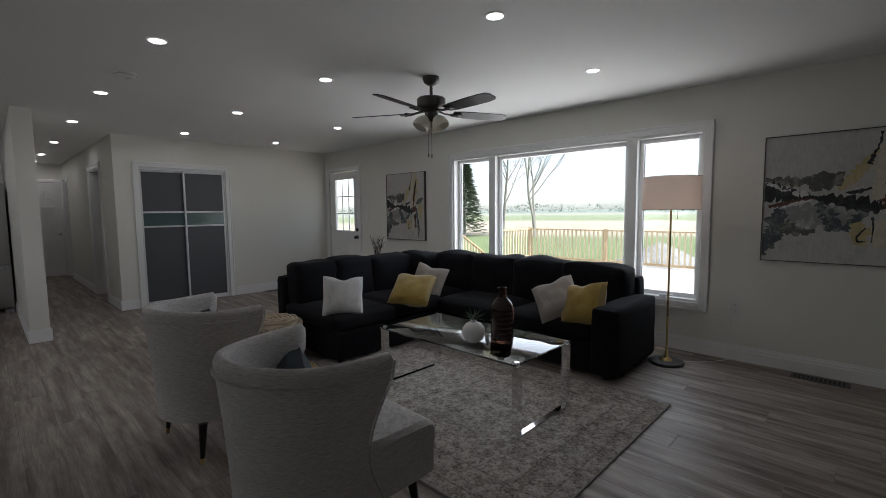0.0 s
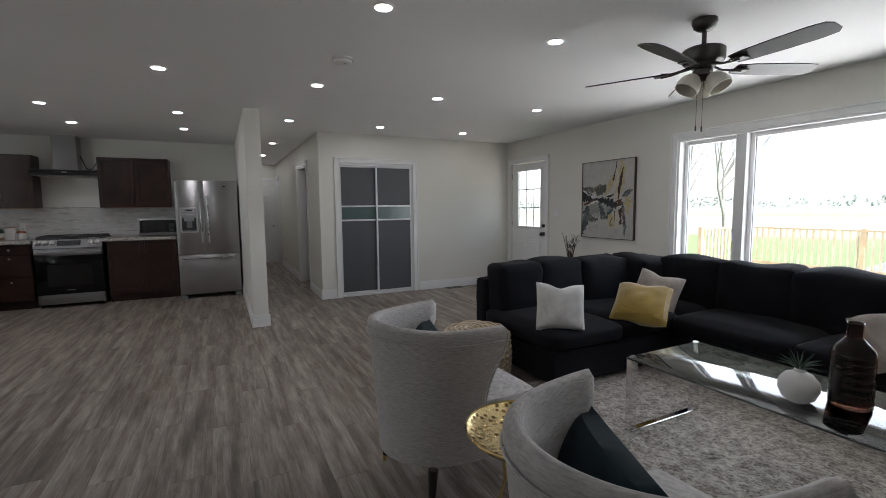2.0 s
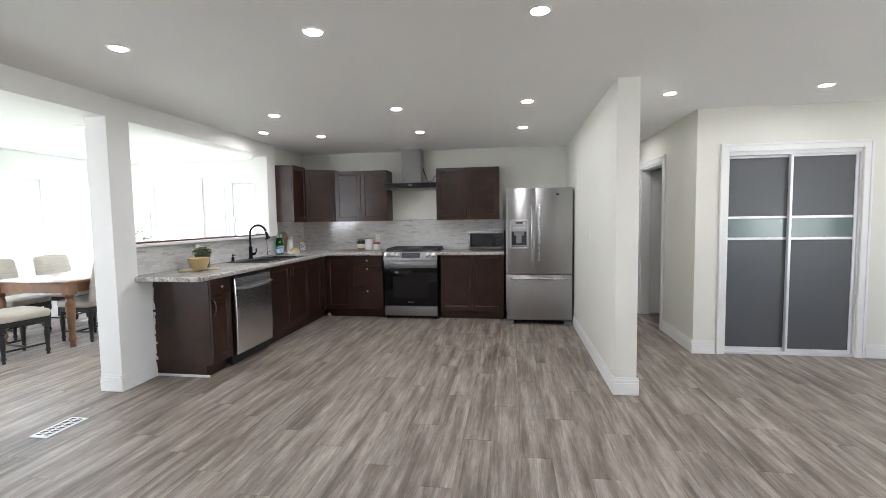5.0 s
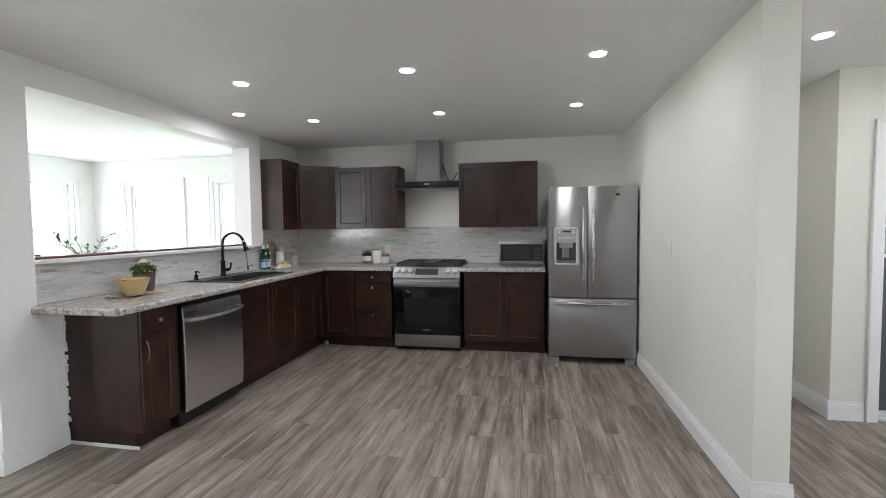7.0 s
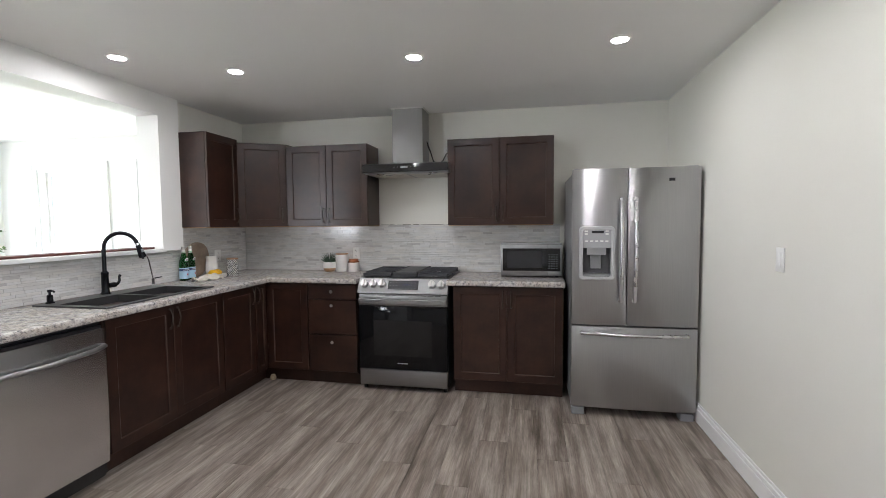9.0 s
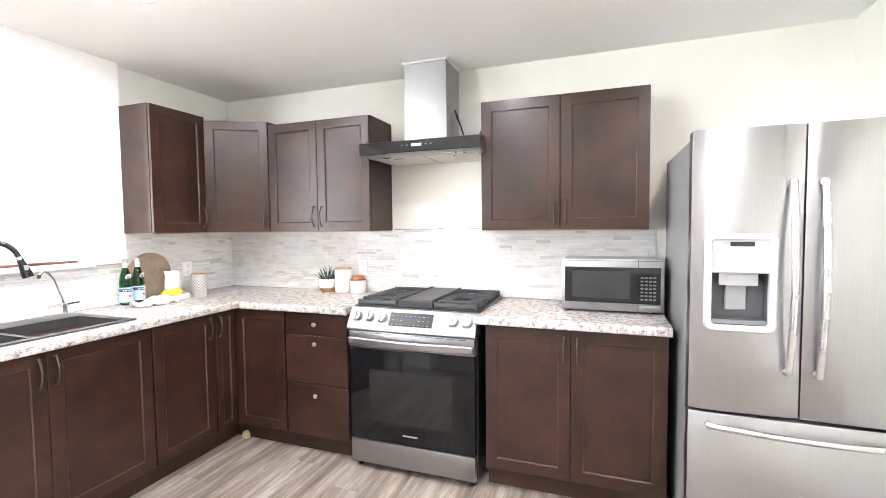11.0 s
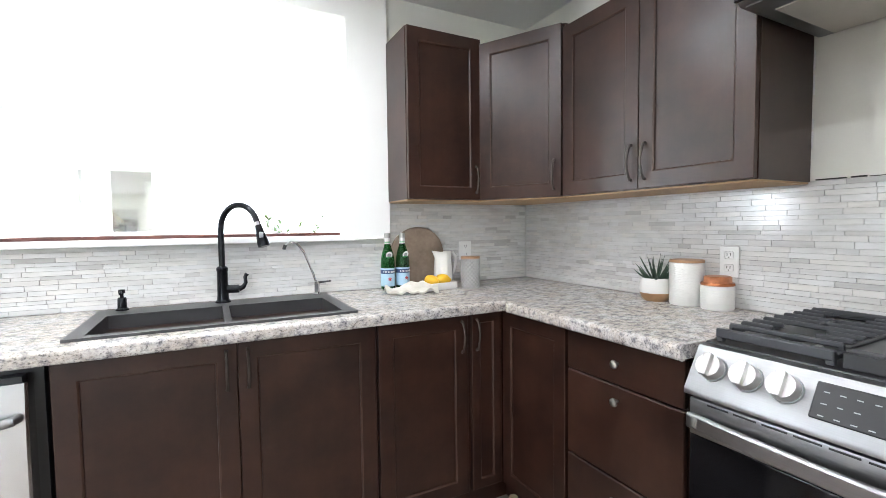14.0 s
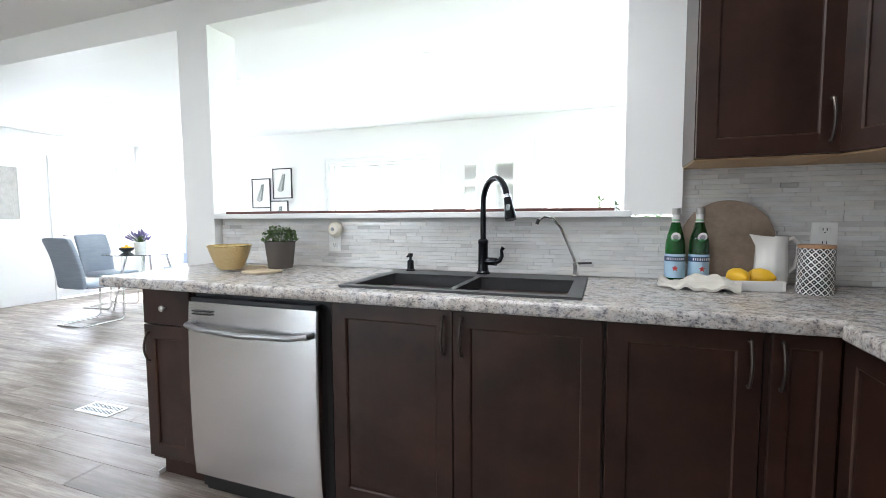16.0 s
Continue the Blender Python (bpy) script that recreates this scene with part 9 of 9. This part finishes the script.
def bare_tree(x, y, h, lean, seed, leaves=0, label="tall bare tree with budding twigs beyond the deck"):
    t = thing("tree", pose(x, y, GZ), label, "tree", "trees beyond the deck")
    rg_ = random.Random(seed)
    bm, tips = nb(), []

    def grow(p, d, length, r, depth):
        pts, q = [p], p.copy()
        dd = d.copy()
        for k in range(4):
            dd = (dd + Vector((rg_.uniform(-1, 1), rg_.uniform(-1, 1), rg_.uniform(-0.2, 0.5))) * 0.14).normalized()
            q = q + dd * length / 4
            pts.append(q.copy())
        tube(bm, pts, [r * (1 - 0.14 * k) for k in range(5)], 7 if depth < 2 else 4)
        if depth == 4:
            tips.extend(pts[2:])
            return
        for k in range(5 if depth == 0 else 3):
            s = rg_.uniform(0.35, 1.0)
            i = min(3, int(s * 4))
            b0 = pts[i].lerp(pts[i + 1], s * 4 - i)
            a = rg_.uniform(0, 6.28)
            out = Vector((math.cos(a), math.sin(a), rg_.uniform(0.35, 1.1))).normalized()
            grow(b0, (dd * 0.45 + out * 0.75).normalized(), length * rg_.uniform(0.45, 0.65), r * 0.45, depth + 1)
        grow(pts[-1], dd, length * 0.6, r * 0.5, depth + 1)
    grow(Vector((0, 0, -0.1)), Vector((lean[0], lean[1], 1)).normalized(), h * 0.5, h * 0.0095, 0)
    part("trunk", bm, M_BARK, t)
    bm = nb()
    for p in tips:
        for k in range(leaves):
            q = p + Vector((rg_.gauss(0, 0.12), rg_.gauss(0, 0.12), rg_.gauss(0, 0.12)))
            leaf_blade(bm, q, q + Vector((rg_.uniform(-1, 1), rg_.uniform(-1, 1), rg_.uniform(-1, 1))).normalized() * 0.09, 0.06, seg=1, fold=0)
    if len(bm.verts):
        part("crown", bm, M_SPRING, t, "sparse young leaves")
    else:
        bm.free()
    return t


bare_tree(-18.5, 30, 13, (0.05, 0), 4, 1)
bare_tree(-21.6, 30, 14, (0.12, 0), 9, 1, "slender leaning bare tree beyond the deck")
bare_tree(-20.4, 33, 12, (0.02, 0), 21, 1)


def conifer(x, y, h, seed, label):
    t = thing("tree", pose(x, y, GZ), label, "tree", "trees beyond the deck")
    rg_ = random.Random(seed)
    part("trunk", tube(nb(), [(0, 0, -0.1), (0.02, 0, h * 0.5), (0, 0, h)], [h * 0.018, h * 0.012, 0.01], 8), M_BARK, t)
    bm = nb()
    for k in range(1500):
        s = rg_.random() ** 0.8
        z = h * (0.10 + 0.88 * s)
        R = h * 0.24 * (1 - s) ** 0.8 + 0.1
        a, r = rg_.uniform(0, 6.28), R * rg_.uniform(0.35, 1.08)
        p = Vector((r * math.cos(a), r * math.sin(a), z - 0.3 * r))
        d = Vector((math.cos(a), math.sin(a), rg_.uniform(-0.5, 0.3))).normalized()
        leaf_blade(bm, p - d * 0.2, p + d * rg_.uniform(0.15, 0.4), rg_.uniform(0.10, 0.22), seg=2, fold=0.3)
    part("crown", bm, M_SPRUCE, t, "dense dark green needles")


conifer(-24.0, 28.0, 6.4, 3, "bushy dark green spruce beyond the deck stairs")
conifer(-26.6, 31.0, 7.2, 5, "bushy dark green spruce beyond the deck stairs")


# hedgerow and far woods
def clumps(bm, rg_, x, y, w, h, count):
    for k in range(count):
        a, e_ = rg_.uniform(0, 6.28), math.asin(rg_.uniform(0, 1))
        p = Vector((x + w * math.cos(a) * math.cos(e_), y + w * math.sin(a) * math.cos(e_), h * math.sin(e_)))
        d = Vector((rg_.uniform(-1, 1), rg_.uniform(-1, 1), rg_.uniform(-0.3, 1))).normalized()
        leaf_blade(bm, p, p + d * h * 0.45, h * 0.5, seg=1, fold=0.2)


rg2 = random.Random(8)
bm = nb()
for k in range(90):
    x = -14 + 0.55 * k + rg2.uniform(-0.4, 0.4)
    clumps(bm, rg2, x, 62 + rg2.uniform(-2, 2), 1.0, rg2.uniform(0.9, 2.1), 26)
solid("hedgerow", bm, M_SPRUCE, "row of dark green shrubs at the field's edge", "shrubs", pose(0, 0, GZ), kind="stuff")
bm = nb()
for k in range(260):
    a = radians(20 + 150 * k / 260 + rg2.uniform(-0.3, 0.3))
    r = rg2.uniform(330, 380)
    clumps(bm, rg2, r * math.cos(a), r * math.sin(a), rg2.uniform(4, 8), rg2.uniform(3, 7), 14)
# distance haze is painted in as a paler, greyer green than the spruces
solid("far_woods", bm, surface("haze_tinted_far_woods", (0.22, 0.26, 0.22), 0.95, vary=0.2, scale=(0.05, 0.05, 0.05)), "low line of woods on the horizon, haze painted into their colour", "woods", pose(0, 0, GZ), kind="stuff")


# ---- laid pieces: planks and backsplash strips ----
floor_ob = bpy.data.objects["floor"]
PW, PL = 0.182, 1.22


def piece_mesh(name, sx, sy, sz, mat, bev):
    """A low block with chamfered upper edges, its corner at the origin."""
    bm = nb()
    lo = [bm.verts.new((x, y, 0)) for x, y in ((0, 0), (sx, 0), (sx, sy), (0, sy))]
    mid = [bm.verts.new((x, y, sz - bev)) for x, y in ((0, 0), (sx, 0), (sx, sy), (0, sy))]
    hi = [bm.verts.new((x, y, sz)) for x, y in ((bev, bev), (sx - bev, bev), (sx - bev, sy - bev), (bev, sy - bev))]
    bm.faces.new(hi)
    for a, b_ in ((lo, mid), (mid, hi)):
        for k in range(4):
            bm.faces.new((a[k], a[(k + 1) % 4], b_[(k + 1) % 4], b_[k]))
    return to_mesh(name, bm, mat, 0)


plank_me = {}
rest_v, rest_f = [], []
count = 0


def plank_at(x0, x1, y0, y1, single):
    global count
    g = 0.0006
    w, d = round(x1 - x0 - 2 * g, 4), round(y1 - y0 - 2 * g, 4)
    if single:
        if (w, d) not in plank_me:
            plank_me[(w, d)] = piece_mesh("plank", w, d, 0.008, M_FLOOR, 0.0009)
        o = new("plank", plank_me[(w, d)])
        o.parent, o.location = floor_ob, (x0 + g, y0 + g, -0.008)
        count += 1
    else:
        k = len(rest_v)
        b_ = 0.0009
        X0, X1, Y0, Y1 = x0 + g, x1 - g, y0 + g, y1 - g
        rest_v.extend([(X0, Y0, -0.008), (X1, Y0, -0.008), (X1, Y1, -0.008), (X0, Y1, -0.008), (X0, Y0, -b_), (X1, Y0, -b_), (X1, Y1, -b_), (X0, Y1, -b_), (X0 + b_, Y0 + b_, 0), (X1 - b_, Y0 + b_, 0), (X1 - b_, Y1 - b_, 0), (X0 + b_, Y1 - b_, 0)])
        rest_f.append((k + 8, k + 9, k + 10, k + 11))
        for s in (0, 4):
            for q in range(4):
                rest_f.append((k + s + q, k + s + (q + 1) % 4, k + s + 4 + (q + 1) % 4, k + s + 4 + q))


for gx0, gx1, gy0, gy1 in ((-12.5, 2.6, -3.595, 4.72), (-9.25, -0.15, -7.17, -3.595)):
    y, row = gy0, 0
    while y < gy1 - 0.005:
        y1 = min(y + PW, gy1)
        x = gx0 - (row * 0.43 % 1) * PL
        while x < gx1:
            a, b_ = max(x, gx0), min(x + PL, gx1)
            if b_ - a > 0.01:
                near = -7.2 < a < -0.9 and -3.4 < y < 2.6 and gy0 > -5 and count < 300
                plank_at(a, b_, y, y1, near)
            x += PL
        y, row = y1, row + 1
me = bpy.data.meshes.new("plank_field")
me.from_pydata(rest_v, [], rest_f)
me.materials.append(M_FLOOR)
o = new("plank_field", me)
o.parent = floor_ob
tagged(o, "driftwood planks farther from the walk", kind="stuff")

# backsplash: marble strips of mixed lengths
bs = {}
for key, name, lab in (("s", "backsplash_south", "pale marble strip backsplash under the pass-through"), ("b", "backsplash_back", "pale marble strip backsplash behind the range")):
    bm = nb()
    if key == "s":
        box(bm, BACK + 0.001, -5.722, TILE_Y, TILE_Y + 0.002, COUNTER, 1.195)
        box(bm, BACK + 0.001, -8.106, TILE_Y, TILE_Y + 0.002, 1.195, UB)
    else:
        box(bm, BACK, BACK + 0.002, TILE_Y + 0.002, -0.465, COUNTER, 1.392)
    bs[key] = structure(name, bm, M_GROUT, lab, "backsplash")
strip_me = {}
tv_, tf_ = {"s": [], "b": []}, {"s": [], "b": []}
nt = {"s": 0, "b": 0}
rngt = random.Random(3)
heights = [0.0185, 0.0185, 0.0145, 0.0185, 0.0185, 0.022, 0.0185, 0.0145]
for key in ("s", "b"):
    u0, u1 = (BACK + 0.012, -5.725) if key == "s" else (TILE_Y + 0.012, -0.467)
    z, row = COUNTER + 0.002, 0
    while z < UB - 0.006:
        h = heights[row % len(heights)]
        if z + h > UB + 0.004:
            h = UB + 0.003 - z
        u = u0 - rngt.uniform(0, 0.1)
        while u < u1:
            w = rngt.choice((0.055, 0.075, 0.085, 0.10, 0.125, 0.15))
            a, b_ = max(u, u0), min(u + w, u1)
            u += w
            if b_ - a < 0.012 or (key == "s" and z + h > 1.193 and a > -8.2 and b_ > -8.108):
                if not (key == "s" and z + h > 1.193 and a < -8.115):
                    continue
                b_ = min(b_, -8.109)
                if b_ - a < 0.012:
                    continue
            g = 0.0004
            sx, sz, t = round(b_ - a - 2 * g, 4), round(h - 2 * g, 4), rngt.choice((0.0062, 0.0068, 0.0074))
            single = nt[key] < 300 and (-8.7 < a < -6.0 if key == "s" else -3.2 < a < -0.7)
            if single:
                k = (sx, sz, t, key)
                if k not in strip_me:
                    m_ = piece_mesh("strip", sx, sz, t, M_TILE, 0.0006)
                    m_.transform(Matrix.Rotation(radians(90), 4, "X") @ Matrix.Identity(4))
                    m_.transform(Matrix.Rotation(radians(180 if key == "s" else 90), 4, "Z"))
                    strip_me[k] = m_
                o = new("strip", strip_me[k])
                o.parent = bs[key]
                o.location = (b_ - g, TILE_Y + 0.002, z + g) if key == "s" else (BACK + 0.002, a + g, z + g)
                nt[key] += 1
            else:
                v0 = len(tv_[key])
                e = 0.0006
                quad = [(a + g, z + g), (b_ - g, z + g), (b_ - g, z + h - g), (a + g, z + h - g)]
                inn = [(a + g + e, z + g + e), (b_ - g - e, z + g + e), (b_ - g - e, z + h - g - e), (a + g + e, z + h - g - e)]
                for pts, tt in ((quad, 0.002), (quad, 0.002 + t - e), (inn, 0.002 + t)):
                    for uu, zz in pts:
                        tv_[key].append((uu, TILE_Y + tt, zz) if key == "s" else (BACK + tt, uu, zz))
                tf_[key].append((v0 + 8, v0 + 9, v0 + 10, v0 + 11))
                for s in (0, 4):
                    for q in range(4):
                        tf_[key].append((v0 + s + q, v0 + s + (q + 1) % 4, v0 + s + 4 + (q + 1) % 4, v0 + s + 4 + q))
        z += h
        row += 1
for key in ("s", "b"):
    me = bpy.data.meshes.new("strip_field")
    me.from_pydata(tv_[key], [], tf_[key])
    bmx = bmesh.new()
    bmx.from_mesh(me)
    bmesh.ops.recalc_face_normals(bmx, faces=bmx.faces)
    bmx.to_mesh(me)
    bmx.free()
    me.materials.append(M_TILE)
    o = new("strip_field", me)
    o.parent = bs[key]
    tagged(o, "marble strips in the rest of the backsplash", kind="stuff")
